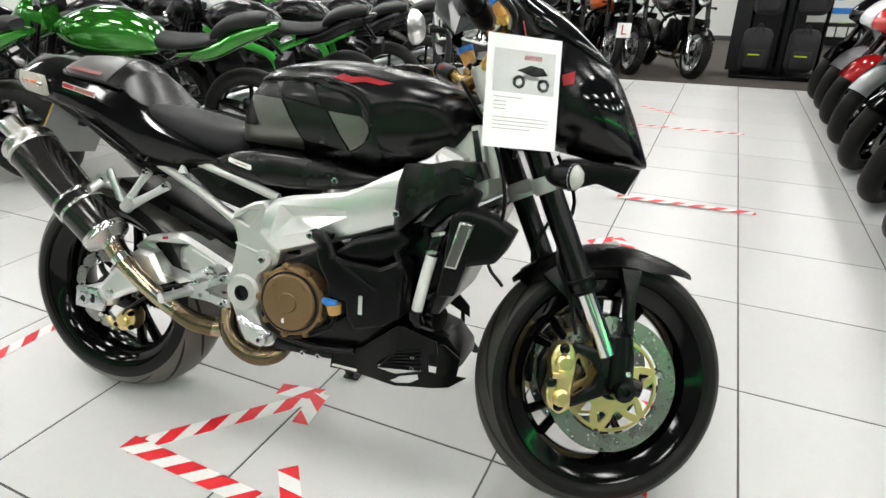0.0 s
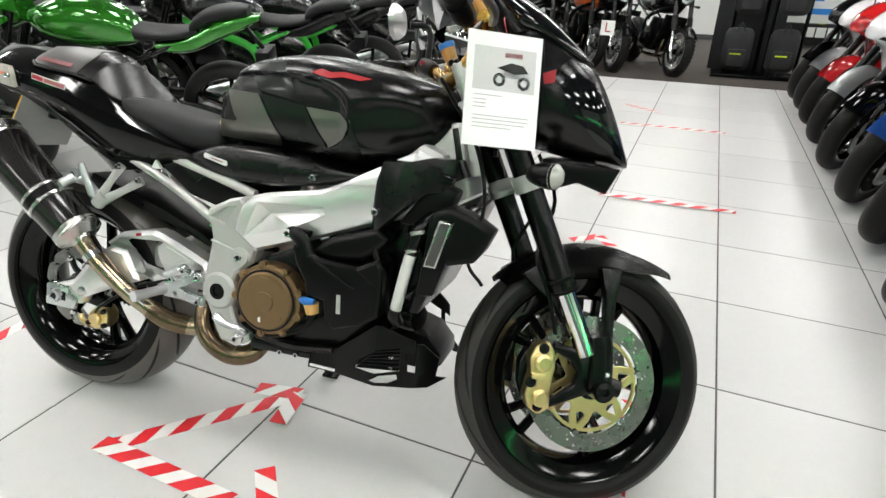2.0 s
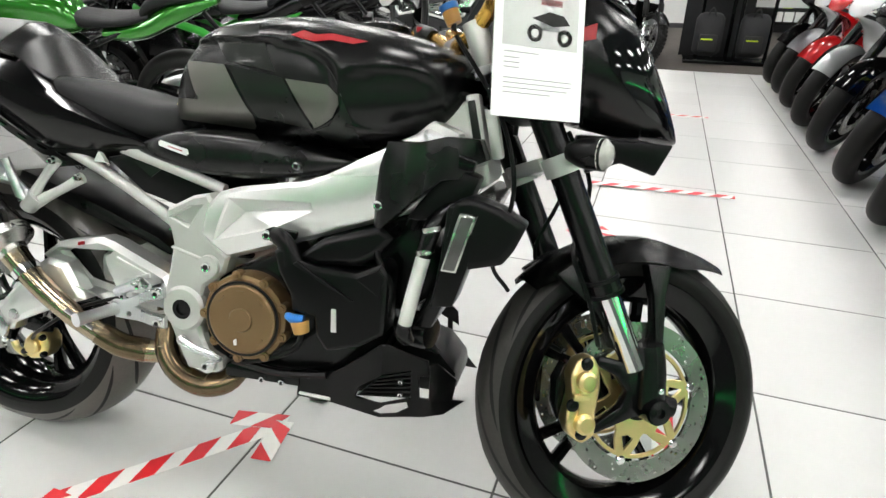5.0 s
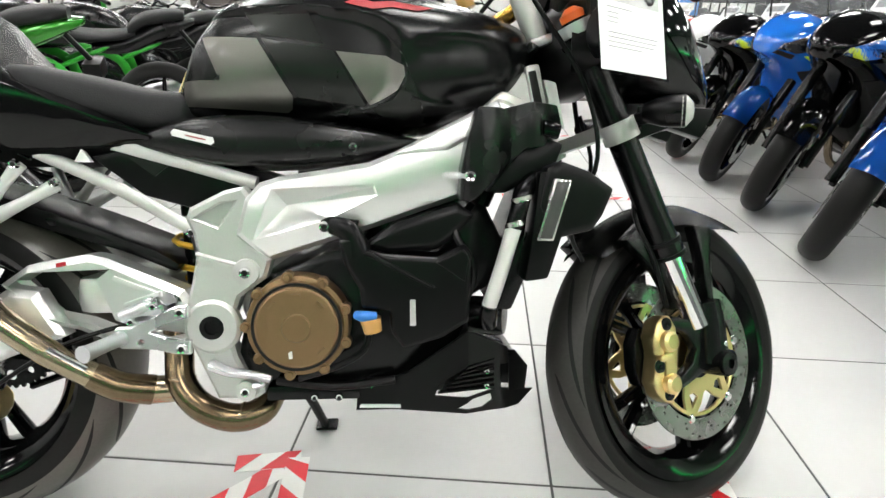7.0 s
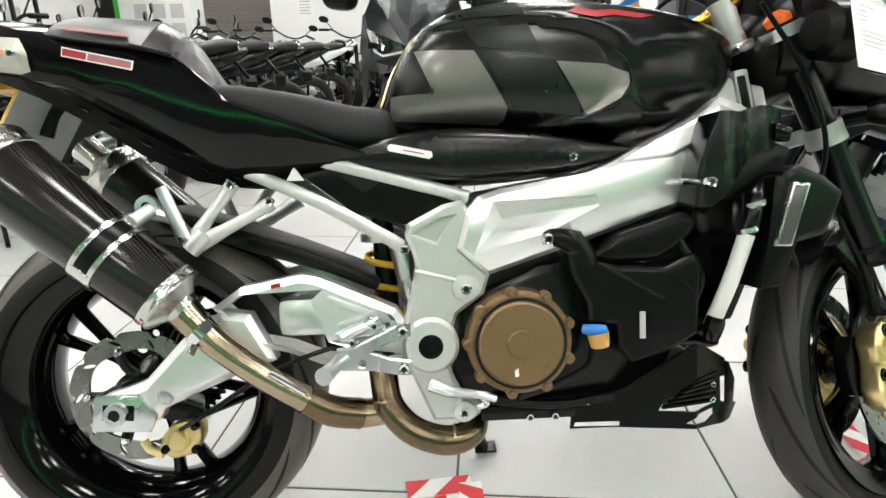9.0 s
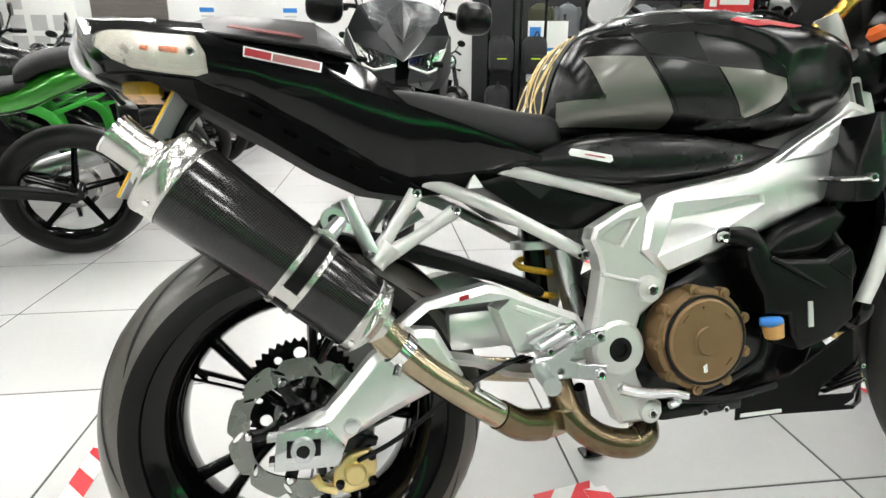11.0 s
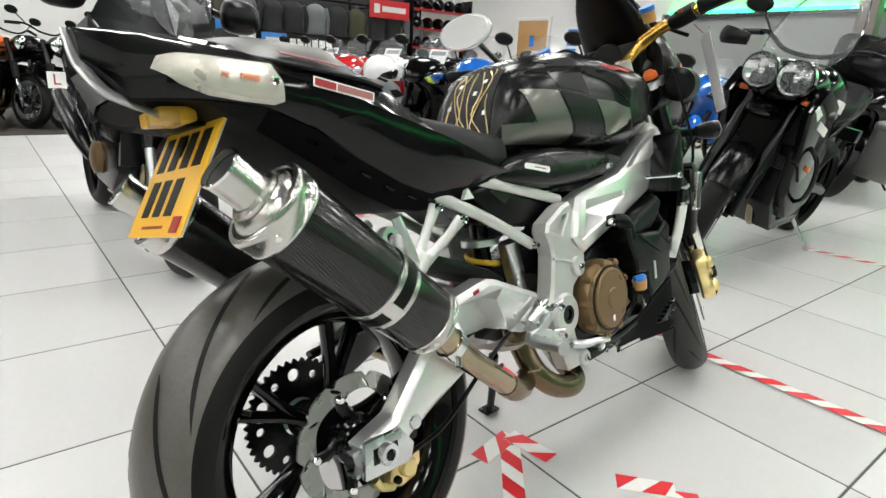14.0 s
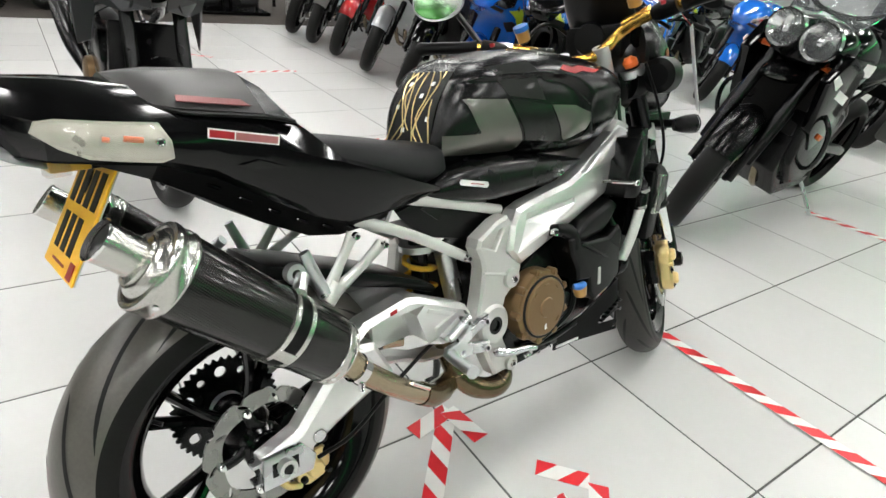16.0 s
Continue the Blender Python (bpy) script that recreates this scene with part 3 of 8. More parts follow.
for k in range(5):
    a = 2 * math.pi * k / 5 + math.pi / 5
    part("disc_arm", moved(tube([(0.036 * math.cos(a - 0.25), -0.085, 0.036 * math.sin(a - 0.25)), (0.056 * math.cos(a), -0.088, 0.056 * math.sin(a)), (0.082 * math.cos(a), -0.09, 0.082 * math.sin(a))], [0.011, 0.0095, 0.0105], 10, 3, flat=0.5), RW), M["blackmetal"], rear)
    part("disc_screw", moved(lathe([(0, -0.006), (0.0045, -0.006), (0.0075, -0.003), (0.0085, 0.003), (0, 0.003)], 12), RW @ Matrix.Translation((0.0805 * math.cos(a), -0.0935, 0.0805 * math.sin(a)))), M["chrome"], disc_r)
part("disc_carrier", moved(lathe([(0.016, -0.112), (0.027, -0.112), (0.03, -0.106), (0.03, -0.1), (0.033, -0.098), (0.033, -0.094), (0.041, -0.09), (0.042, -0.078), (0.02, -0.07)], 32, True), RW), M["gloss"], rear, "black stepped hub")
teeth = [((0.104 + 0.004 * math.cos(a * 42)) * math.cos(a), (0.104 + 0.004 * math.cos(a * 42)) * math.sin(a)) for a in (2 * math.pi * k / 252 for k in range(252))]
bores = [ring_of(0.0115 if k % 2 else 0.0075, 18, 0.079 * math.cos(a), 0.079 * math.sin(a)) for k, a in enumerate(2 * math.pi * q / 12 for q in range(12))]
part("sprocket", moved(cutout(teeth, bores + [ring_of(0.035, 36)], 0.088, 0.006), RW), M["blackmetal"], rear, "black rear sprocket with round openings", 20)
part("chain", moved(merge(tube([(0.04, 0.092, 0.103), (0.25, 0.092, 0.13), (0.5, 0.092, 0.14)], 0.008, 6, 2, flat=1.6), tube([(0.04, 0.092, -0.103), (0.25, 0.092, -0.03), (0.5, 0.092, 0.03)], 0.008, 6, 2, flat=1.6)), RW), M["blackmetal"], BIKE, "drive chain")
cal = part("rear_caliper", slab([(0.036, 0.218), (0.046, 0.248), (0.066, 0.268), (0.098, 0.272), (0.11, 0.255), (0.108, 0.232), (0.094, 0.21), (0.06, 0.204)], -0.112, -0.068, 0.008, 3), M["gold"], BIKE, "gold rear brake caliper")
part("caliper_pot", moved(lathe([(0, -0.012), (0.014, -0.012), (0.0175, -0.008), (0.0185, 0.008), (0, 0.008)], 20), Matrix.Translation((0.074, -0.112, 0.238))), M["gold"], cal)
for x, z in ((0.05, 0.224), (0.101, 0.262), (0.1, 0.222)):
    part("caliper_bolt", moved(lathe([(0, -0.008), (0.004, -0.008), (0.0065, -0.005), (0.0075, 0.004), (0, 0.004)], 12), Matrix.Translation((x, -0.114, z))), M["blackmetal"], cal)
part("caliper_lug", tube([(0.045, -0.106, 0.214), (0.022, -0.106, 0.222), (0.012, -0.104, 0.238)], [0.009, 0.007, 0.008], 10, 3), M["gold"], cal)
part("bleed_nipple", tube([(0.09, -0.1, 0.27), (0.096, -0.1, 0.29)], [0.0045, 0.003], 8, 1), M["steel"], cal)
part("caliper_bracket", slab([(0.0, 0.285), (0.06, 0.27), (0.11, 0.272), (0.115, 0.285), (0.02, 0.325)], -0.105, -0.092, 0.003), M["blackmetal"], BIKE)

# swinging arm
arm_r = [(-0.034, 0.327), (-0.026, 0.279), (0.058, 0.286), (0.066, 0.304), (0.121, 0.329), (0.204, 0.362), (0.25, 0.378), (0.21, 0.455), (0.165, 0.462), (0.108, 0.425), (0.036, 0.35)]
hump = [(0.15, 0.466), (0.195, 0.498), (0.294, 0.516), (0.322, 0.51), (0.446, 0.455), (0.462, 0.43), (0.461, 0.374), (0.4, 0.36), (0.366, 0.358), (0.322, 0.366), (0.27, 0.388), (0.217, 0.4)]
bay = [(0.312, 0.474), (0.331, 0.489), (0.419, 0.452), (0.432, 0.43), (0.368, 0.397), (0.337, 0.408)]
part("swinging_arm", slab(arm_r, -0.142, -0.112, 0.0025, 2, 0.013, 0.01), M["polished"], BIKE, "polished aluminium swinging arm", 18)
part("swinging_arm", slab(arm_r, 0.118, 0.152, 0.006), M["polished"], BIKE)
part("arm_hump", cutout(hump, [bay], -0.15, 0.06, 0.011), M["polished"], BIKE, "faceted polished upper brace", 9)
part("arm_bay", hollow(bay, (0.362, -0.115, 0.44), -0.1465), M["polished"], BIKE, "sunken facet", 8)
part("arm_hump", slab(hump, 0.085, 0.148, 0.008, 2), M["polished"], BIKE)
part("arm_sticker", slab([(0.247, 0.503), (0.262, 0.506), (0.262, 0.499), (0.247, 0.496)], -0.1515, -0.1495, 0), M["red"], BIKE)
part("arm_brace", box(0.24, 0.4, -0.09, 0.09, 0.4, 0.47, 0.02), M["polished"], BIKE)
part("arm_rib", slab([(0.333, 0.474), (0.338, 0.482), (0.408, 0.453), (0.403, 0.444)], -0.154, -0.135, 0.002), M["polished"], BIKE)
part("arm_rib", slab([(0.352, 0.428), (0.352, 0.436), (0.412, 0.456), (0.414, 0.446)], -0.156, -0.135, 0.002), M["polished"], BIKE)
part("axle_block", slab([(-0.043, 0.277), (0.05, 0.272), (0.06, 0.3), (0.035, 0.335), (-0.035, 0.335)], -0.16, -0.15, 0.004), M["alu"], BIKE, "bright machined axle block")
# black slab laid on the block, in place of the shade in its slot
part("axle_slot", slab([(-0.024, 0.296), (0.024, 0.293), (0.026, 0.318), (-0.022, 0.321)], -0.1615, -0.158, 0.001), M["blackmetal"], BIKE)
part("axle_nut", moved(lathe([(0.0095, -0.014), (0.0165, -0.014), (0.0175, -0.01), (0.0175, 0.006), (0.0095, 0.006)], 24, True), Matrix.Translation((0, -0.16, 0.307))), M["alu"], BIKE)
# solid black plug, in place of the dark inside the nut
part("axle_bore", moved(lathe([(0, -0.008), (0.0096, -0.008), (0.0096, 0.0), (0, 0.0)], 18), Matrix.Translation((0, -0.16, 0.307))), M["black"], BIKE)
for z in (0.318, 0.282):
    part("chain_adjuster", box(-0.05, -0.03, -0.148, -0.122, z, z + 0.006), M["alu"], BIKE)
part("arm_cap", moved(lathe([(0, -0.004), (0.011, -0.003), (0.013, 0.0), (0.013, 0.003), (0, 0.003)], 20), Matrix.Translation((0.072, -0.153, 0.327))), M["alu"], BIKE)
part("hugger", slab([(0.05, 0.635), (0.16, 0.60), (0.27, 0.56), (0.38, 0.515), (0.42, 0.49), (0.41, 0.475), (0.33, 0.51), (0.2, 0.55), (0.1, 0.59), (0.04, 0.61)], -0.085, 0.085, 0.01), M["plastic"], BIKE, "black rear wheel hugger")

# rear shock
shock = part("shock_body", tube([(0.42, -0.02, 0.66), (0.43, -0.02, 0.42)], 0.02, 14, 1), M["blackmetal"], BIKE)
coil = [(0.425 + 0.034 * math.cos(a * 0.7), -0.02 + 0.034 * math.sin(a * 0.7), 0.55 - 0.0046 * a) for a in range(40)]
part("spring", tube(coil, 0.006, 8, 1), M["yellow"], BIKE, "yellow shock spring")
part("spring_collar", moved(lathe([(0.02, 0), (0.042, 0), (0.042, 0.014), (0.02, 0.014)], 24, True), Matrix.Translation((0.424, -0.02, 0.558)) @ Matrix.Rotation(radians(90), 4, "X")), M["polished"], BIKE)
part("shock_bottle", tube([(0.455, -0.07, 0.56), (0.48, -0.07, 0.44)], 0.022, 14, 1), M["alu"], BIKE)

# main frame, both sides
rear_plate = [(0.463, 0.576), (0.47, 0.595), (0.525, 0.623), (0.556, 0.63), (0.567, 0.613), (0.551, 0.551), (0.598, 0.51), (0.588, 0.478), (0.545, 0.447), (0.532, 0.41), (0.53, 0.374), (0.536, 0.345), (0.552, 0.312), (0.578, 0.298), (0.579, 0.28), (0.566, 0.271), (0.502, 0.272), (0.475, 0.335), (0.457, 0.378), (0.454, 0.42), (0.467, 0.468), (0.479, 0.526), (0.474, 0.552)]
web = [(0.477, 0.578), (0.517, 0.602), (0.544, 0.606), (0.514, 0.563)]
spar = [(0.546, 0.553), (0.56, 0.609), (0.583, 0.636), (0.615, 0.646), (0.759, 0.669), (0.801, 0.686), (0.87, 0.722), (0.975, 0.775), (1.02, 0.755), (1.03, 0.665), (0.948, 0.626), (0.889, 0.604), (0.773, 0.564), (0.688, 0.537), (0.594, 0.507)]
trough = [(0.576, 0.546), (0.606, 0.624), (0.767, 0.63), (0.771, 0.618), (0.694, 0.58)]
def crowned(bm, side):
    """Cuts a spar piece along its length and rounds its outer face across it."""
    for k in range(-10, 11):
        bmesh.ops.bisect_plane(bm, geom=bm.verts[:] + bm.edges[:] + bm.faces[:], plane_co=(0.57, 0, 0.575 + 0.008 * k), plane_no=(-0.3125, 0, 1))
    for v in bm.verts:
        u = v.co.z - 0.575 - 0.3125 * (v.co.x - 0.57)
        if v.co.y * side > 0.14:
            v.co.y -= side * 0.013 * (u / 0.07) ** 2
    return bm


for s, y in ((1, -1), (-1, 1)):
    part("frame_spar", crowned(cutout(spar, [trough], -0.182 if y < 0 else 0.126, 0.056, 0.008), y), M["polished"], BIKE, "brushed silver aluminium frame spar" if s > 0 else "", 9)
    part("spar_trough", crowned(hollow(trough, (0.622, y * 0.146, 0.598), y * 0.1775), y), M["polished"], BIKE, "three-sided pressing in the spar" if s > 0 else "", 6)
    part("spar_fold", crowned(slab([(0.801, 0.683), (0.86, 0.716), (0.97, 0.77), (0.985, 0.745), (0.89, 0.69)], y * 0.188, y * 0.172, 0.004, 2, 0.006, 0.004), y), M["polished"], BIKE, "", 15)
    part("frame_plate", cutout(rear_plate, [web], -0.169 if y < 0 else 0.125, 0.044, 0.006), M["cast"], BIKE, "", 9)
    part("plate_web", slab([(0.47, 0.573), (0.515, 0.606), (0.548, 0.61), (0.514, 0.558)], y * 0.156, y * 0.14, 0), M["cast"], BIKE)
part("plate_rib", tube([(0.478, -0.168, 0.52), (0.515, -0.171, 0.51), (0.55, -0.17, 0.5)], 0.0035, 8, 3), M["cast"], BIKE)
part("head_block", merge(slab([(0.93, 0.75), (0.985, 0.80), (1.02, 0.83), (1.045, 0.82), (1.07, 0.74), (1.08, 0.68), (1.03, 0.66)], -0.11, 0.11, 0.015, 3), slab([(0.94, 0.755), (0.98, 0.79), (1.03, 0.77), (1.03, 0.68)], -0.16, 0.16, 0.012)), M["cast"], BIKE, "silver steering head casting")
for y in (-1, 1):
    part("head_cover", merge(slab([(1.025, 0.835), (1.05, 0.84), (1.075, 0.72), (1.05, 0.71)], y * 0.118, y * 0.08, 0.006), slab([(1.058, 0.815), (1.082, 0.81), (1.1, 0.73), (1.08, 0.725)], y * 0.112, y * 0.08, 0.006)), M["cast"], BIKE)
for y in (-1, 1):
    part("head_window", slab([(1.03, 0.825), (1.043, 0.828), (1.067, 0.73), (1.053, 0.722)], y * 0.1205, y * 0.116, 0.002), M["midgrey"], BIKE)
part("pivot_ring", moved(lathe([(0.018, -0.012), (0.04, -0.01), (0.046, -0.004), (0.046, 0.01), (0.018, 0.01)], 36, True), Matrix.Translation((0.5, -0.166, 0.398))), M["cast"], BIKE)
part("pivot_bolt", moved(lathe([(0, -0.008), (0.011, -0.008), (0.012, -0.012), (0.02, -0.012), (0.02, 0.006), (0, 0.006)], 24), Matrix.Translation((0.5, -0.166, 0.398))), M["blackmetal"], BIKE)
for x, z, r in ((0.558, 0.49, 1.0), (0.551, 0.288, 0.8)):
    part("frame_lug", moved(lathe([(0.009 * r, -0.014), (0.021 * r, -0.012), (0.023 * r, 0.0), (0.009 * r, 0.0)], 24, True), Matrix.Translation((x, -0.165, z))), M["cast"], BIKE)
for x, y, z, s in ((0.558, -0.178, 0.49, 1.3), (0.551, -0.178, 0.288, 1.1), (0.456, -0.191, 0.428, 1.1), (0.456, -0.191, 0.368, 1.1), (0.5, -0.176, 0.336, 1.0)):
    bolt(x, y, z, s)

# subframe rails and pillion peg hangers
for y in (-1, 1):
    part("subframe_rail", tube([(0.19, y * 0.115, 0.694), (0.33, y * 0.12, 0.63), (0.465, y * 0.126, 0.553)], 0.0115, 10, 3, flat=0.8), M["cast"], BIKE)
    part("subframe_rail", tube([(0.33, y * 0.115, 0.70), (0.45, y * 0.122, 0.668), (0.57, y * 0.13, 0.634)], 0.0115, 10, 3, flat=0.8), M["cast"], BIKE)
    part("peg_hanger", merge(tube([(0.193, y * 0.133, 0.666), (0.16, y * 0.138, 0.622), (0.126, y * 0.14, 0.575)], [0.012, 0.0095, 0.014], 12, 3, flat=0.7), tube([(0.252, y * 0.133, 0.634), (0.2, y * 0.138, 0.604), (0.136, y * 0.14, 0.571)], [0.012, 0.0095, 0.014], 12, 3, flat=0.7), tube([(0.148, y * 0.14, 0.588), (0.122, y * 0.142, 0.562)], [0.017, 0.016], 12, 1)), M["cast"], BIKE, "cast V-shaped peg hanger" if y < 0 else "")
    part("pillion_peg", tube([(0.118, y * 0.148, 0.578), (0.11, y * 0.15, 0.6), (0.087, y * 0.152, 0.662)], [0.012, 0.0115, 0.0095], 10, 3, flat=0.7), M["alu"], BIKE)
for x, y, z, s in ((0.192, -0.146, 0.664, 0.9), (0.251, -0.146, 0.635, 0.9), (0.463, -0.14, 0.552, 1.1)):
    bolt(x, y, z, s)

# rider's footpeg, brake pedal
part("footrest_plate", cutout([(0.468, 0.44), (0.444, 0.436), (0.376, 0.404), (0.352, 0.402), (0.345, 0.385), (0.36, 0.368), (0.41, 0.366), (0.445, 0.358), (0.468, 0.357), (0.469, 0.38), (0.43, 0.386), (0.405, 0.395), (0.43, 0.408), (0.468, 0.418)], [ring_of(0.005, 12, 0.391, 0.378)], -0.19, 0.014, 0.002), M["alu"], BIKE, "forked aluminium footrest hanger", 9)
part("brake_cylinder", merge(slab([(0.356, 0.414), (0.348, 0.424), (0.405, 0.452), (0.43, 0.436), (0.425, 0.422), (0.392, 0.42)], -0.182, -0.166, 0.003), tube([(0.36, -0.182, 0.418), (0.42, -0.182, 0.446)], [0.009, 0.0075], 12, 1)), M["alu"], BIKE, "small rear brake cylinder")
for x, z in ((0.376, 0.412), (0.412, 0.437)):
    bolt(x, -0.186, z, 0.8)
part("footpeg", tube([(0.362, -0.18, 0.386), (0.352, -0.21, 0.384), (0.345, -0.255, 0.384), (0.342, -0.268, 0.384)], [0.014, 0.0115, 0.012, 0.0135], 12, 2), M["alu"], BIKE, "ribbed aluminium footpeg")
part("brake_pedal", merge(tube([(0.498, -0.178, 0.336), (0.53, -0.19, 0.327), (0.57, -0.2, 0.325), (0.6, -0.205, 0.318)], [0.011, 0.009, 0.007, 0.006], 10, 4), tube([(0.575, -0.2, 0.325), (0.585, -0.2, 0.31), (0.57, -0.2, 0.305)], 0.006, 8, 3)), M["alu"], BIKE)

# engine
part("crankcase", merge(slab([(0.52, 0.3), (0.56, 0.47), (0.68, 0.52), (0.82, 0.55), (0.9, 0.52), (0.93, 0.4), (0.88, 0.3), (0.7, 0.27)], -0.15, 0.15, 0.02), slab([(0.72, 0.5), (0.8, 0.64), (0.95, 0.62), (1.02, 0.48), (0.92, 0.42)], -0.115, 0.115, 0.02)), M["blackmetal"], BIKE, "black engine cases")
CL = Matrix.Translation((0.642, -0.192, 0.402))
part("clutch_cover", moved(lathe([(0.0, -0.014), (0.022, -0.014), (0.024, -0.011), (0.064, -0.010), (0.068, -0.007), (0.069, -0.002), (0.074, -0.002), (0.076, 0.002), (0.083, 0.004), (0.085, 0.012), (0.085, 0.06), (0, 0.06)], 64), CL), M["bronze"], BIKE, "bronze engine clutch cover with scratched paint")
part("cover_ring", moved(lathe([(0.0695, -0.006), (0.0735, -0.006), (0.0735, 0.0), (0.0695, 0.0)], 64, True), CL), M["black"], BIKE)
for x, z, h in ((-0.012, -0.05, 0.014),):
    part("cover_scratch", moved(slab([(x, z), (x + 0.006, z + 0.001), (x + 0.005, z + h), (x - 0.001, z + h - 0.004)], -0.0154, -0.0138, 0), CL), M["white"], BIKE)
for k in range(9):
    a = math.radians(20 + 40 * k)
    part("cover_lug", moved(merge(lathe([(0, -0.004), (0.005, -0.004), (0.006, -0.001), (0.0095, 0.0), (0.0095, 0.02), (0, 0.02)], 12)), CL @ Matrix.Translation((0.083 * math.cos(a), 0.0, 0.083 * math.sin(a)))), M["bronze"], BIKE)
for a in (-45, 0, 45, 135):
    part("cover_badge", moved(slab([(-0.008, 0.0), (0.008, 0.0), (0.007, 0.004), (-0.007, 0.004)], -0.0125, -0.0095, 0.0005), CL @ Matrix.Rotation(math.radians(a), 4, "Y") @ Matrix.Translation((0, 0, 0.053))), M["bronze"], BIKE)
part("engine_side_cover", merge(slab([(0.713, 0.545), (0.745, 0.555), (0.76, 0.532), (0.785, 0.524), (0.87, 0.518), (0.914, 0.54), (0.927, 0.525), (0.922, 0.411), (0.879, 0.384), (0.816, 0.367), (0.796, 0.393), (0.792, 0.43), (0.748, 0.436), (0.745, 0.466), (0.722, 0.507)], -0.207, -0.14, 0.004, 2, 0.007, 0.005), slab([(0.752, 0.535), (0.8, 0.572), (0.905, 0.604), (0.932, 0.585), (0.896, 0.544), (0.869, 0.528), (0.789, 0.522)], -0.192, -0.14, 0.006, 2, 0.012, 0.006)), M["plastic"], BIKE, "black moulded plastic engine cover", 20)
part("cover_neck", tube([(0.7, -0.185, 0.568), (0.722, -0.196, 0.563), (0.735, -0.198, 0.548), (0.742, -0.196, 0.52)], [0.0145, 0.0175, 0.02, 0.026], 16, 4, flat=0.7), M["plastic"], BIKE, "ribbed intake neck")
part("neck_tab", slab([(0.682, 0.556), (0.682, 0.576), (0.696, 0.582), (0.745, 0.576), (0.74, 0.56)], -0.186, -0.17, 0.004), M["plastic"], BIKE)
part("cover_crease", merge(slab([(0.752, 0.525), (0.76, 0.531), (0.868, 0.47), (0.86, 0.468)], -0.2165, -0.205, 0.003), slab([(0.868, 0.51), (0.912, 0.532), (0.921, 0.52), (0.915, 0.478), (0.904, 0.486)], -0.2145, -0.205, 0.003)), M["plastic"], BIKE, "", 15)
part("cover_slot", slab([(0.826, 0.407), (0.836, 0.407), (0.835, 0.45), (0.826, 0.45)], -0.2145, -0.204, 0.001), M["cast"], BIKE)
part("sensor_cap", tube([(0.738, -0.205, 0.424), (0.752, -0.212, 0.423), (0.772, -0.21, 0.422)], [0.007, 0.0095, 0.0085], 12, 3), M["blue"], BIKE, "blue connector cap")
part("sensor", tube([(0.762, -0.205, 0.418), (0.766, -0.205, 0.395)], [0.0175, 0.0145], 14, 1), M["amber"], BIKE)
bolt(0.689, -0.187, 0.566, 1.2)
for pts, r in (([(0.76, -0.19, 0.4), (0.75, -0.19, 0.36), (0.7, -0.185, 0.33), (0.64, -0.18, 0.31)], 0.006), ([(0.6, -0.16, 0.3), (0.7, -0.165, 0.29), (0.8, -0.165, 0.3)], 0.008), ([(0.95, -0.15, 0.6), (0.98, -0.16, 0.66), (1.04, -0.15, 0.66)], 0.012)):
    part("oil_line", tube(pts, r, 8, 4), M["plastic"], BIKE)
part("water_hose", tube([(0.953, -0.19, 0.417), (0.972, -0.21, 0.49), (0.992, -0.222, 0.57)], [0.0125, 0.0125, 0.0125], 14, 4), M["hose"], BIKE, "silver coolant hose")
part("hose_end", tube([(0.991, -0.222, 0.566), (0.999, -0.222, 0.595), (1.006, -0.215, 0.622), (1.03, -0.19, 0.645)], [0.0135, 0.0145, 0.0155, 0.016], 14, 3), M["blackmetal"], BIKE)
part("hose_end", tube([(0.96, -0.18, 0.4), (0.955, -0.197, 0.42), (0.957, -0.2, 0.434)], [0.014, 0.016, 0.014], 12, 2), M["blackmetal"], BIKE)
for p in ((0.993, 0.573), (1.003, 0.612)):
    part("hose_clip", moved(lathe([(0.0135, -0.004), (0.0165, -0.004), (0.0165, 0.004), (0.0135, 0.004)], 20, True), Matrix.Translation((p[0], -0.221, p[1])) @ Matrix.Rotation(radians(-14), 4, "Y") @ Matrix.Rotation(radians(86), 4, "X")), M["capsteel"], BIKE)
part("water_pump", moved(lathe([(0, -0.012), (0.03, -0.01), (0.034, 0.0), (0.034, 0.05), (0, 0.05)], 24), Matrix.Translation((0.985, -0.13, 0.4)) @ Matrix.Rotation(radians(70), 4, "Z")), M["blackmetal"], BIKE)
part("radiator", slab([(0.965, 0.42), (1.0, 0.42), (1.1, 0.66), (1.065, 0.67)], -0.17, 0.17, 0.008), M["blackmetal"], BIKE, "black radiator")
part("radiator_scoop", merge(swept(slab([(1.04, 0.662), (1.065, 0.672), (1.114, 0.656), (1.157, 0.628), (1.139, 0.586), (1.122, 0.562), (1.062, 0.55), (1.03, 0.6)], -0.235, -0.175, 0.006, 2, 0.01, 0.004), [(1.03, 0.0), (1.16, 0.03)]), slab([(1.028, 0.655), (1.062, 0.66), (1.07, 0.56), (1.047, 0.485), (1.008, 0.48), (1.02, 0.56)], -0.232, -0.165, 0.007, 2)), M["plastic"], BIKE, "black radiator side scoop", 25)
part("reflector", slab([(1.05, 0.645), (1.078, 0.643), (1.051, 0.547), (1.024, 0.548)], -0.243, -0.225, 0.003), M["capsteel"], BIKE, "silver rimmed side reflector")
part("reflector_face", slab([(1.0535, 0.6405), (1.0735, 0.6395), (1.048, 0.551), (1.0285, 0.552)], -0.2445, -0.23, 0.001), pbr("reflector_lens", (0.09, 0.09, 0.088), 0.2, 0.3, 0.1), BIKE)
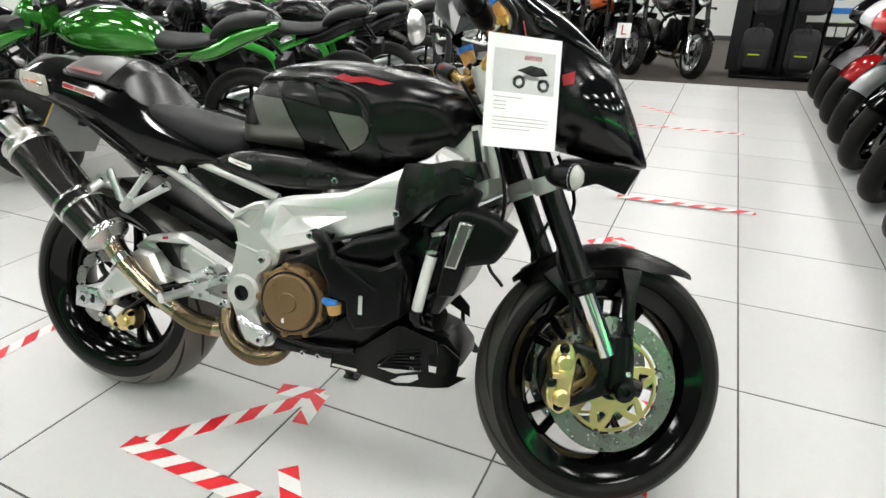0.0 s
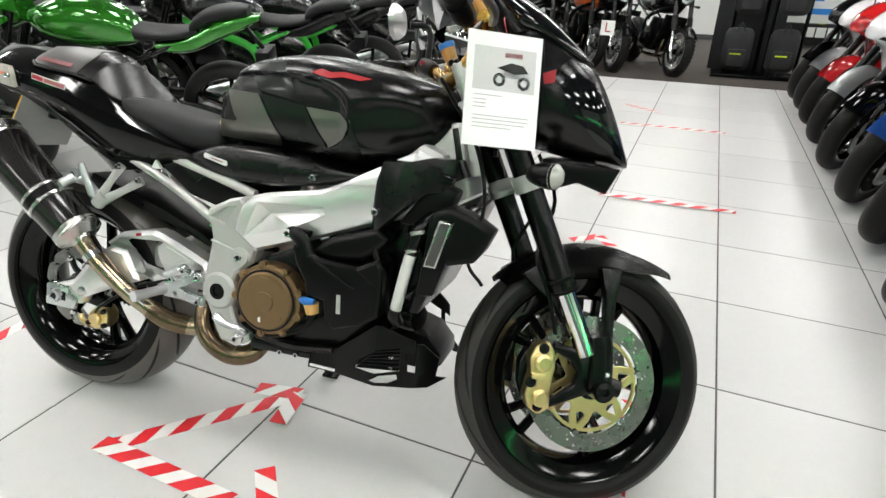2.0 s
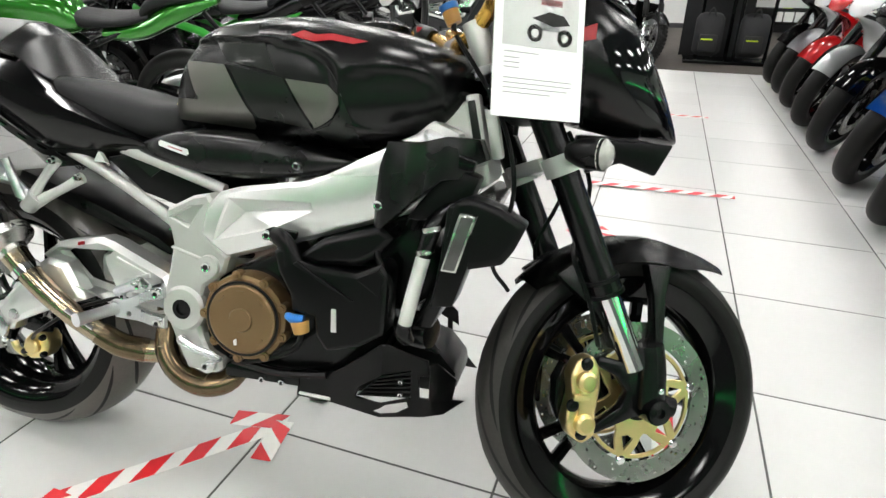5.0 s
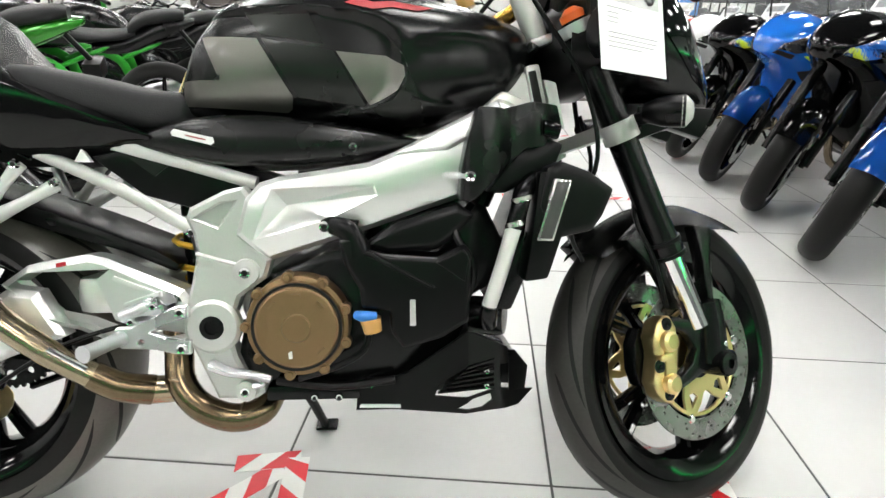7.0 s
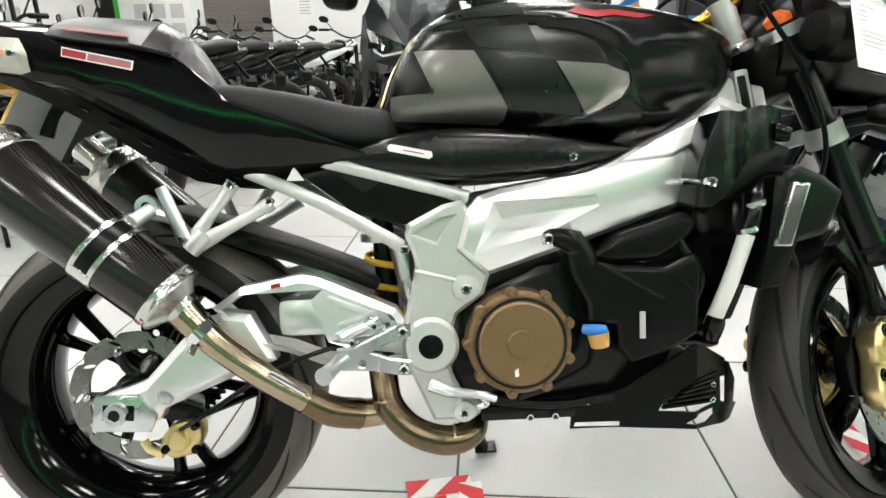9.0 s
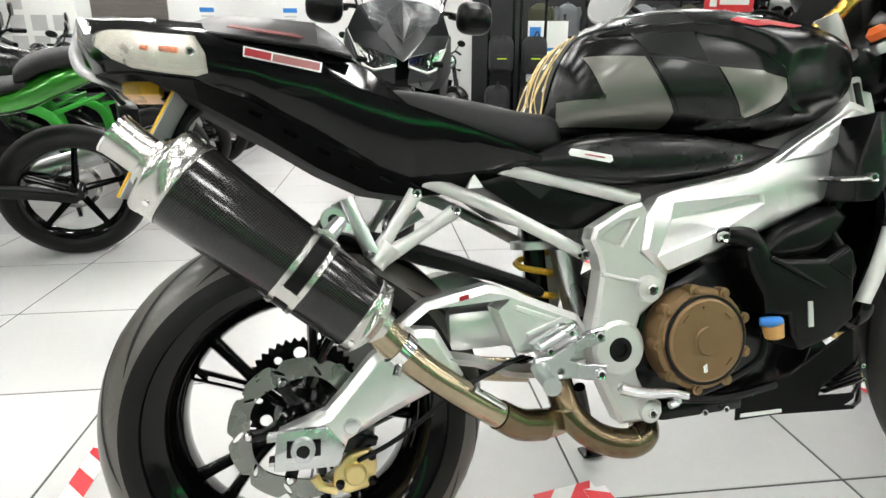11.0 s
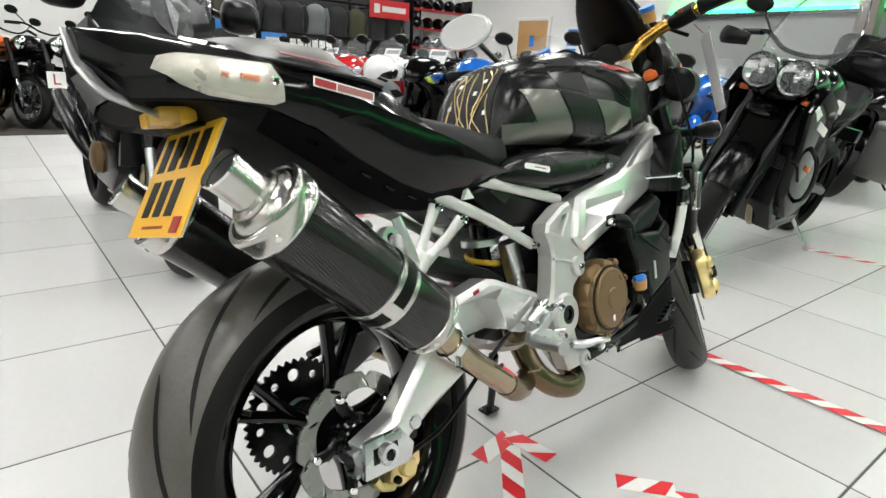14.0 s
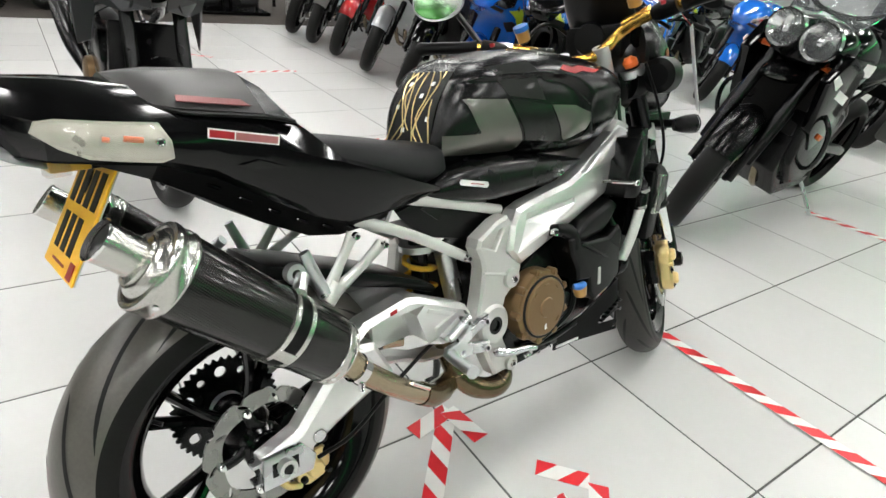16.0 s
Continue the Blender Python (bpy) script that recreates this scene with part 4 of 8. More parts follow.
shield = [(0.93, 0.752), (0.973, 0.752), (1.016, 0.764), (1.066, 0.762), (1.078, 0.727), (1.05, 0.714), (1.043, 0.697), (1.01, 0.692), (0.966, 0.652), (0.922, 0.61), (0.904, 0.61), (0.906, 0.66), (0.916, 0.712)]
FOLD = [(0.9, -0.018), (0.916, -0.04), (0.935, -0.046), (0.955, -0.04), (0.968, -0.03), (0.985, -0.012), (1.0, -0.006), (1.02, -0.008), (1.04, 0.0), (1.06, 0.016), (1.09, 0.045)]
for y in (-1, 1):
    sh_ = swept(strips(slab(shield, -0.206, -0.14, 0.003), 0.9, 1.08), FOLD)
    if y > 0:
        moved(sh_, Matrix.Diagonal((1, -1, 1, 1)))
    part("frame_shield", sh_, M["paint"], BIKE, "satin black folded front side shield" if y < 0 else "", 40)
part("shield_duct", slab([(1.0, 0.69), (1.04, 0.712), (1.075, 0.7), (1.06, 0.66), (0.98, 0.62), (0.95, 0.622)], -0.2, -0.14, 0.008), M["plastic"], BIKE)
part("shield_vent", slab([(1.038, 0.738), (1.068, 0.728), (1.062, 0.706), (1.038, 0.712)], -0.214, -0.19, 0.004), M["gloss"], BIKE)
bolt(0.918, -0.249, 0.648, 1.1)
part("crash_bolt", tube([(0.885, -0.18, 0.65), (0.9, -0.215, 0.649), (0.918, -0.248, 0.648)], 0.005, 8, 1), M["chrome"], BIKE)

# belly pan
pan = [(0.732, 0.24), (0.736, 0.285), (0.756, 0.3), (0.8, 0.304), (0.82, 0.313), (0.919, 0.394), (0.93, 0.392), (0.996, 0.353), (1.0, 0.322), (0.982, 0.325), (0.985, 0.282), (1.058, 0.249), (1.024, 0.234), (0.97, 0.246), (0.92, 0.2535), (0.83, 0.247)]
grille = [(0.868, 0.278), (0.875, 0.298), (0.925, 0.337), (0.968, 0.328), (0.97, 0.284)]
vent = [(0.906, 0.261), (0.93, 0.276), (0.964, 0.277), (0.967, 0.265), (0.948, 0.257)]
FLARE = [(0.73, 0.0), (0.8, -0.012), (0.92, -0.058), (0.99, -0.012), (1.06, 0.066)]
for y in (-1, 1):
    pl = cutout(pan, [grille, vent], -0.152, 0.006, 0.0012)
    swept(strips(pl, 0.73, 1.06, 0.012), FLARE)
    if y > 0:
        moved(pl, Matrix.Diagonal((1, -1, 1, 1)))
    part("belly_pan", pl, M["plastic"], BIKE, "black belly pan with louvres" if y < 0 else "", 25)
part("pan_nose", slab([(0.94, 0.36), (1.0, 0.34), (1.036, 0.3), (1.04, 0.268), (1.015, 0.252), (0.9, 0.256), (0.8, 0.256)], -0.075, 0.075, 0.012), M["plastic"], BIKE)
part("pan_fin", swept(slab([(1.0, 0.346), (1.012, 0.342), (1.044, 0.3), (1.038, 0.258), (1.0, 0.272)], -0.155, -0.148, 0.002), FLARE), M["plastic"], BIKE)
for k in range(6):
    z = 0.284 + 0.0095 * k
    part("louvre", swept(slab([(0.872 + 0.009 * k, z), (0.97, z + 0.003), (0.97, z + 0.0075), (0.878 + 0.009 * k, z + 0.0045)], -0.157, -0.144, 0.0012), FLARE), M["plastic"], BIKE)
part("louvre_back", swept(slab([(0.862, 0.281), (0.876, 0.302), (0.925, 0.34), (0.97, 0.332), (0.972, 0.288)], -0.138, -0.136, 0), FLARE), M["black"], BIKE)
part("pan_trim", swept(slab([(0.738, 0.246), (0.81, 0.25), (0.81, 0.256), (0.74, 0.252)], -0.1545, -0.151, 0.0005), FLARE), M["white"], BIKE)
part("pan_rail", box(0.58, 0.74, -0.158, -0.12, 0.262, 0.288, 0.006), M["blackmetal"], BIKE, "engine lower rail")
for x in (0.662, 0.704):
    bolt(x, -0.16, 0.268, 0.8)

# exhaust: headers, link pipe and two carbon silencers
part("header", tube([(0.412, -0.09, 0.4), (0.42, -0.11, 0.335), (0.43, -0.13, 0.288), (0.466, -0.145, 0.25), (0.522, -0.15, 0.231), (0.566, -0.13, 0.236), (0.588, -0.08, 0.262), (0.66, 0, 0.265)], 0.0245, 18, 6), M["burnt"], BIKE, "burnt brown exhaust header")
for p, q, r in (((0.537, -0.146, 0.231), 85, 0.0), ((0.427, -0.126, 0.296), 0, 80)):
    part("header_weld", moved(lathe([(0.0245, -0.003), (0.0262, 0), (0.0245, 0.003)], 24), Matrix.Translation(p) @ Matrix.Rotation(radians(q), 4, "Z") @ Matrix.Rotation(radians(r), 4, "X")), M["steel"], BIKE)


def silencer(y):
    d = Vector((-0.307, 0, 0.27)).normalized()
    c = Vector((0.108, y * 0.182, 0.486))
    q = Matrix.Translation(c) @ Vector((0, 1, 0)).rotation_difference(d).to_matrix().to_4x4()

    def r(h):
        return 0.0548 + 0.0075 * h / 0.335

    s = part("silencer", moved(lathe([(r(0.018) - 0.001, 0.018), (r(0.022), 0.022), (r(0.12), 0.12), (r(0.22), 0.22), (r(0.335), 0.335), (r(0.34) - 0.001, 0.34), (0.04, 0.34), (0.04, 0.018)], 56, True), q), M["carbon"], BIKE, "round carbon fibre silencer")
    front_cap = part("front_cap", moved(lathe([(0.0265, -0.022), (0.029, -0.012), (0.048, -0.002), (0.0562, 0.003), (0.057, 0.006), (0.0556, 0.009), (0.0556, 0.014), (0.057, 0.016), (0.057, 0.021), (0.055, 0.0225), (0.02, 0.0225)], 56), q), M["capsteel"], s)
    rear_cap = part("rear_cap", moved(lathe([(0.0615, 0.306), (0.0635, 0.307), (0.064, 0.31), (0.0628, 0.312), (0.0628, 0.33), (0.0642, 0.332), (0.0645, 0.338), (0.0628, 0.342), (0.056, 0.3425), (0.054, 0.339), (0.05, 0.339), (0.047, 0.347), (0.04, 0.352), (0.03, 0.349)], 56), q), M["capsteel"], s, "polished end cap")
    tip = Vector((-0.199, y * 0.188, 0.757))
    e = c + d * 0.335
    part("outlet", tube([tuple(e), tuple(e * 0.5 + tip * 0.5), tuple(tip)], [0.0295, 0.0275, 0.0285], 32, 3, caps=False), M["capsteel"], s, "chrome exhaust outlet")
    part("outlet_lip", moved(lathe([(0.0278, -0.0015), (0.0295, -0.001), (0.0295, 0.002), (0.0278, 0.0025)], 32, True), Matrix.Translation(tip) @ Vector((0, 1, 0)).rotation_difference((tip - e).normalized()).to_matrix().to_4x4()), M["chrome"], s)
    part("outlet_flange", moved(lathe([(0.0295, 0.35), (0.037, 0.352), (0.037, 0.358), (0.0295, 0.361)], 32, True), q), M["capsteel"], s)
    part("outlet_bore", tube([tuple(e), tuple(e * 0.08 + tip * 0.92)], 0.0265, 24, 1), M["black"], s)
    for h in (0.1, 0.13):
        part("strap", moved(lathe([(r(h), h), (r(h) + 0.0032, h + 0.0008), (r(h) + 0.0032, h + 0.0085), (r(h), h + 0.0093)], 56, True), q), M["capsteel"], s, "steel mounting strap")
    part("strap_rubber", moved(lathe([(r(0.11), 0.1092), (r(0.11) + 0.0016, 0.1094), (r(0.12) + 0.0016, 0.1298), (r(0.12), 0.13)], 56, True), q), M["plastic"], s)
    for k in range(3):
        part("strap_bar", moved(box(-0.011, 0.011, 0.104, 0.135, r(0.12), r(0.12) + 0.0028, 0.0008, 1), q @ Matrix.Rotation(radians(120 * k + 35), 4, "Y")), M["capsteel"], s)
    part("strap_lug", tube([tuple(c + d * 0.118 + Vector((0.036, 0, 0.046))), tuple(c + d * 0.118 + Vector((0.055, y * -0.02, 0.064)))], [0.012, 0.011], 12, 1), M["alu"], s)
    for k in range(6):
        for h, cap in ((0.012, front_cap), (0.321, rear_cap)):
            part("rivet", moved(lathe([(0, -0.0025), (0.0022, -0.0025), (0.0038, -0.0015), (0.0042, 0.001), (0, 0.001)], 10), q @ Matrix.Rotation(math.radians(30 + 60 * k), 4, "Y") @ Matrix.Translation((0, h, 0.0558 if h < 0.1 else 0.0632)) @ Matrix.Rotation(radians(90), 4, "X")), M["chrome"], cap)
    return s


silencer(-1)
silencer(1)
part("link_pipe", tube([(0.118, -0.182, 0.474), (0.165, -0.18, 0.42), (0.229, -0.176, 0.366), (0.282, -0.165, 0.326), (0.335, -0.148, 0.29), (0.38, -0.128, 0.276), (0.44, -0.1, 0.272)], [0.0265, 0.023, 0.0215, 0.0215, 0.0225, 0.024, 0.024], 20, 6), M["steel"], BIKE, "straw-tinted steel link pipe")
part("link_pipe", tube([(0.128, 0.182, 0.468), (0.22, 0.178, 0.385), (0.33, 0.15, 0.312), (0.45, 0.1, 0.3)], 0.025, 14, 4), M["steel"], BIKE)
part("pipe_clamp", merge(moved(lathe([(0.0245, -0.008), (0.0275, -0.008), (0.0275, 0.008), (0.0245, 0.008)], 24, True), Matrix.Translation((0.148, -0.181, 0.438)) @ Vector((0, 1, 0)).rotation_difference(Vector((1, 0, -1.05)).normalized()).to_matrix().to_4x4()), tube([(0.14, -0.2, 0.42), (0.135, -0.205, 0.408)], 0.006, 8, 1)), M["chrome"], BIKE)
part("pipe_sleeve", tube([(0.296, -0.161, 0.316), (0.335, -0.148, 0.29), (0.38, -0.128, 0.276)], [0.0238, 0.0252, 0.026], 20, 4), M["burnt"], BIKE)
part("pipe_spring", tube([(0.25, -0.196, 0.372), (0.3, -0.184, 0.334)], 0.0045, 8, 1), M["chrome"], BIKE)
part("exhaust_hanger", tube([(0.07, -0.15, 0.625), (0.1, -0.14, 0.61), (0.126, -0.134, 0.575)], [0.014, 0.009, 0.011], 10, 3), M["alu"], BIKE)

part("hanger_eye", moved(lathe([(0.008, -0.008), (0.017, -0.008), (0.0185, 0.0), (0.017, 0.008), (0.008, 0.008)], 24, True), Matrix.Translation((0.066, -0.153, 0.632))), M["alu"], BIKE)
# black plug fills the eye and stands for its dark open hole
part("hanger_rubber", moved(lathe([(0, -0.007), (0.0082, -0.007), (0.0082, 0.007), (0, 0.007)], 18), Matrix.Translation((0.066, -0.153, 0.632))), M["black"], BIKE)

# tank
TANK = Body([(0.432, 0.745, 0.80, 0.085), (0.47, 0.738, 0.885, 0.13), (0.53, 0.735, 0.94, 0.155), (0.62, 0.735, 0.961, 0.172), (0.72, 0.726, 0.966, 0.184), (0.82, 0.72, 0.955, 0.19), (0.9, 0.735, 0.942, 0.19), (0.97, 0.76, 0.924, 0.168), (1.02, 0.8, 0.91, 0.12), (1.045, 0.84, 0.895, 0.06)], 2.9, dent=((0.6, 0.827, 0.212, 0.082, 0.12), (0.905, 0.815, 0.085, 0.05, 0.045)), fine=10)
tank = part("tank", TANK.mesh(96), M["paint"], BIKE, "satin black fuel tank with grey flashes", 60)
part("tank_flash", decal(TANK, [(0.487, 0.872), (0.582, 0.866), (0.636, 0.776), (0.632, 0.758), (0.622, 0.752), (0.445, 0.763), (0.447, 0.803), (0.517, 0.802)]), M["grey"], tank, "graphite grey flash")
part("tank_flash", decal(TANK, [(0.71, 0.845), (0.79, 0.838), (0.818, 0.82), (0.82, 0.805), (0.808, 0.783), (0.78, 0.768), (0.762, 0.762)]), M["grey"], tank)
part("tank_flash", decal(TANK, [(0.59, 0.866), (0.705, 0.846), (0.757, 0.76), (0.645, 0.775)]), M["midgrey"], tank)
part("tank_flash", decal(TANK, [(0.545, 0.93), (0.65, 0.94), (0.69, 0.856), (0.588, 0.872)], lift=0.001), M["midgrey"], tank)
part("tank_flash", decal(TANK, [(0.785, 0.876), (0.815, 0.84), (0.847, 0.761), (0.82, 0.74), (0.78, 0.745), (0.765, 0.757), (0.80, 0.768), (0.822, 0.795), (0.824, 0.82), (0.81, 0.85)]), M["midgrey"], tank)
part("tank_flash", decal(TANK, [(0.487, 0.872), (0.582, 0.866), (0.636, 0.776), (0.622, 0.752), (0.445, 0.763), (0.447, 0.803), (0.517, 0.802)], 1), M["grey"], tank)
badge = [(0.725, 0.918), (0.745, 0.927), (0.77, 0.92), (0.80, 0.923), (0.865, 0.911), (0.84, 0.905), (0.80, 0.911), (0.77, 0.907), (0.745, 0.912)]
part("tank_badge", decal(TANK, badge, lift=0.002), M["red"], tank, "red badge shape")
part("tank_badge", decal(TANK, badge, 1, lift=0.002), M["red"], tank)
part("filler_cap", moved(lathe([(0, -0.012), (0.045, -0.012), (0.055, -0.006), (0.055, 0.01), (0, 0.01)], 32), Matrix.Translation((0.84, 0, 0.95)) @ Matrix.Rotation(radians(-95), 4, "X")), M["blackmetal"], tank)

# pad at the back of the tank
pad = bmesh.new()
grid = [[pad.verts.new((0, 0, 0)) for v in range(9)] for u in range(7)]
for u in range(7):
    z = 0.79 + 0.135 * u / 6
    for v in range(9):
        y = -0.07 + 0.14 * v / 8
        x = 0.432
        while x < 0.7 and (lambda q: not (q[0] < z < q[1]) or TANK.side(x, z) < abs(y))(TANK.at(x)):
            x += 0.001
        grid[u][v].co = (x - 0.003, y, z)
for u in range(6):
    for v in range(8):
        pad.faces.new((grid[u][v], grid[u][v + 1], grid[u + 1][v + 1], grid[u + 1][v]))
spots = [(grid[u][v].co.copy(), (grid[u][v].co - grid[u + 1][v].co).normalized()) for u, v in ((2, 1), (5, 2), (4, 3), (1, 5), (5, 6), (3, 7))]
lines = [tube([tuple(grid[u][v].co + Vector((-0.0008, 0, 0))) for u, v in path], 0.0016, 5, 3) for path in (((0, 2), (1, 3), (3, 2), (5, 1), (6, 2)), ((0, 6), (1, 5), (3, 6), (5, 7), (6, 6)), ((1, 4), (2, 5), (4, 5), (6, 6)), ((0, 1), (2, 3), (4, 2), (6, 3)), ((0, 7), (2, 5), (4, 6), (6, 5)), ((0, 3), (3, 4), (5, 4), (6, 4)), ((0, 0), (3, 1), (6, 1)), ((0, 8), (3, 7), (6, 7)))]
tank_pad = part("tank_pad", pad, M["black"], tank, "black tank pad with gold flourishes", 80)
part("pad_flourish", merge(*lines), M["gold"], tank)
for at_, slope in spots:
    part("pad_square", moved(box(-0.0014, 0.0006, -0.005, 0.005, -0.005, 0.005, 0.0004, 1), Matrix.Translation(at_) @ Vector((0, 0, -1)).rotation_difference(slope).to_matrix().to_4x4()), M["white"], tank)

# side panels below the tank
SIDE = Body([(0.37, 0.69, 0.715, 0.12), (0.45, 0.67, 0.742, 0.148), (0.55, 0.655, 0.752, 0.158), (0.66, 0.66, 0.745, 0.162), (0.75, 0.672, 0.73, 0.16), (0.845, 0.7, 0.71, 0.145)], 4.5)
side = part("side_panel", SIDE.mesh(), M["paint"], BIKE, "satin black side panel", 50)
part("warning_label", decal(SIDE, [(0.445, 0.722), (0.51, 0.708), (0.512, 0.7), (0.506, 0.696), (0.442, 0.711), (0.44, 0.717)]), M["white"], side)
part("label_print", decal(SIDE, [(0.465, 0.7125), (0.498, 0.7055), (0.498, 0.7035), (0.465, 0.7105)], lift=0.0024), M["red"], side)
part("airbox_panel", slab([(0.295, 0.678), (0.36, 0.692), (0.41, 0.688), (0.535, 0.65), (0.56, 0.63), (0.53, 0.6), (0.46, 0.59), (0.38, 0.612), (0.31, 0.665)], -0.118, 0.118, 0.008), M["plastic"], BIKE, "black plastic panel under the seat")
part("panel_flash", slab([(0.36, 0.675), (0.4, 0.68), (0.435, 0.672), (0.4, 0.645)], -0.12, -0.116, 0), M["midgrey"], BIKE)
part("warning_triangle", slab([(0.275, 0.668), (0.303, 0.668), (0.288, 0.69)], -0.1275, -0.118, 0), M["white"], BIKE, "small white warning triangle")

# seat and tail
M["greypaint_trim"] = pbr("dark_silver_trim", (0.3, 0.3, 0.3), 0.35, 0.6, 0.1)
SEAT = Body([(0.12, 0.79, 0.838, 0.09), (0.2, 0.77, 0.832, 0.12), (0.3, 0.735, 0.815, 0.132), (0.38, 0.715, 0.797, 0.128), (0.44, 0.72, 0.79, 0.11), (0.462, 0.74, 0.78, 0.08)], 3.6, taper=0.12)
part("seat", SEAT.mesh(), M["seat"], BIKE, "black vinyl rider's seat", 60)
TAIL_X = [-0.28, -0.25, -0.22, -0.18, -0.106, -0.03, 0.05, 0.126, 0.185, 0.266, 0.332, 0.4]
RIDGE = [(0.02, 0.95), (0.095, 0.908), (0.132, 0.897), (0.15, 0.89), (0.162, 0.881), (0.165, 0.861), (0.165, 0.838), (0.163, 0.812), (0.162, 0.792), (0.158, 0.763), (0.15, 0.738), (0.135, 0.713)]
SHOULDER = [(0.014, 0.956), (0.055, 0.94), (0.085, 0.93), (0.105, 0.92), (0.135, 0.899), (0.135, 0.889), (0.135, 0.877), (0.13, 0.855), (0.13, 0.8), (0.13, 0.772), (0.12, 0.745), (0.11, 0.714)]
CROWN = [0.957, 0.956, 0.955, 0.953, 0.945, 0.94, 0.92, 0.855, 0.8, 0.772, 0.745, 0.714]
LOWER = [(0.03, 0.902), (0.07, 0.858), (0.122, 0.85), (0.146, 0.845), (0.158, 0.833), (0.145, 0.804), (0.14, 0.756), (0.139, 0.713), (0.138, 0.69), (0.135, 0.692), (0.13, 0.696), (0.12, 0.7)]
TRAY = [0.9, 0.868, 0.864, 0.853, 0.812, 0.768, 0.715, 0.676, 0.664, 0.668, 0.685, 0.698]


class Tail:
    """The side of the tail between ridge and lower edge, for what lies on it."""
    y = 0.0

    def side(self, x, z):
        ry, rz = (float(np.interp(x, TAIL_X, [p[k] for p in RIDGE])) for k in (0, 1))
        ly, lz = (float(np.interp(x, TAIL_X, [p[k] for p in LOWER])) for k in (0, 1))
        q = (rz - z) / max(1e-4, rz - lz)
        return ry + (ly - ry) * min(1.0, max(0.0, q)) + 0.006 * math.sin(math.pi * min(1.0, max(0.0, q)))


TAIL = Tail()
stations = []
for i in range(len(TAIL_X)):
    (ry, rz), (ly, lz) = RIDGE[i], LOWER[i]
    flank = [(ry + (ly - ry) * q + 0.006 * math.sin(math.pi * q), rz + (lz - rz) * q) for q in (0.25, 0.5, 0.75)]
    stations.append((TAIL_X[i], [(0, CROWN[i]), (SHOULDER[i][0] * 0.5, CROWN[i] * 0.75 + SHOULDER[i][1] * 0.25), SHOULDER[i], RIDGE[i], *flank, LOWER[i], (ly * 0.72, TRAY[i]), (0, TRAY[i])]))
tail = part("tail_fairing", loft(stations), M["gloss"], BIKE, "gloss black tail fairing with a sharp ridge", 24)
def cowl_form(rows):
    return loft([(x, [(0, zc), (0.05 * w, zc * 0.88 + zs * 0.12), (0.1 * w, zc * 0.4 + zs * 0.6), (0.134 * w, zs), (0.128 * w, zs - 0.006), (0, zs - 0.03)]) for x, w, zc, zs in rows])


part("undertray", loft([(x, [(0, lz + 0.01), (ly * 0.985, lz + 0.001), (ly * 0.985, lz - 0.003), (ly * 0.73, tz - 0.004), (0, tz - 0.004)]) for x, (ly, lz), tz in zip(TAIL_X[1:], LOWER[1:], TRAY[1:])]), M["matt"], BIKE, "matt black undertray with slots", 24)
cowl_x = [(-0.12, 0.25, 0.953, 0.946), (-0.095, 0.8, 0.956, 0.91), (-0.06, 0.98, 0.958, 0.9), (0.0, 1.0, 0.955, 0.891), (0.064, 1.0, 0.95, 0.882), (0.1, 0.99, 0.925, 0.874), (0.132, 0.95, 0.872, 0.85), (0.17, 0.86, 0.818, 0.808)]
cowl = part("seat_cowl", cowl_form(cowl_x[:5]), M["cowlgrey"], BIKE, "graphite pillion seat cowl with faded red lettering", 24)
part("cowl_front", cowl_form([(x, w * 0.985, zc - 0.001, zs - 0.001) for x, w, zc, zs in cowl_x[4:]]), M["paint"], cowl, "black front face", 24)
for y in (-1, 1):
    part("cowl_seam", tube([(-0.115, y * 0.09, 0.915), (-0.06, y * 0.136, 0.895), (0.0, y * 0.137, 0.886), (0.064, y * 0.137, 0.877), (0.11, y * 0.134, 0.866)], 0.0035, 6, 3), M["black"], cowl)
part("cowl_mark", moved(slab([(-0.05, -0.009), (0.055, -0.009), (0.046, 0.009), (-0.046, 0.009)], -0.0006, 0.0006, 0), Matrix.Translation((-0.01, -0.122, 0.9065)) @ Matrix.Rotation(radians(8), 4, "Y") @ Matrix.Rotation(radians(-62), 4, "X")), pbr("faded_red_print", (0.2, 0.05, 0.05), 0.45, 0.0, 0.3), cowl, "faded red lettering")
part("tail_badge", decal(TAIL, [(-0.037, 0.873), (0.066, 0.851), (0.063, 0.837), (-0.039, 0.859)]), M["white"], tail, "red and white racing decal")
part("badge_red", decal(TAIL, [(-0.035, 0.8705), (-0.001, 0.863), (-0.003, 0.853), (-0.037, 0.8605)], lift=0.0024), M["red"], tail)
part("badge_dark", decal(TAIL, [(0.001, 0.8625), (0.063, 0.8495), (0.061, 0.8395), (-0.001, 0.8525)], lift=0.0024), pbr("faded_red_decal", (0.34, 0.12, 0.12), 0.35, 0.0, 0.3, 60, 140), tail)
reflector = pbr("lamp_reflector", (0.5, 0.48, 0.42), 0.3, 0.55, 0.35, 30, 110, 0.25)
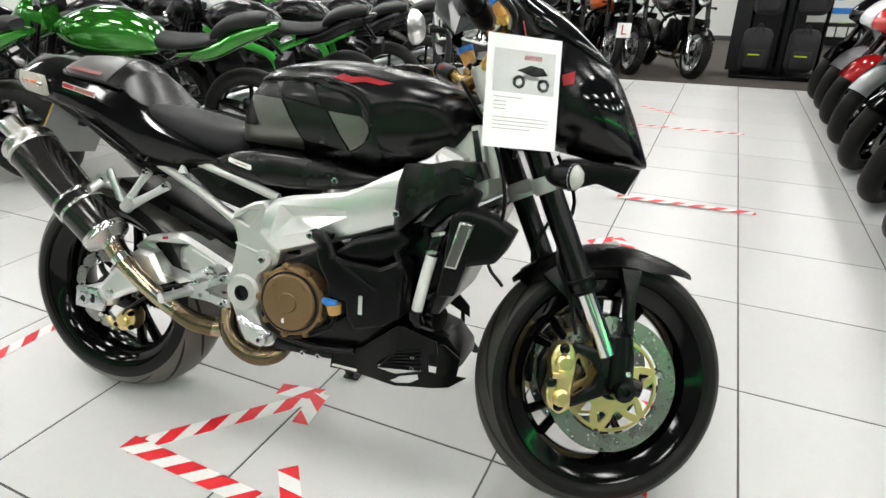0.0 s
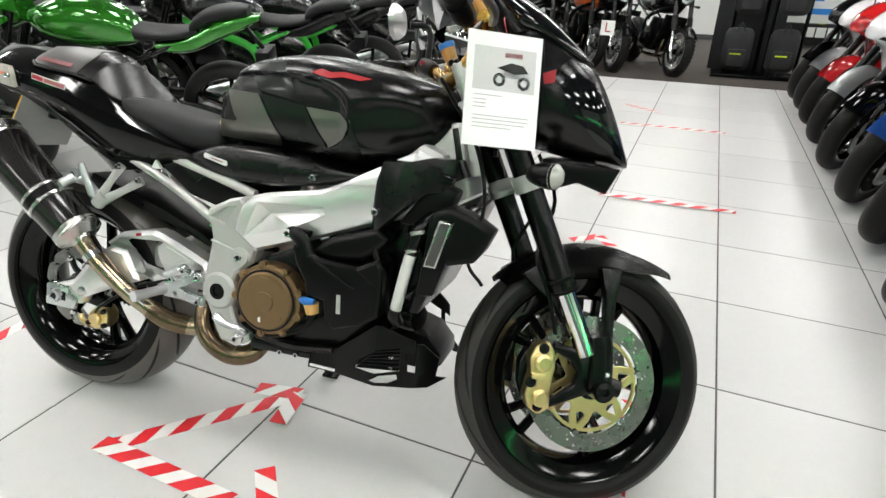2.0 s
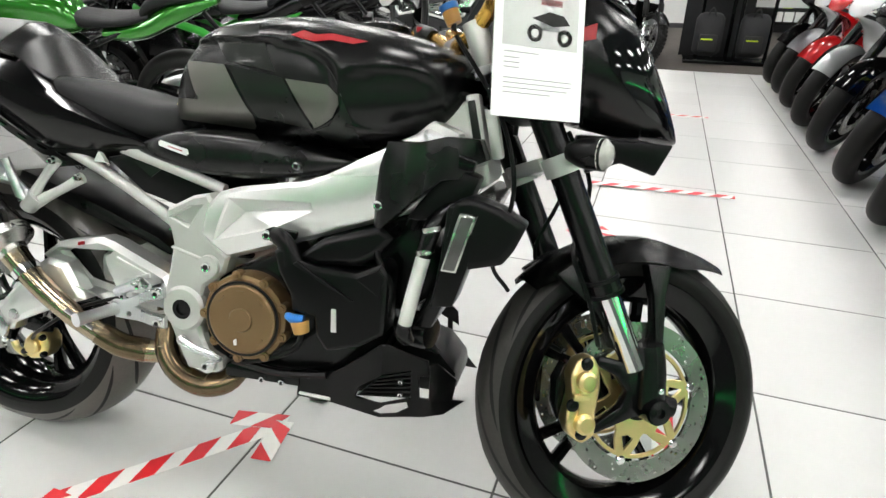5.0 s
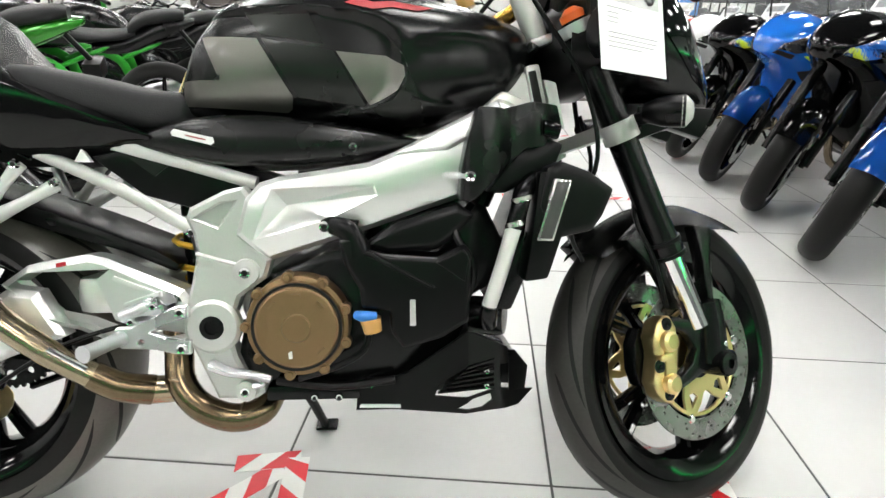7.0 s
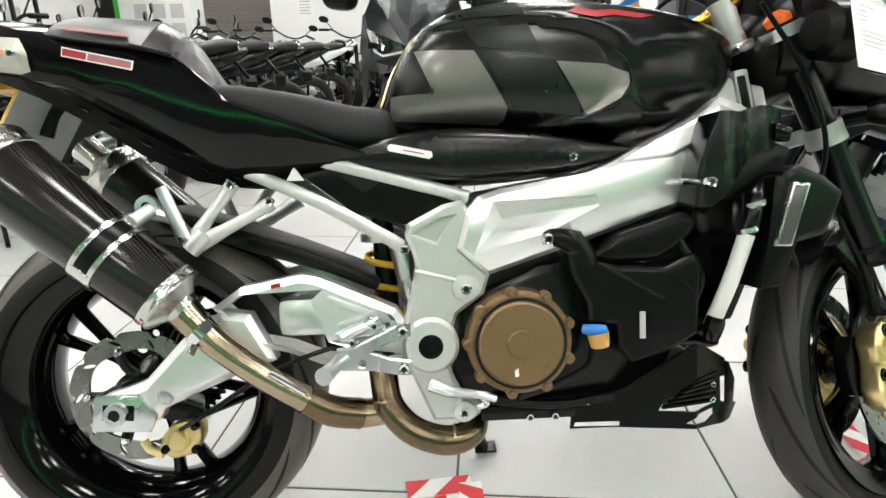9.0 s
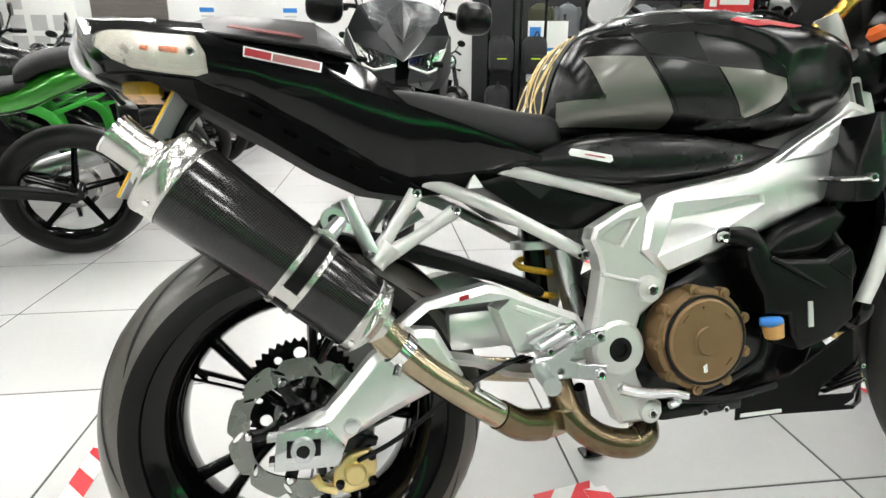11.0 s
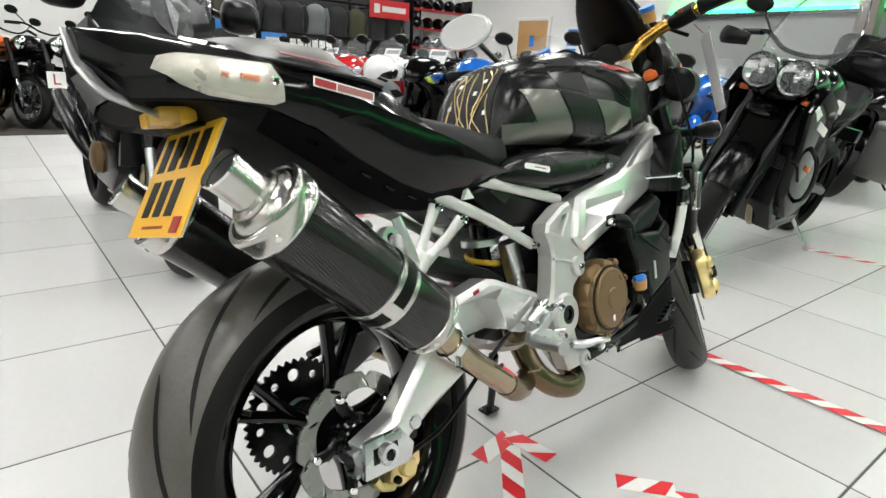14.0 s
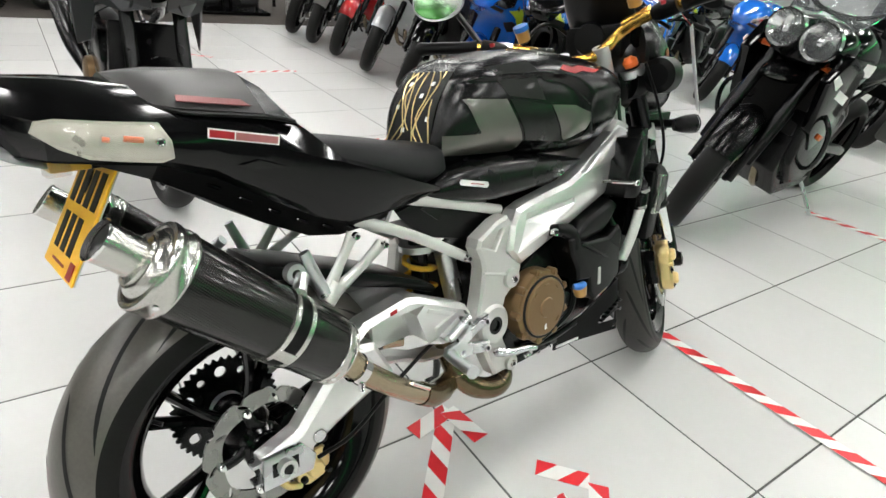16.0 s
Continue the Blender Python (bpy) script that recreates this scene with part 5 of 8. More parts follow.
for y in (-1, 1):
    rim = part("lamp_bowl", decal(TAIL, [(-0.232, 0.885), (-0.226, 0.898), (-0.207, 0.9), (-0.15, 0.892), (-0.098, 0.886), (-0.086, 0.862), (-0.085, 0.838), (-0.1, 0.834), (-0.14, 0.84), (-0.18, 0.848), (-0.208, 0.863)], y, 0.003, 0.008), reflector, tail)
    part("tail_indicator", decal(TAIL, [(-0.232, 0.88), (-0.231, 0.89), (-0.222, 0.897), (-0.207, 0.898), (-0.15, 0.89), (-0.102, 0.884), (-0.091, 0.861), (-0.089, 0.841), (-0.102, 0.838), (-0.14, 0.843), (-0.178, 0.852), (-0.205, 0.866)], y, 0.013, 0.008), M["lens"], tail, "clear ribbed indicator lens")
    part("bulb", tube([(-0.142, y * 0.166, 0.87), (-0.12, y * 0.168, 0.866)], 0.004, 10, 1), M["orange"], tail, "orange bulb")
    part("bulb", tube([(-0.165, y * 0.163, 0.872), (-0.157, y * 0.165, 0.87)], 0.0035, 10, 1), M["orange"], tail)
bolt(-0.103, -0.177, 0.862, 0.8)
part("tail_trim", tube([(-0.285, 0.0, 0.957), (-0.284, -0.02, 0.919), (-0.281, -0.04, 0.897), (-0.27, -0.06, 0.87), (-0.251, -0.07, 0.855), (-0.225, -0.07, 0.843), (-0.19, -0.06, 0.83)], [0.004, 0.007, 0.009, 0.009, 0.008, 0.006, 0.004], 10, 5, flat=0.45), M["greypaint_trim"], BIKE)
part("tail_light", slab([(-0.262, 0.925), (-0.25, 0.935), (-0.205, 0.925), (-0.215, 0.875)], -0.05, 0.05, 0.006), pbr("dark_red_lens", (0.05, 0.006, 0.008), 0.1, coat=0.5), BIKE)
part("side_fin", decal(TAIL, [(0.0, 0.815), (0.03, 0.82), (0.075, 0.803), (0.03, 0.806)], -1, 0.004, 0.01), M["paint"], tail)
for k in range(6):
    x = -0.03 + 0.045 * k
    z = float(np.interp(x, TAIL_X, TRAY)) * 0.35 + float(np.interp(x, TAIL_X, [q[1] for q in LOWER])) * 0.65 - 0.004
    y = float(np.interp(x, TAIL_X, [q[0] for q in LOWER])) * 0.9
    part("tray_slot", moved(box(-0.011, 0.011, -0.004, 0.004, -0.003, 0.003, 0.002, 1), Matrix.Translation((x, -y, z)) @ Matrix.Rotation(radians(28), 4, "Y")), M["gloss"], BIKE)

# number plate with its lamp
PL = Matrix.Translation((-0.183, -0.004, 0.757)) @ Matrix.Rotation(radians(30), 4, "Y")
plate = part("number_plate", moved(box(-0.002, 0.002, -0.1, 0.1, -0.088, 0.088, 0.0015, 1), PL), M["plate"], BIKE, "yellow rear number plate with dark bars")
part("plate_back", moved(box(0.0022, 0.004, -0.099, 0.099, -0.087, 0.087), PL), M["palegrey"], plate)
for z, n in ((0.042, 4), (-0.03, 3)):
    for k in range(n):
        y = (k - (n - 1) / 2) * 0.044 + (0.012 if n == 3 else 0)
        part("plate_bar", moved(box(-0.0028, -0.0018, y - 0.014, y + 0.014, z - 0.028, z + 0.028), PL), M["black"], plate)
part("plate_print", moved(box(-0.0026, -0.0018, -0.03, 0.05, -0.076, -0.072), PL), M["red"], plate)
part("plate_sticker", moved(box(-0.0034, -0.0019, -0.088, -0.062, -0.083, -0.06), PL), M["red"], plate)
part("plate_bracket", merge(tube([(-0.12, 0.0, 0.83), (-0.15, 0.0, 0.80), (-0.165, 0, 0.76)], 0.012, 8, 3), box(-0.17, -0.11, -0.05, 0.05, 0.825, 0.838, 0.003)), M["plastic"], BIKE)
part("plate_lamp", box(-0.215, -0.165, -0.075, 0.0, 0.828, 0.848, 0.004), pbr("yellow_plate_lamp", (0.72, 0.4, 0.03), 0.3, 0.0, 0.15), BIKE, "amber plate lamp")
part("plate_lamp_lens", box(-0.22, -0.19, -0.08, -0.04, 0.823, 0.842, 0.003), M["lens"], BIKE)

# side stand
part("side_stand", tube([(0.56, 0.1, 0.25), (0.6, 0.15, 0.15), (0.63, 0.2, 0.055)], [0.013, 0.011, 0.01], 10, 3), M["blackmetal"], BIKE, "black side stand")
part("stand_foot", moved(box(-0.025, 0.025, -0.018, 0.018, -0.004, 0.004, 0.003), Matrix.Translation((0.632, 0.205, 0.057)) @ Matrix.Rotation(radians(14), 4, "X")), M["blackmetal"], BIKE)

# ---- steered front end ----
RAKE = radians(25)
AX = Vector((-math.sin(RAKE), 0, math.cos(RAKE)))
HEAD = Vector((1.329, -0.022, 0.266))
C0 = HEAD + Vector((0.035 * math.cos(RAKE), 0, 0.035 * math.sin(RAKE)))
ST = rot_axis(HEAD, AX, 26.5)
FR = ST @ Matrix.Translation(C0)


def up(d, y=0.0, fwd=0.0):
    """A point d along the fork from the axle, y to the left, fwd ahead of the fork."""
    return tuple(AX * d + Vector((fwd * math.cos(RAKE), y, fwd * math.sin(RAKE))))


front = wheel("front_wheel", Vector((0, 0, 0)), 0.296, 0.053, FR, BIKE, "gloss black cast front wheel", 0.05)
for y in (-1, 1):
    part("brake_disc", moved(drilled_disc(0.113, 0.152, y * 0.07 - 0.0025, 0.005), FR), M["disc"], front, "drilled steel brake disc", 20)
    rim_ = [((0.1115 if abs((math.degrees(w) - 15 + 30) % 60 - 30) < 5 else 0.107) * math.cos(w), (0.1115 if abs((math.degrees(w) - 15 + 30) % 60 - 30) < 5 else 0.107) * math.sin(w)) for w in (2 * math.pi * k / 144 for k in range(144))]
    gaps = []
    for k in range(6):
        a = math.radians(60 * k + 15)
        gaps.append([(r_ * math.cos(a + q_), r_ * math.sin(a + q_)) for r_, q_ in ((0.094, 0.0), (0.07, -0.17), (0.064, 0.0), (0.07, 0.17))])
        gaps.append([(r_ * math.cos(a + q_), r_ * math.sin(a + q_)) for r_, q_ in ((0.1, 0.16), (0.1, 0.34), (0.1, 0.52), (0.1, 0.71), (0.1, 0.88), (0.082, 0.74), (0.066, 0.62), (0.062, 0.52), (0.066, 0.42), (0.082, 0.3))])
    carrier = cutout(rim_, gaps + [ring_of(0.034, 32)], y * 0.07 - 0.003, 0.006, 0.0008)
    part("disc_carrier", moved(merge(carrier, lathe([(0.03, y * 0.05), (0.05, y * 0.052), (0.05, y * 0.067), (0.03, y * 0.067)], 32, True)), FR), M["gold"], front, "gold pierced disc carrier", 25)
    for k in range(6):
        a = math.radians(60 * k + 15)
        part("disc_bobbin", moved(lathe([(0, -0.005), (0.006, -0.005), (0.0095, -0.002), (0.0095, 0.004), (0, 0.004)], 14), FR @ Matrix.Translation((0.113 * math.cos(a), y * 0.072, 0.113 * math.sin(a)))), M["chrome"], front)
    # fork leg
    part("fork_outer", moved(tube([up(0.225, y * 0.105), up(0.25, y * 0.105), up(0.28, y * 0.105), up(0.6, y * 0.105), up(0.679, y * 0.105)], [0.029, 0.0295, 0.0265, 0.0265, 0.0265], 24, 2), FR), M["blackmetal"], BIKE, "black upside-down fork tube" if y < 0 else "")
    part("fork_ring", moved(merge(tube([up(0.225, y * 0.105), up(0.232, y * 0.105)], 0.0315, 24, 1), tube([up(0.252, y * 0.105), up(0.259, y * 0.105)], 0.031, 24, 1)), FR), M["plastic"], BIKE)
    part("fork_inner", moved(tube([up(0.08, y * 0.105), up(0.23, y * 0.105)], 0.0215, 24, 1), FR), M["chrome"], BIKE, "chromed fork stanchion" if y < 0 else "")
    yy = y * 0.105
    foot = merge(tube([(-0.006, yy, 0.115), (0.0, yy, 0.07), (0.0, yy, 0.0)], [0.026, 0.028, 0.03], 18, 3), slab([(-0.01, 0.1), (0.014, 0.05), (0.012, -0.012), (-0.03, -0.016), (-0.108, -0.046), (-0.118, -0.034), (-0.06, 0.004), (-0.048, 0.03), (-0.07, 0.058), (-0.112, 0.078), (-0.106, 0.094), (-0.05, 0.082)], y * 0.112, y * 0.09, 0.005), tube([(0.0, y * 0.075, 0), (0.0, y * 0.138, 0)], [0.024, 0.024], 18, 1), tube([(0.022, y * 0.1, 0.006), (0.05, y * 0.108, 0.0)], [0.022, 0.018], 14, 1))
    part("fork_foot", moved(foot, FR), M["blackmetal"], BIKE, "black forked axle carrier" if y < 0 else "")
    part("pinch_bolt", moved(lathe([(0, -0.003), (0.004, -0.003), (0.007, -0.001), (0.008, 0.003), (0, 0.003)], 14), FR @ Matrix.Translation((0.006, y * 0.131, 0.036)) @ Matrix.Rotation(0 if y < 0 else math.pi, 4, "Z")), M["chrome"], BIKE)
    part("axle_end", moved(lathe([(0, 0), (0.008, 0), (0.009, -0.006 * -y), (0.021, -0.004 * -y), (0.022, 0.03 * -y), (0, 0.03 * -y)], 20), FR @ Matrix.Translation((0.0, y * 0.14, 0))), M["blackmetal"], BIKE)
    cb = slab([(-0.145, -0.02), (-0.135, -0.045), (-0.112, -0.06), (-0.088, -0.045), (-0.09, -0.01), (-0.082, 0.04), (-0.085, 0.075), (-0.1, 0.098), (-0.128, 0.09), (-0.14, 0.06), (-0.134, 0.03)], y * 0.118, y * 0.078, 0.009, 3)
    CM = FR @ Matrix.Translation((-0.024, y * 0.006, 0.0))
    caliper = part("front_caliper", moved(cb, CM), M["gold"], BIKE, "gold radial brake caliper" if y < 0 else "")
    part("caliper_half", moved(slab([(-0.15, 0.0), (-0.14, -0.03), (-0.12, -0.035), (-0.118, 0.07), (-0.135, 0.075), (-0.15, 0.045)], y * 0.076, y * 0.045, 0.006), CM), M["blackmetal"], caliper)
    part("caliper_bridge", moved(merge(slab([(-0.136, 0.018), (-0.106, 0.018), (-0.106, 0.03), (-0.136, 0.03)], y * 0.125, y * 0.1, 0.004), slab([(-0.126, -0.012), (-0.1, -0.012), (-0.104, 0.052), (-0.122, 0.052)], y * 0.1225, y * 0.1, 0.004)), CM), M["gold"], caliper)
    for pz_ in (-0.022, 0.052):
        part("caliper_pot", moved(lathe([(0, -0.012), (0.013, -0.012), (0.018, -0.007), (0.02, 0.012), (0, 0.012)], 20), CM @ Matrix.Translation((-0.113, y * 0.121 - (0 if y < 0 else 0.0), pz_)) @ Matrix.Rotation(0 if y < 0 else math.pi, 4, "Z")), M["gold"], caliper)
    for px_, pz_ in ((-0.112, 0.082), (-0.116, -0.04), (-0.135, 0.01)):
        part("caliper_bolt", moved(lathe([(0, -0.003), (0.0045, -0.003), (0.005, 0.0), (0.011, 0.001), (0.012, 0.004), (0, 0.004)], 14), CM @ Matrix.Translation((px_, y * 0.121, pz_))), M["blackmetal"], caliper)
    part("mudguard_stay", moved(slab([(-0.012, 0.262), (0.038, 0.26), (0.03, 0.2), (0.03, 0.08), (0.016, 0.076), (0.004, 0.2)], y * 0.098, y * 0.07, 0.006), FR), M["paint"], BIKE)
    part("mudguard_stay", moved(slab([(-0.19, 0.235), (-0.12, 0.285), (-0.075, 0.2), (-0.045, 0.115), (-0.066, 0.1), (-0.11, 0.17)], y * 0.096, y * 0.068, 0.006), FR), M["paint"], BIKE)
    part("brake_hose", moved(tube([(-0.105, y * 0.1, 0.11), (-0.13, y * 0.1, 0.2), (-0.16, y * 0.09, 0.28), (-0.12, y * 0.06, 0.4), (-0.16, y * 0.04, 0.5)], 0.0045, 8, 5), FR), M["plastic"], BIKE)
    part("mudguard_bolt", moved(lathe([(0, -0.003), (0.005, -0.002), (0.0065, 0.002), (0, 0.002)], 12), FR @ Matrix.Translation((0.022, y * 0.1, 0.088))), M["chrome"], BIKE)

fend = bmesh.new()
rows = []
for i in range(29):
    a = math.radians(54 + 82 * i / 28)
    taper = min(1.0, 0.45 + 2.2 * min(i, 28 - i) / 28)
    row = []
    for j in range(13):
        b = (j / 12 - 0.5) * 2
        rr = 0.315 - 0.05 * abs(b) ** 2.4 * taper + 0.012 * max(0, 1 - i / 6)
        row.append(fend.verts.new((rr * math.cos(a), 0.074 * b * (0.55 + 0.45 * taper), rr * math.sin(a))))
    rows.append(row)
for a, b in zip(rows, rows[1:]):
    for j in range(12):
        fend.faces.new((a[j], a[j + 1], b[j + 1], b[j]))
bmesh.ops.solidify(fend, geom=fend.faces[:], thickness=0.003)
part("mudguard", moved(fend, FR), M["paint"], BIKE, "satin black front mudguard", 60)

lz_ = up(0.47)
part("lower_yoke", moved(merge(slab([(lz_[0] - 0.03, lz_[2] - 0.012), (lz_[0] + 0.03, lz_[2] + 0.004), (lz_[0] + 0.02, lz_[2] + 0.028), (lz_[0] - 0.04, lz_[2] + 0.012)], -0.09, 0.09, 0.006), *[tube([up(0.455, y * 0.105), up(0.49, y * 0.105)], 0.0325, 28, 1) for y in (-1, 1)]), FR), M["cast"], BIKE, "silver lower fork yoke")
for y in (-1, 1):
    lug = Matrix.Translation(up(0.472, y * 0.121, 0.0)) @ Matrix.Rotation(-RAKE, 4, "Y")
    part("yoke_clamp", moved(merge(box(0.012, 0.05, -0.018, -0.0015, -0.017, 0.017, 0.004), box(0.012, 0.05, 0.0015, 0.018, -0.017, 0.017, 0.004)), FR @ lug @ Matrix.Rotation(radians(-40 * y), 4, "Z")), M["cast"], BIKE, "split clamp")
    for z in (-0.009, 0.009):
        part("clamp_bolt", moved(lathe([(0, -0.003), (0.0028, -0.003), (0.003, -0.005), (0.005, -0.005), (0.0055, 0.002), (0, 0.002)], 12), FR @ lug @ Matrix.Rotation(radians(-40 * y), 4, "Z") @ Matrix.Translation((0.036, y * 0.019, z)) @ Matrix.Rotation(0 if y < 0 else math.pi, 4, "Z")), M["blackmetal"], BIKE)
part("upper_yoke", moved(merge(slab([(up(0.664)[0] - 0.075, up(0.664)[2] - 0.035), (up(0.664)[0] + 0.03, up(0.664)[2] + 0.012), (up(0.664)[0] + 0.026, up(0.664)[2] + 0.028), (up(0.664)[0] - 0.08, up(0.664)[2] - 0.018)], -0.075, 0.075, 0.005), *[tube([up(0.654, y * 0.105), up(0.674, y * 0.105)], 0.038, 24, 1) for y in (-1, 1)]), FR), M["alu"], BIKE, "silver upper fork yoke")
for y in (-1, 1):
    part("fork_cap", moved(tube([up(0.674, y * 0.105), up(0.692, y * 0.105), up(0.702, y * 0.105)], [0.024, 0.022, 0.01], 16, 1), FR), M["orange"], BIKE, "orange fork adjuster")
BAR_Y = [-0.39, -0.25, -0.16, -0.1, -0.05, 0.0, 0.08, 0.17, 0.25, 0.39]
BAR_D = [0.852, 0.826, 0.8, 0.773, 0.748, 0.743, 0.758, 0.8, 0.845, 0.9]
BAR_F = [-0.14, -0.07, -0.03, -0.012, -0.04, -0.055, -0.05, -0.04, -0.05, -0.1]


def on_bar(y, d=0.0, f=0.0):
    """A point of the handlebar at y, shifted along the fork and ahead of it."""
    return up(float(np.interp(y, BAR_Y, BAR_D)) + d, y, float(np.interp(y, BAR_Y, BAR_F)) + f)


part("handlebar", moved(tube([on_bar(y) for y in BAR_Y], [0.011, 0.012, 0.0135, 0.0145, 0.0145, 0.0145, 0.0145, 0.0135, 0.012, 0.011], 16, 6), FR), M["bargold"], BIKE, "gold tapered handlebar")
for y in (-1, 1):
    part("bar_riser", moved(tube([up(0.67, y * 0.05, -0.045), on_bar(y * 0.05, 0.012)], [0.02, 0.022], 14, 1), FR), M["cast"], BIKE)
    grip = part("grip", moved(tube([on_bar(y * q) for q in (0.262, 0.275, 0.33, 0.385, 0.392)], [0.021, 0.0175, 0.0165, 0.0165, 0.019], 16, 2), FR), M["plastic"], BIKE, "black rubber grip")
    part("bar_end", moved(tube([on_bar(y * 0.392), on_bar(y * 0.4)], [0.015, 0.0145], 14, 1), FR), M["blackmetal"], grip)
    part("switchgear", moved(tube([on_bar(y * 0.19), on_bar(y * 0.21), on_bar(y * 0.25)], [0.018, 0.0225, 0.022], 12, 2), FR), M["plastic"], BIKE)
    part("switch", moved(box(-0.008, 0.008, -0.006, 0.006, -0.005, 0.005, 0.002), FR @ Matrix.Translation(on_bar(y * 0.215, 0.02, -0.012))), M["red"], BIKE, "red switch")
    part("lever", moved(tube([on_bar(y * 0.17, -0.01, 0.045), on_bar(y * 0.22, -0.012, 0.06), on_bar(y * 0.375, -0.03, 0.055)], [0.009, 0.008, 0.006], 8, 4, flat=1.3), FR), M["alu"], BIKE)
    part("master_cylinder", moved(tube([on_bar(y * 0.11, 0.004, 0.03), on_bar(y * 0.18, 0.0, 0.035)], 0.014, 12, 1), FR), M["bargold"], BIKE)
    part("reservoir_stay", moved(tube([on_bar(y * 0.15, 0.0, 0.03), on_bar(y * 0.145, 0.035, 0.04)], 0.006, 8, 1), FR), M["plastic"], BIKE)
    part("reservoir", moved(tube([on_bar(y * 0.145, 0.028, 0.04), on_bar(y * 0.145, 0.056, 0.04)], [0.0165, 0.0185], 16, 1), FR), M["amber"], BIKE, "amber fluid reservoir")
    part("reservoir_cap", moved(tube([on_bar(y * 0.145, 0.057, 0.04), on_bar(y * 0.145, 0.07, 0.04)], 0.0205, 16, 1), FR), M["blue"], BIKE, "blue reservoir cap")
part("clutch_cable", moved(tube([up(0.77, 0.2, -0.02), up(0.82, 0.1, 0.08), up(0.7, 0.03, 0.1), up(0.5, 0.05, 0.06)], 0.005, 8, 6), FR), M["plastic"], BIKE)
part("throttle_cable", moved(tube([up(0.77, -0.22, -0.06), up(0.83, -0.1, 0.07), up(0.72, -0.02, 0.07), up(0.55, 0, -0.02)], 0.005, 8, 6), FR), M["plastic"], BIKE)
part("mirror_stalk", tube([tuple(FR @ Vector(on_bar(0.25, 0.0, 0.01))), (0.84, 0.28, 1.085), (0.79, 0.262, 1.092)], [0.009, 0.008, 0.009], 10, 4), M["plastic"], BIKE)
mir = lathe([(0, -0.022), (0.045, -0.018), (0.062, -0.004), (0.064, 0.008), (0.06, 0.01), (0, 0.008)], 32)
MIR = Matrix.Translation((0.757, 0.245, 1.095)) @ Matrix.Rotation(radians(100), 4, "Z") @ Matrix.Diagonal((1.3, 1, 0.72, 1))
mirror = part("mirror", moved(mir, MIR), M["polished"], BIKE, "oval mirror with a bright back")
part("mirror_glass", moved(lathe([(0, 0.0115), (0.058, 0.0115), (0.058, 0.0085), (0, 0.0085)], 32), MIR), M["chrome"], mirror)

# nose fairing, screen, headlight
NOSE = Body([(1.13, 0.83, 1.06, 0.135), (1.18, 0.8, 1.06, 0.148), (1.25, 0.785, 1.02, 0.142), (1.31, 0.775, 0.965, 0.118), (1.355, 0.77, 0.885, 0.085), (1.385, 0.77, 0.815, 0.05), (1.397, 0.772, 0.785, 0.02)], 2.4)
nose = part("nose_fairing", NOSE.mesh(40), M["paint"], BIKE, "black nose fairing with dark headlight glass", 60)
for y in (-1, 1):
    part("headlight_glass", decal(NOSE, [(1.245, 0.93), (1.275, 0.955), (1.31, 0.935), (1.35, 0.875), (1.383, 0.79), (1.33, 0.82), (1.265, 0.885)], y, 0.002, 0.01), M["smoke"], nose, "dark glossy headlight glass")
    part("nose_mark", decal(NOSE, [(1.21, 0.945), (1.235, 0.955), (1.235, 0.93), (1.215, 0.925)], y), M["red"], nose)
part("screen", Body([(1.02, 1.165, 1.18, 0.05), (1.075, 1.1, 1.15, 0.085), (1.14, 1.02, 1.11, 0.108), (1.2, 1.0, 1.07, 0.112), (1.27, 0.97, 1.01, 0.098), (1.3, 0.965, 0.985, 0.06)], 2.3).mesh(), M["smoke"], BIKE, "dark smoked fly screen", 60)
part("headlight_back", Body([(1.06, 0.82, 0.92, 0.07), (1.1, 0.79, 0.97, 0.11), (1.15, 0.79, 1.0, 0.13)], 2.6).mesh(24), M["plastic"], BIKE, "black back of the headlight", 60)
part("screen_liner", Body([(1.012, 1.16, 1.175, 0.048), (1.06, 1.09, 1.145, 0.082), (1.122, 0.99, 1.105, 0.106), (1.16, 0.97, 1.06, 0.112)], 2.3).mesh(28), M["plastic"], BIKE, "matt black inside of the fly screen", 60)
part("headlight_motor", moved(lathe([(0, -0.035), (0.03, -0.034), (0.045, -0.022), (0.048, 0.03), (0, 0.03)], 28), Matrix.Translation((1.16, -0.165, 0.885)) @ Matrix.Rotation(radians(-80), 4, "Z")), M["plastic"], BIKE, "round black headlight back")
part("dash", merge(box(1.085, 1.14, -0.09, 0.09, 0.93, 1.02, 0.012), moved(lathe([(0, -0.01), (0.04, -0.008), (0.045, 0.012), (0, 0.012)], 24), Matrix.Translation((1.075, 0.0, 0.985)) @ Matrix.Rotation(radians(-70), 4, "Z"))), M["plastic"], BIKE, "black instrument cluster")
part("nose_lip", merge(slab([(1.24, 0.775), (1.385, 0.772), (1.36, 0.716), (1.3, 0.735), (1.24, 0.712)], -0.085, -0.05, 0.006), slab([(1.24, 0.775), (1.385, 0.772), (1.36, 0.716), (1.3, 0.735), (1.24, 0.712)], 0.05, 0.085, 0.006), box(1.22, 1.33, -0.08, 0.08, 0.735, 0.78, 0.008)), M["plastic"], BIKE, "black lower nose lip")
part("oil_cooler_horn", moved(lathe([(0, -0.02), (0.04, -0.018), (0.045, 0.0), (0.045, 0.03), (0, 0.03)], 24), Matrix.Translation((1.14, -0.1, 0.87)) @ Matrix.Rotation(radians(75), 4, "Z")), M["plastic"], BIKE)
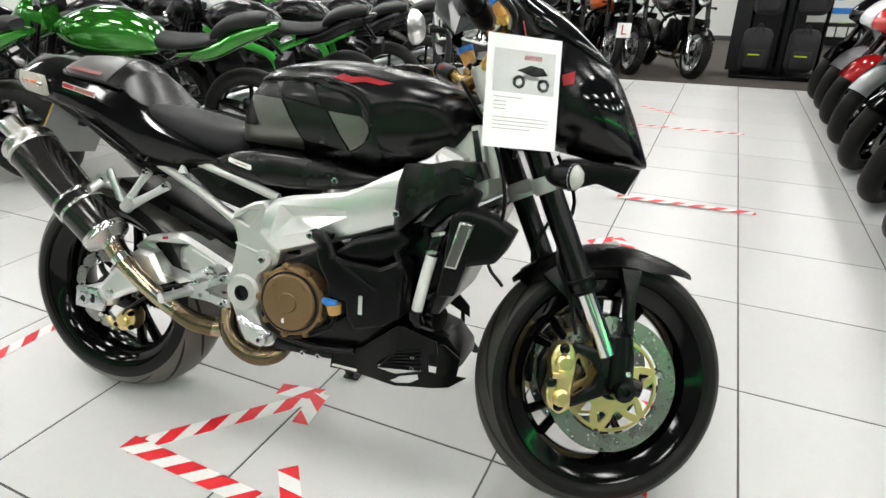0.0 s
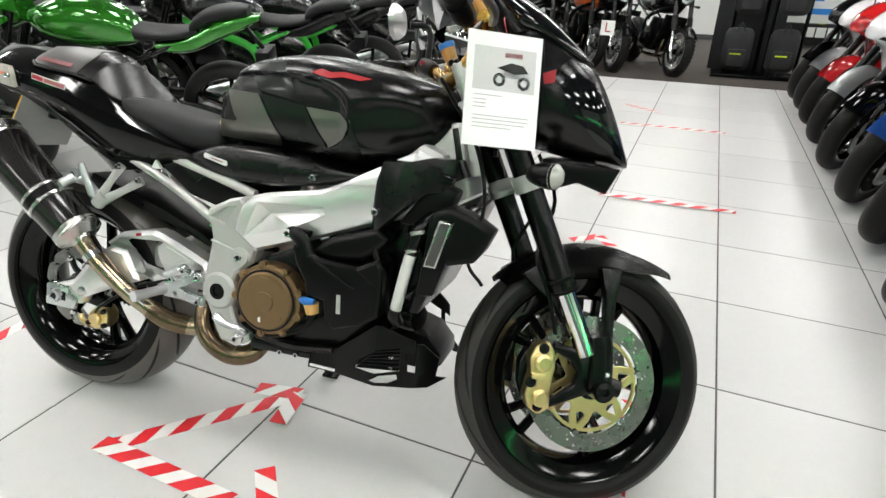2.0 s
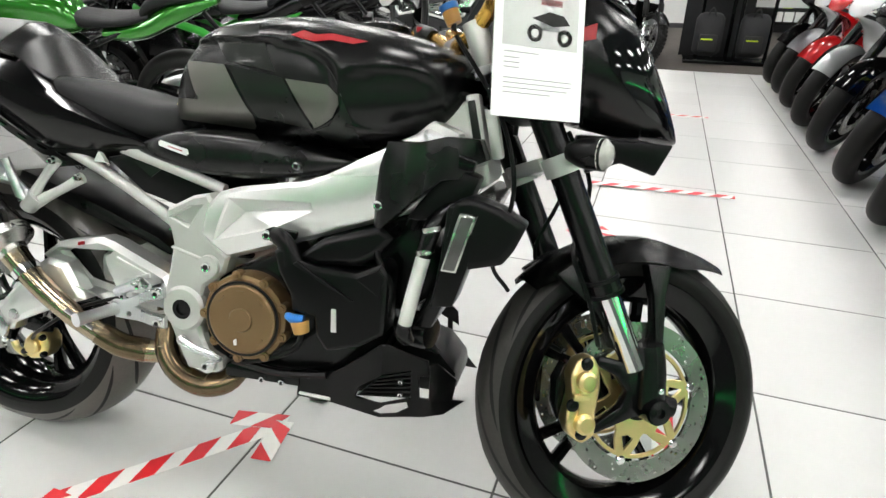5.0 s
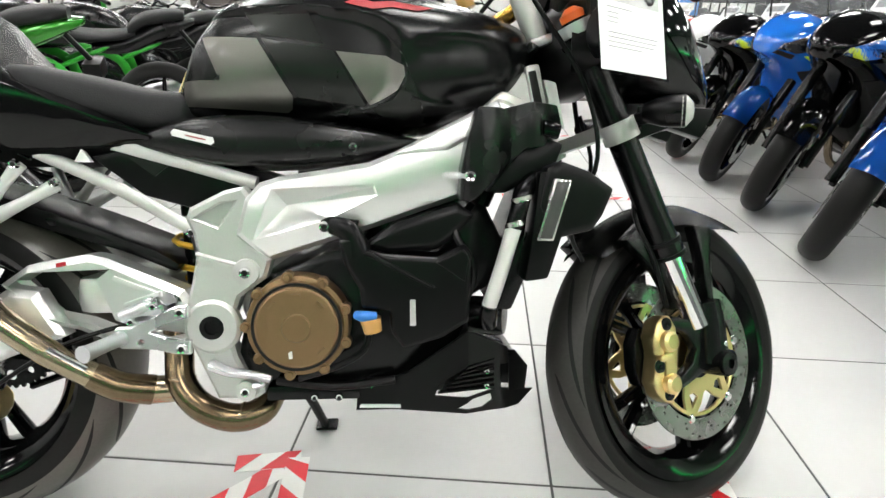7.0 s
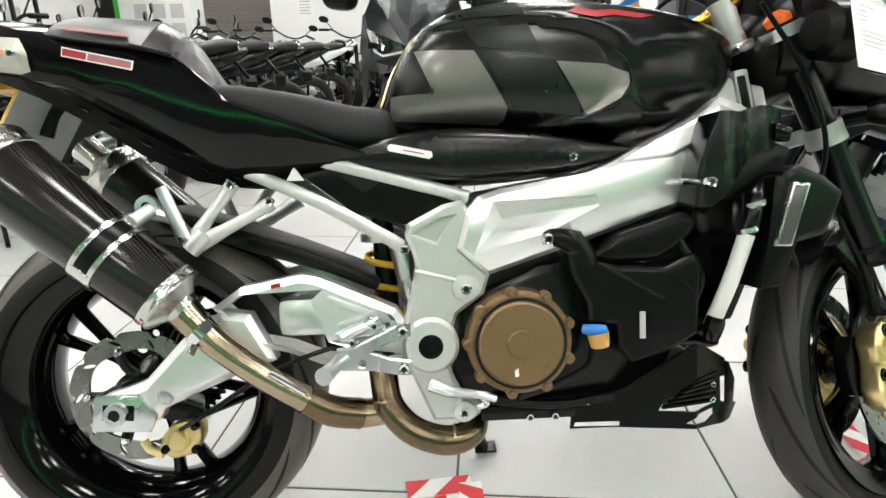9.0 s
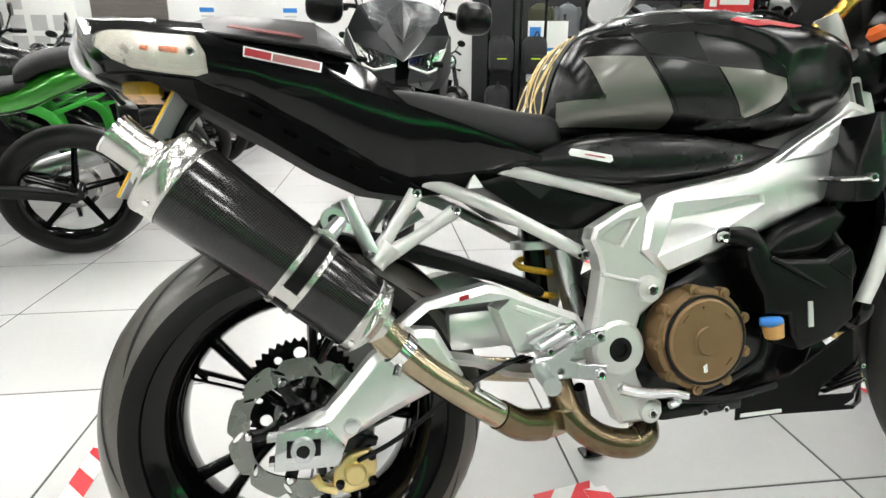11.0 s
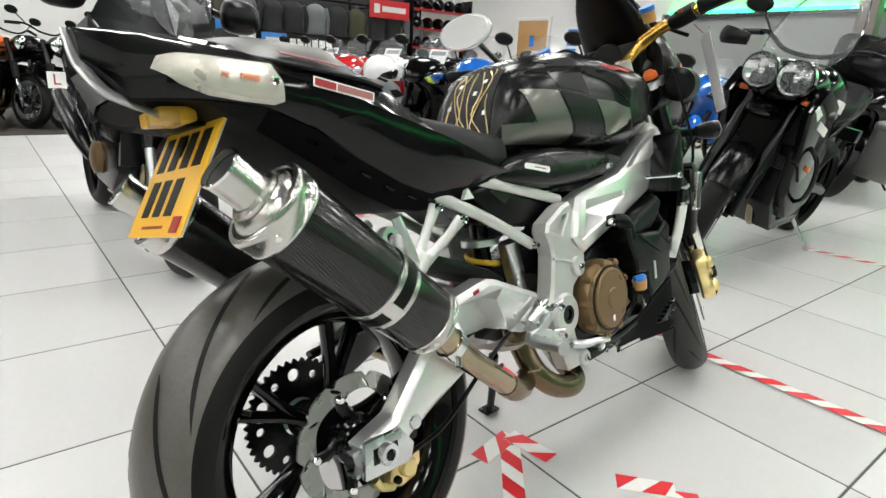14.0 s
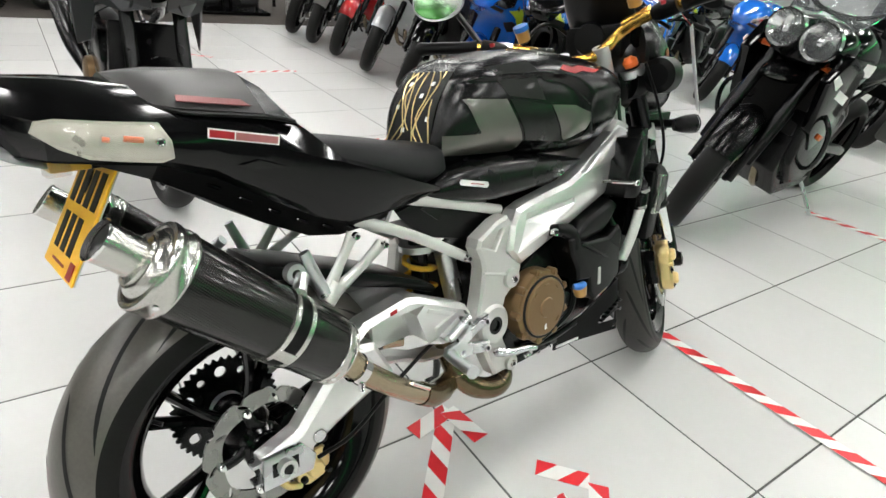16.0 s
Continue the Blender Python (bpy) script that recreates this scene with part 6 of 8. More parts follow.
for y in (-1, 1):
    I = Matrix.Translation((1.245, y * 0.13, 0.752))
    part("indicator_stem", tube([(1.24, y * 0.08, 0.75), (1.245, y * 0.17, 0.752)], 0.012, 10, 1), M["plastic"], BIKE)
    ind = part("front_indicator", moved(tube([(-0.03, y * 0.05, 0), (-0.01, y * 0.07, 0.0), (0.02, y * 0.085, 0.0)], [0.016, 0.024, 0.026], 18, 3), I), M["plastic"], BIKE, "round front indicator")
    part("indicator_lens", moved(lathe([(0, 0.016), (0.014, 0.013), (0.024, 0.004), (0.026, -0.004), (0, -0.004)], 24), I @ Matrix.Translation((0.018, y * 0.084, 0)) @ Vector((0, 1, 0)).rotation_difference(Vector((0.92, y * 0.4, 0))).to_matrix().to_4x4()), M["palelens"], ind, "clear ribbed lens")

# sales card hanging from the bar
card = thing("sales_card", "white laminated sales card with a grey photo hanging from the handlebar", "card")
cr, cu_ = Vector((0.12, 0.085, -0.02)).normalized(), Vector((-0.03, 0.065, 0.19))
cn = cr.cross(cu_).normalized()
cu_ = cn.cross(cr)
card.matrix_basis = Matrix.Translation((0.033, -0.028, 0.935)) @ Matrix((cr, -cn, cu_)).transposed().to_4x4() @ Matrix.Diagonal((0.68, 0.68, 0.68, 1))
part("sheet", box(-0.105, 0.105, -0.0006, 0.0006, -0.15, 0.15), M["paper"], card)
part("sleeve", box(-0.112, 0.112, -0.0022, -0.0014, -0.157, 0.157), clear("clear_sleeve", (1, 1, 1), 0.05, 1.0, 1.04), card, "clear plastic sleeve").visible_shadow = False
part("photo", box(-0.085, 0.09, -0.0011, -0.0006, -0.002, 0.112), M["palegrey"], card, "grey photo area")
part("photo_bike", box(0.0, 0.045, -0.0014, -0.0009, 0.035, 0.06, 0.0001), M["ink"], card)
for x, z in ((-0.012, 0.028), (0.058, 0.024)):
    part("photo_wheel", moved(lathe([(0.009, -0.0014), (0.018, -0.0014), (0.018, -0.001), (0.009, -0.001)], 18, True), Matrix.Translation((x, 0, z))), M["black"], card)
part("photo_tank", slab([(-0.02, 0.058), (0.02, 0.075), (0.055, 0.07), (0.07, 0.052), (0.03, 0.045)], -0.0015, -0.001, 0), M["black"], card)
part("photo_sign", box(0.0, 0.05, -0.0014, -0.001, 0.088, 0.1), pbr("faded_red_photo", (0.3, 0.12, 0.12), 0.6), card)
part("text_bar", merge(*[box(-0.08, x1, -0.0012, -0.0006, z, z + 0.0016) for x1, z in ((0.0, -0.016), (-0.045, -0.028), (-0.045, -0.038), (-0.045, -0.048), (0.08, -0.07), (0.08, -0.08), (0.07, -0.09), (0.03, -0.1))]), M["ink"], card, "lines of small print")
part("string", tube([(0.0, 0, 0.15), (0.0, 0.03, 0.2)], 0.0015, 6, 1), M["red"], card)


# cables and small hardware
part("brake_hose", tube([(1.02, -0.2, 0.92), (1.1, -0.2, 0.8), (1.13, -0.2, 0.68), (1.1, -0.17, 0.56), (1.13, -0.14, 0.5)], 0.004, 8, 6), M["plastic"], BIKE, "black brake hose")
part("wiring_loom", tube([(0.93, -0.16, 0.6), (0.9, -0.19, 0.56), (0.93, -0.2, 0.5), (0.92, -0.18, 0.44)], 0.007, 8, 5), M["plastic"], BIKE)
part("fuel_line", tube([(0.47, -0.1, 0.64), (0.5, -0.12, 0.56), (0.52, -0.12, 0.48)], 0.006, 8, 4), M["plastic"], BIKE)
part("brake_line", tube([(0.49, -0.15, 0.36), (0.4, -0.13, 0.4), (0.26, -0.155, 0.37), (0.14, -0.155, 0.3), (0.08, -0.12, 0.26)], 0.004, 8, 5), M["plastic"], BIKE)
for x, y, z, k in ((0.76, -0.158, 0.288, 0.6), (0.955, -0.196, 0.322, 0.6), (0.955, -0.196, 0.297, 0.6)):
    bolt(x, y, z, k)


# ---- the other motorcycles of the showroom ----
M.update(
    green=pbr("metallic_green_paint", (0.025, 0.2, 0.013), 0.15, 0.5, 0.2, 6, 300, 0.0, coat=1.0),
    lime=pbr("lime_green_frame", (0.03, 0.36, 0.03), 0.3, 0.0, 0.1),
    bluepaint=pbr("blue_paint", (0.01, 0.13, 0.55), 0.12, 0.0, 0.1, 6, 300, 0.0, coat=1.0),
    whitepaint=pbr("white_paint", (0.72, 0.73, 0.74), 0.12, 0.0, 0.04, 6, 300, 0.0, coat=1.0),
    redpaint=pbr("red_paint", (0.5, 0.012, 0.015), 0.12, 0.0, 0.1, 6, 300, 0.0, coat=1.0),
    greypaint=pbr("dark_grey_paint", (0.03, 0.031, 0.033), 0.35, 0.4, 0.15, 6, 300, 0.0, coat=0.15),
    lemon=pbr("acid_yellow", (0.55, 0.75, 0.02), 0.35, 0.0, 0.1),
    cloth=pbr("black_cloth", (0.02, 0.02, 0.022), 0.85, 0.0, 0.4, 9, 200, 0.4),
    olive=pbr("olive_cloth", (0.06, 0.06, 0.035), 0.9, 0.0, 0.3, 9, 200, 0.4),
    greycloth=pbr("grey_cloth", (0.16, 0.17, 0.18), 0.9, 0.0, 0.3, 9, 200, 0.4),
    lampglass=sheer("lamp_glass", (0.8, 0.82, 0.85), 0.1),
    bluesign=pbr("blue_sign", (0.02, 0.2, 0.6), 0.4, 0.0, 0.1),
    redsign=pbr("red_sign", (0.65, 0.02, 0.03), 0.4, 0.0, 0.1),
    shutter=pbr("grey_brown_shutter", (0.16, 0.14, 0.13), 0.5, 0.3, 0.1, 3, 60, 0.05),
    pannier=pbr("brushed_pannier", (0.22, 0.22, 0.21), 0.42, 1.0, 0.1, 5, 80, 0.03),
    wire=pbr("white_wire", (0.7, 0.7, 0.7), 0.4, 0.3, 0.05),
)


def lamp_pair(y, z, x, parent, base, size=0.05):
    """Headlamp bowls with reflectors behind glass."""
    for s in (-1, 1):
        m = base @ Matrix.Translation((x, s * y, z)) @ Matrix.Rotation(radians(-90), 4, "Z")
        h = part("headlamp", moved(lathe([(size * 1.08, 0.006), (size * 1.08, -0.03), (size * 0.8, -0.05), (0, -0.055), (0, -0.04), (size * 0.45, -0.036), (size * 0.85, -0.012), (size, 0.006)], 28), m), M["bowl"], parent, "bright headlamp reflector")
        part("lamp_lens", moved(lathe([(0, 0.02), (size * 0.7, 0.015), (size, 0.004)], 24), m), M["lampglass"], h)
        part("bulb", moved(lathe([(0, -0.005), (size * 0.2, -0.01), (size * 0.2, -0.04)], 12), m), M["chrome"], h)


def showbike(label, style, paint, accent=None, lean=9, group="", knob=False, steer=0):
    """A parked motorcycle, rear axle above its origin, facing +x. style: sport, naked, adventure, tourer, scrambler."""
    accent = accent or M["plastic"]
    root = thing("motorcycle", label, "motorcycle", group)
    base = Matrix.Rotation(radians(-lean), 4, "X")
    wb = 1.42
    tall = {"adventure": 0.07, "tourer": 0.06, "scrambler": 0.02}.get(style, 0.0)
    fr = 0.33 if style == "adventure" else 0.3

    turn = rot_axis((wb, 0, fr), (-math.sin(radians(24)), 0, math.cos(radians(24))), steer)

    def add(name, bm, mat, parent=root, lab="", sharp=45):
        return part(name, moved(bm, base), mat, parent, lab, sharp)

    for nm, x, r, h in (("rear_wheel", 0, 0.31, 0.088), ("front_wheel", wb, fr, 0.058)):
        m = (turn if x else Matrix.Identity(4)) @ Matrix.Translation((x, 0, r))
        bead = r - 0.085
        w = add(nm, moved(lathe([(bead + 0.006, -0.05), (bead - 0.014, -0.03), (bead - 0.02, 0), (bead - 0.014, 0.03), (bead + 0.006, 0.05), (bead - 0.01, 0.045), (bead - 0.028, 0), (bead - 0.01, -0.045)], 40, True), m), M["gloss"] if style != "scrambler" else M["alu"])
        add("tyre", moved(lathe(tyre_profile(r, h, bead), 48), m), M["rubber"], w, "", 60)
        if knob:
            cleats = [moved(box(-0.012, 0.012, y - 0.012, y + 0.012, r - 0.008 - abs(y) * 0.25, r + 0.006 - abs(y) * 0.25, 0.003, 1), m @ Matrix.Rotation(k * math.pi / 20 + (0.08 if y else 0), 4, "Y")) for k in range(40) for y in (-0.036, 0.0, 0.036)]
            add("tread_block", merge(*cleats), M["rubber"], w)
        if style == "scrambler":
            add("spoke", merge(*[tube([(0.03 * math.cos(a), s * 0.03, 0.03 * math.sin(a) + r), ((bead - 0.02) * math.cos(a + 0.2 * s), 0, (bead - 0.02) * math.sin(a + 0.2 * s) + r)], 0.002, 4, 1) if x == 0 else tube([(x + 0.03 * math.cos(a), s * 0.03, 0.03 * math.sin(a) + r), (x + (bead - 0.02) * math.cos(a + 0.2 * s), 0, (bead - 0.02) * math.sin(a + 0.2 * s) + r)], 0.002, 4, 1) for k in range(14) for s in (-1, 1) for a in [k * math.pi / 7]]), M["alu"], w)
        else:
            for k in range(5):
                a = k * 2 * math.pi / 5 + 0.3
                add("spoke", moved(tube([(0.03 * math.cos(a), 0, 0.03 * math.sin(a)), ((bead - 0.02) * math.cos(a + 0.12), 0, (bead - 0.02) * math.sin(a + 0.12))], [0.018, 0.013], 8, 1, flat=1.4), m), M["gloss"], w)
        add("hub", moved(lathe([(0, -0.07), (0.03, -0.07), (0.045, -0.02), (0.045, 0.02), (0.03, 0.07), (0, 0.07)], 20), m), M["blackmetal"], w)
        for s in ((-1, 1) if x else (-1,)):
            add("brake_disc", moved(lathe([(0.09, s * 0.064), (0.15 if x else 0.11, s * 0.064), (0.15 if x else 0.11, s * 0.069), (0.09, s * 0.069)], 40, True), m), M["disc"], w)
    top = {"sport": 0.82, "naked": 0.92, "adventure": 1.0, "tourer": 0.98, "scrambler": 0.95}[style]
    for s in (-1, 1):
        add("fork_leg", moved(tube([(wb - 0.02, s * 0.1, fr), (wb - 0.1, s * 0.1, fr + 0.25)], 0.021, 12, 1), turn), M["chrome"] if style in ("naked", "scrambler") else M["blackmetal"] if style in ("sport", "adventure") else M["alu"])
        add("fork_tube", moved(tube([(wb - 0.09, s * 0.1, fr + 0.22), (wb - 0.28, s * 0.1, top)], 0.028, 12, 1), turn), M["blackmetal"])
        add("swinging_arm", tube([(0, s * 0.11, 0.31), (0.2, s * 0.11, 0.36), (0.48, s * 0.1, 0.4)], [0.025, 0.032, 0.03], 10, 3, flat=0.6), M["alu"] if style == "sport" else M["blackmetal"])
        add("caliper", moved(slab([(wb - 0.14, fr - 0.03), (wb - 0.09, fr - 0.04), (wb - 0.08, fr + 0.06), (wb - 0.13, fr + 0.07)], s * 0.1, s * 0.07, 0.006), turn), M["blackmetal"])
        add("frame_spar", tube([(0.5, s * 0.12, 0.42), (0.56, s * 0.14, 0.62), (0.8, s * 0.13, 0.72), (1.06, s * 0.06, 0.8)], [0.03, 0.03, 0.028, 0.025], 10, 4, flat=0.6), accent if accent is M["lime"] else M["blackmetal"])
        add("subframe", tube([(0.55, s * 0.1, 0.62), (0.3, s * 0.1, 0.72), (0.02, s * 0.09, 0.82)], 0.014, 8, 3), accent if accent is M["lime"] else M["blackmetal"])
        add("indicator", tube([(1.2, s * 0.12, 0.82 + tall), (1.2, s * 0.2, 0.82 + tall)], [0.008, 0.018], 8, 1), M["orange"] if style == "adventure" else M["plastic"])
    mg = bmesh.new()
    rws = [[mg.verts.new((wb + (fr + 0.02 - 0.035 * abs(b) ** 2) * math.cos(math.radians(a)), 0.07 * b, fr + (fr + 0.02 - 0.035 * abs(b) ** 2) * math.sin(math.radians(a)))) for b in (-1, -0.6, -0.2, 0.2, 0.6, 1)] for a in range(35, 156, 12)]
    for a, b in zip(rws, rws[1:]):
        for j in range(5):
            mg.faces.new((a[j], a[j + 1], b[j + 1], b[j]))
    bmesh.ops.solidify(mg, geom=mg.faces[:], thickness=0.004)
    add("mudguard", moved(mg, turn), paint if style in ("sport",) else M["paint"])
    add("engine", merge(slab([(0.5, 0.26), (0.52, 0.45), (0.68, 0.54), (0.85, 0.62), (0.98, 0.58), (0.98, 0.36), (0.85, 0.25)], -0.15, 0.15, 0.02), slab([(0.72, 0.5), (0.8, 0.66), (0.96, 0.64), (1.0, 0.5)], -0.17, 0.17, 0.015)), M["blackmetal"], root, "dark engine cases")
    for s in (-1, 1):
        add("engine_cover", moved(lathe([(0, -0.02), (0.05, -0.018), (0.075, -0.008), (0.08, 0.02), (0, 0.02)], 24), Matrix.Translation((0.62, s * 0.17, 0.38)) @ Matrix.Rotation(0 if s < 0 else math.pi, 4, "Z")), M["bronze"] if style == "tourer" else M["alu"] if style == "naked" else M["blackmetal"])
    add("radiator", slab([(1.0, 0.4), (1.04, 0.4), (1.13, 0.7), (1.09, 0.7)], -0.15, 0.15, 0.006), M["blackmetal"])
    add("header_pipe", merge(tube([(0.98, 0.05, 0.5), (1.03, 0.05, 0.36), (0.9, 0.05, 0.2), (0.5, -0.04, 0.2)], 0.02, 10, 4), tube([(0.98, -0.05, 0.5), (1.03, -0.05, 0.36), (0.9, -0.05, 0.2), (0.5, -0.08, 0.2)], 0.02, 10, 4)), M["steel"])
    up_ = style in ("scrambler", "adventure", "tourer")
    can = add("silencer", tube([(0.45, -0.15, 0.25 + 0.1 * up_), (0.25, -0.18, 0.32 + 0.15 * up_), (-0.12, -0.2, 0.42 + 0.2 * up_)], [0.03, 0.055, 0.05], 16, 4), M["alu"] if style in ("adventure", "sport", "naked") else M["blackmetal"])
    add("outlet", tube([(-0.12, -0.2, 0.42 + 0.2 * up_), (-0.15, -0.202, 0.43 + 0.2 * up_)], 0.028, 12, 1), M["chrome"], can)
    tk = Body([(0.45, 0.74, 0.8 + tall, 0.09), (0.52, 0.72, 0.9 + tall, 0.13), (0.66, 0.71, 0.97 + tall, 0.16), (0.82, 0.72, 0.99 + tall, 0.17), (0.95, 0.76, 0.96 + tall, 0.16), (1.05, 0.82, 0.92 + tall, 0.1)], 2.5)
    tank_ = add("tank", tk.mesh(28), paint, root, "", 60)
    if style == "adventure":
        add("tank_lettering", decal(tk, [(0.6, 0.83), (0.85, 0.86), (0.84, 0.92), (0.59, 0.89)], 1), M["white"], tank_, "pale name shape")
    if style == "naked":
        add("pillion_seat", Body([(-0.2, 0.9, 0.945, 0.06), (-0.12, 0.88, 0.955, 0.1), (0.02, 0.86, 0.935, 0.115), (0.1, 0.82, 0.9, 0.11), (0.14, 0.8, 0.86, 0.1)], 3.0).mesh(24), M["seat"], root, "", 60)
        add("seat", Body([(0.1, 0.79, 0.835, 0.1), (0.2, 0.77, 0.82, 0.13), (0.32, 0.76, 0.815, 0.14), (0.44, 0.75, 0.83, 0.12), (0.5, 0.76, 0.85, 0.09)], 2.8).mesh(24), M["seat"], root, "", 60)
        add("tail", Body([(-0.26, 0.87, 0.9, 0.04), (-0.16, 0.82, 0.9, 0.095), (-0.02, 0.76, 0.875, 0.125), (0.12, 0.7, 0.81, 0.13), (0.25, 0.68, 0.77, 0.115), (0.36, 0.7, 0.75, 0.1)], 3.2).mesh(24), paint, root, "", 60)
    else:
        add("seat", Body([(-0.06, 0.86 + tall * 0.5, 0.9 + tall, 0.09), (0.1, 0.83, 0.91 + tall, 0.12), (0.2, 0.8, 0.87 + tall, 0.13), (0.3, 0.77, 0.84 + tall, 0.14), (0.44, 0.75, 0.83 + tall, 0.12), (0.5, 0.76, 0.82 + tall, 0.09)], 2.8).mesh(24), M["seat"], root, "", 60)
        add("tail", Body([(-0.22, 0.86 + tall, 0.9 + tall, 0.05), (-0.1, 0.82, 0.9 + tall, 0.1), (0.08, 0.76, 0.85 + tall, 0.12), (0.25, 0.72, 0.79 + tall, 0.11), (0.4, 0.72, 0.76, 0.1)], 2.8).mesh(24), paint if style == "sport" else M["paint"], root, "", 60)
    add("tail_light", box(-0.235, -0.205, -0.045, 0.045, 0.865 + tall, 0.895 + tall, 0.006), M["redpaint"])
    add("plate_holder", merge(tube([(-0.15, 0, 0.84), (-0.25, 0, 0.7)], 0.015, 8, 1), box(-0.3, -0.22, -0.1, 0.1, 0.62, 0.7, 0.004)), M["plastic"])
    add("side_stand", tube([(0.55, 0.1, 0.27), (0.52, 0.2, 0.16), (0.5, 0.29, 0.06)], 0.011, 8, 2), M["alu"] if style == "adventure" else M["blackmetal"])
    if style == "sport":
        fa = Body([(0.66, 0.3, 0.42, 0.15), (0.8, 0.26, 0.6, 0.2), (0.95, 0.3, 0.78, 0.215), (1.08, 0.42, 0.92, 0.215), (1.18, 0.6, 1.0, 0.2), (1.28, 0.7, 0.98, 0.175), (1.38, 0.76, 0.92, 0.12), (1.45, 0.79, 0.87, 0.05)], 2.6)
        f = add("fairing", fa.mesh(36), paint, root, "glossy race fairing", 60)
        for s in (-1, 1):
            add("fairing_flash", decal(fa, [(0.85, 0.4), (1.0, 0.5), (1.2, 0.75), (1.3, 0.8), (1.15, 0.82), (0.95, 0.62)], s), accent, f)
            add("headlamp", decal(fa, [(1.27, 0.83), (1.34, 0.81), (1.42, 0.825), (1.405, 0.855), (1.3, 0.91), (1.25, 0.9)], s, 0.004), M["bowl"], f, "bright clear headlamp")
            add("air_intake", decal(fa, [(1.34, 0.775), (1.43, 0.8), (1.42, 0.82), (1.34, 0.8)], s, 0.004), M["black"], f)
            add("lower_panel", decal(fa, [(0.72, 0.34), (0.83, 0.3), (0.95, 0.36), (1.08, 0.52), (1.14, 0.66), (1.02, 0.6), (0.88, 0.46)], s, 0.003), M["plastic"], f, "black lower panel")
            add("winglet", decal(fa, [(1.12, 0.68), (1.22, 0.73), (1.26, 0.71), (1.18, 0.64)], s, 0.004), M["black"], f)
        add("screen", Body([(0.98, 1.16, 1.175, 0.09), (1.06, 1.06, 1.14, 0.13), (1.15, 0.99, 1.08, 0.15), (1.24, 0.95, 1.0, 0.14), (1.28, 0.94, 0.96, 0.1)], 2.3).mesh(28), M["glass"], root, "clear racing screen", 60)
    elif style == "naked":
        hd = add("headlight_shroud", Body([(1.1, 0.84, 1.0, 0.09), (1.2, 0.8, 1.04, 0.12), (1.28, 0.8, 0.98, 0.1), (1.34, 0.84, 0.92, 0.06)], 2.3).mesh(24), paint, root, "", 60)
        lamp_pair(0.045, 0.88, 1.335, hd, base, 0.035)
    elif style == "scrambler":
        hd = add("headlight", moved(lathe([(0, -0.12), (0.06, -0.1), (0.085, -0.02), (0.09, 0.0), (0.085, 0.006), (0, 0.02)], 32), Matrix.Translation((1.24, 0, 0.92)) @ Matrix.Rotation(radians(-90), 4, "Z")), M["blackmetal"], root)
        add("headlight_glass", moved(lathe([(0, 0.03), (0.05, 0.024), (0.08, 0.008), (0, 0.008)], 32), Matrix.Translation((1.24, 0, 0.92)) @ Matrix.Rotation(radians(-90), 4, "Z")), M["chrome"], hd)
        for s in (-1, 1):
            add("fork_gaiter", tube([(wb - 0.1, s * 0.1, fr + 0.24), (wb - 0.16, s * 0.1, fr + 0.4)], 0.034, 12, 1), M["rubber"])
    else:
        adv = style == "adventure"
        d = -0.12 if adv else 0.0
        nb_ = Body([(1.02 + d, 0.86, 1.02, 0.13), (1.15 + d, 0.84, 1.06, 0.165), (1.25 + d, 0.84, 1.05, 0.165), (1.34 + d, 0.86, 1.02, 0.15), (1.39 + d, 0.88, 1.0, 0.12)] if adv else
                   [(0.95, 0.76, 1.08, 0.19), (1.08, 0.76, 1.1, 0.19), (1.16, 0.78, 1.02, 0.15), (1.25, 0.8, 0.95, 0.07)], 2.3)
        hd = add("nose", nb_.mesh(32), paint if adv else M["plastic"], root, "", 60)
        if not adv:
            crest = [(0, 1.15, 1.17), (0.1, 1.15, 1.15), (0.2, 1.12, 1.08), (0.245, 1.02, 1.05), (0.215, 0.955, 1.14), (0.03, 0.9, 1.35), (0, 0.88, 1.38)]
            keel = [(0, 1.15, 1.17), (0.075, 1.08, 1.24), (0.05, 1.01, 1.3), (0, 0.965, 1.345)]
            lampf = [(0.213, 0.95, 1.143), (0.032, 0.895, 1.345), (0.028, 0.862, 1.345), (0.12, 0.838, 1.28), (0.168, 0.855, 1.2)]
            cheek = [(0.248, 1.015, 1.05), (0.218, 0.95, 1.14), (0.17, 0.85, 1.205), (0.12, 0.832, 1.285), (0.03, 0.855, 1.35), (0.025, 0.785, 1.33), (0.12, 0.76, 1.28), (0.2, 0.775, 1.17), (0.258, 0.85, 1.06)]
            flankp = [(0.258, 0.85, 1.06), (0.2, 0.775, 1.17), (0.215, 0.62, 1.12), (0.25, 0.58, 1.0), (0.25, 0.72, 0.86), (0.265, 0.98, 0.88), (0.25, 1.02, 1.05)]
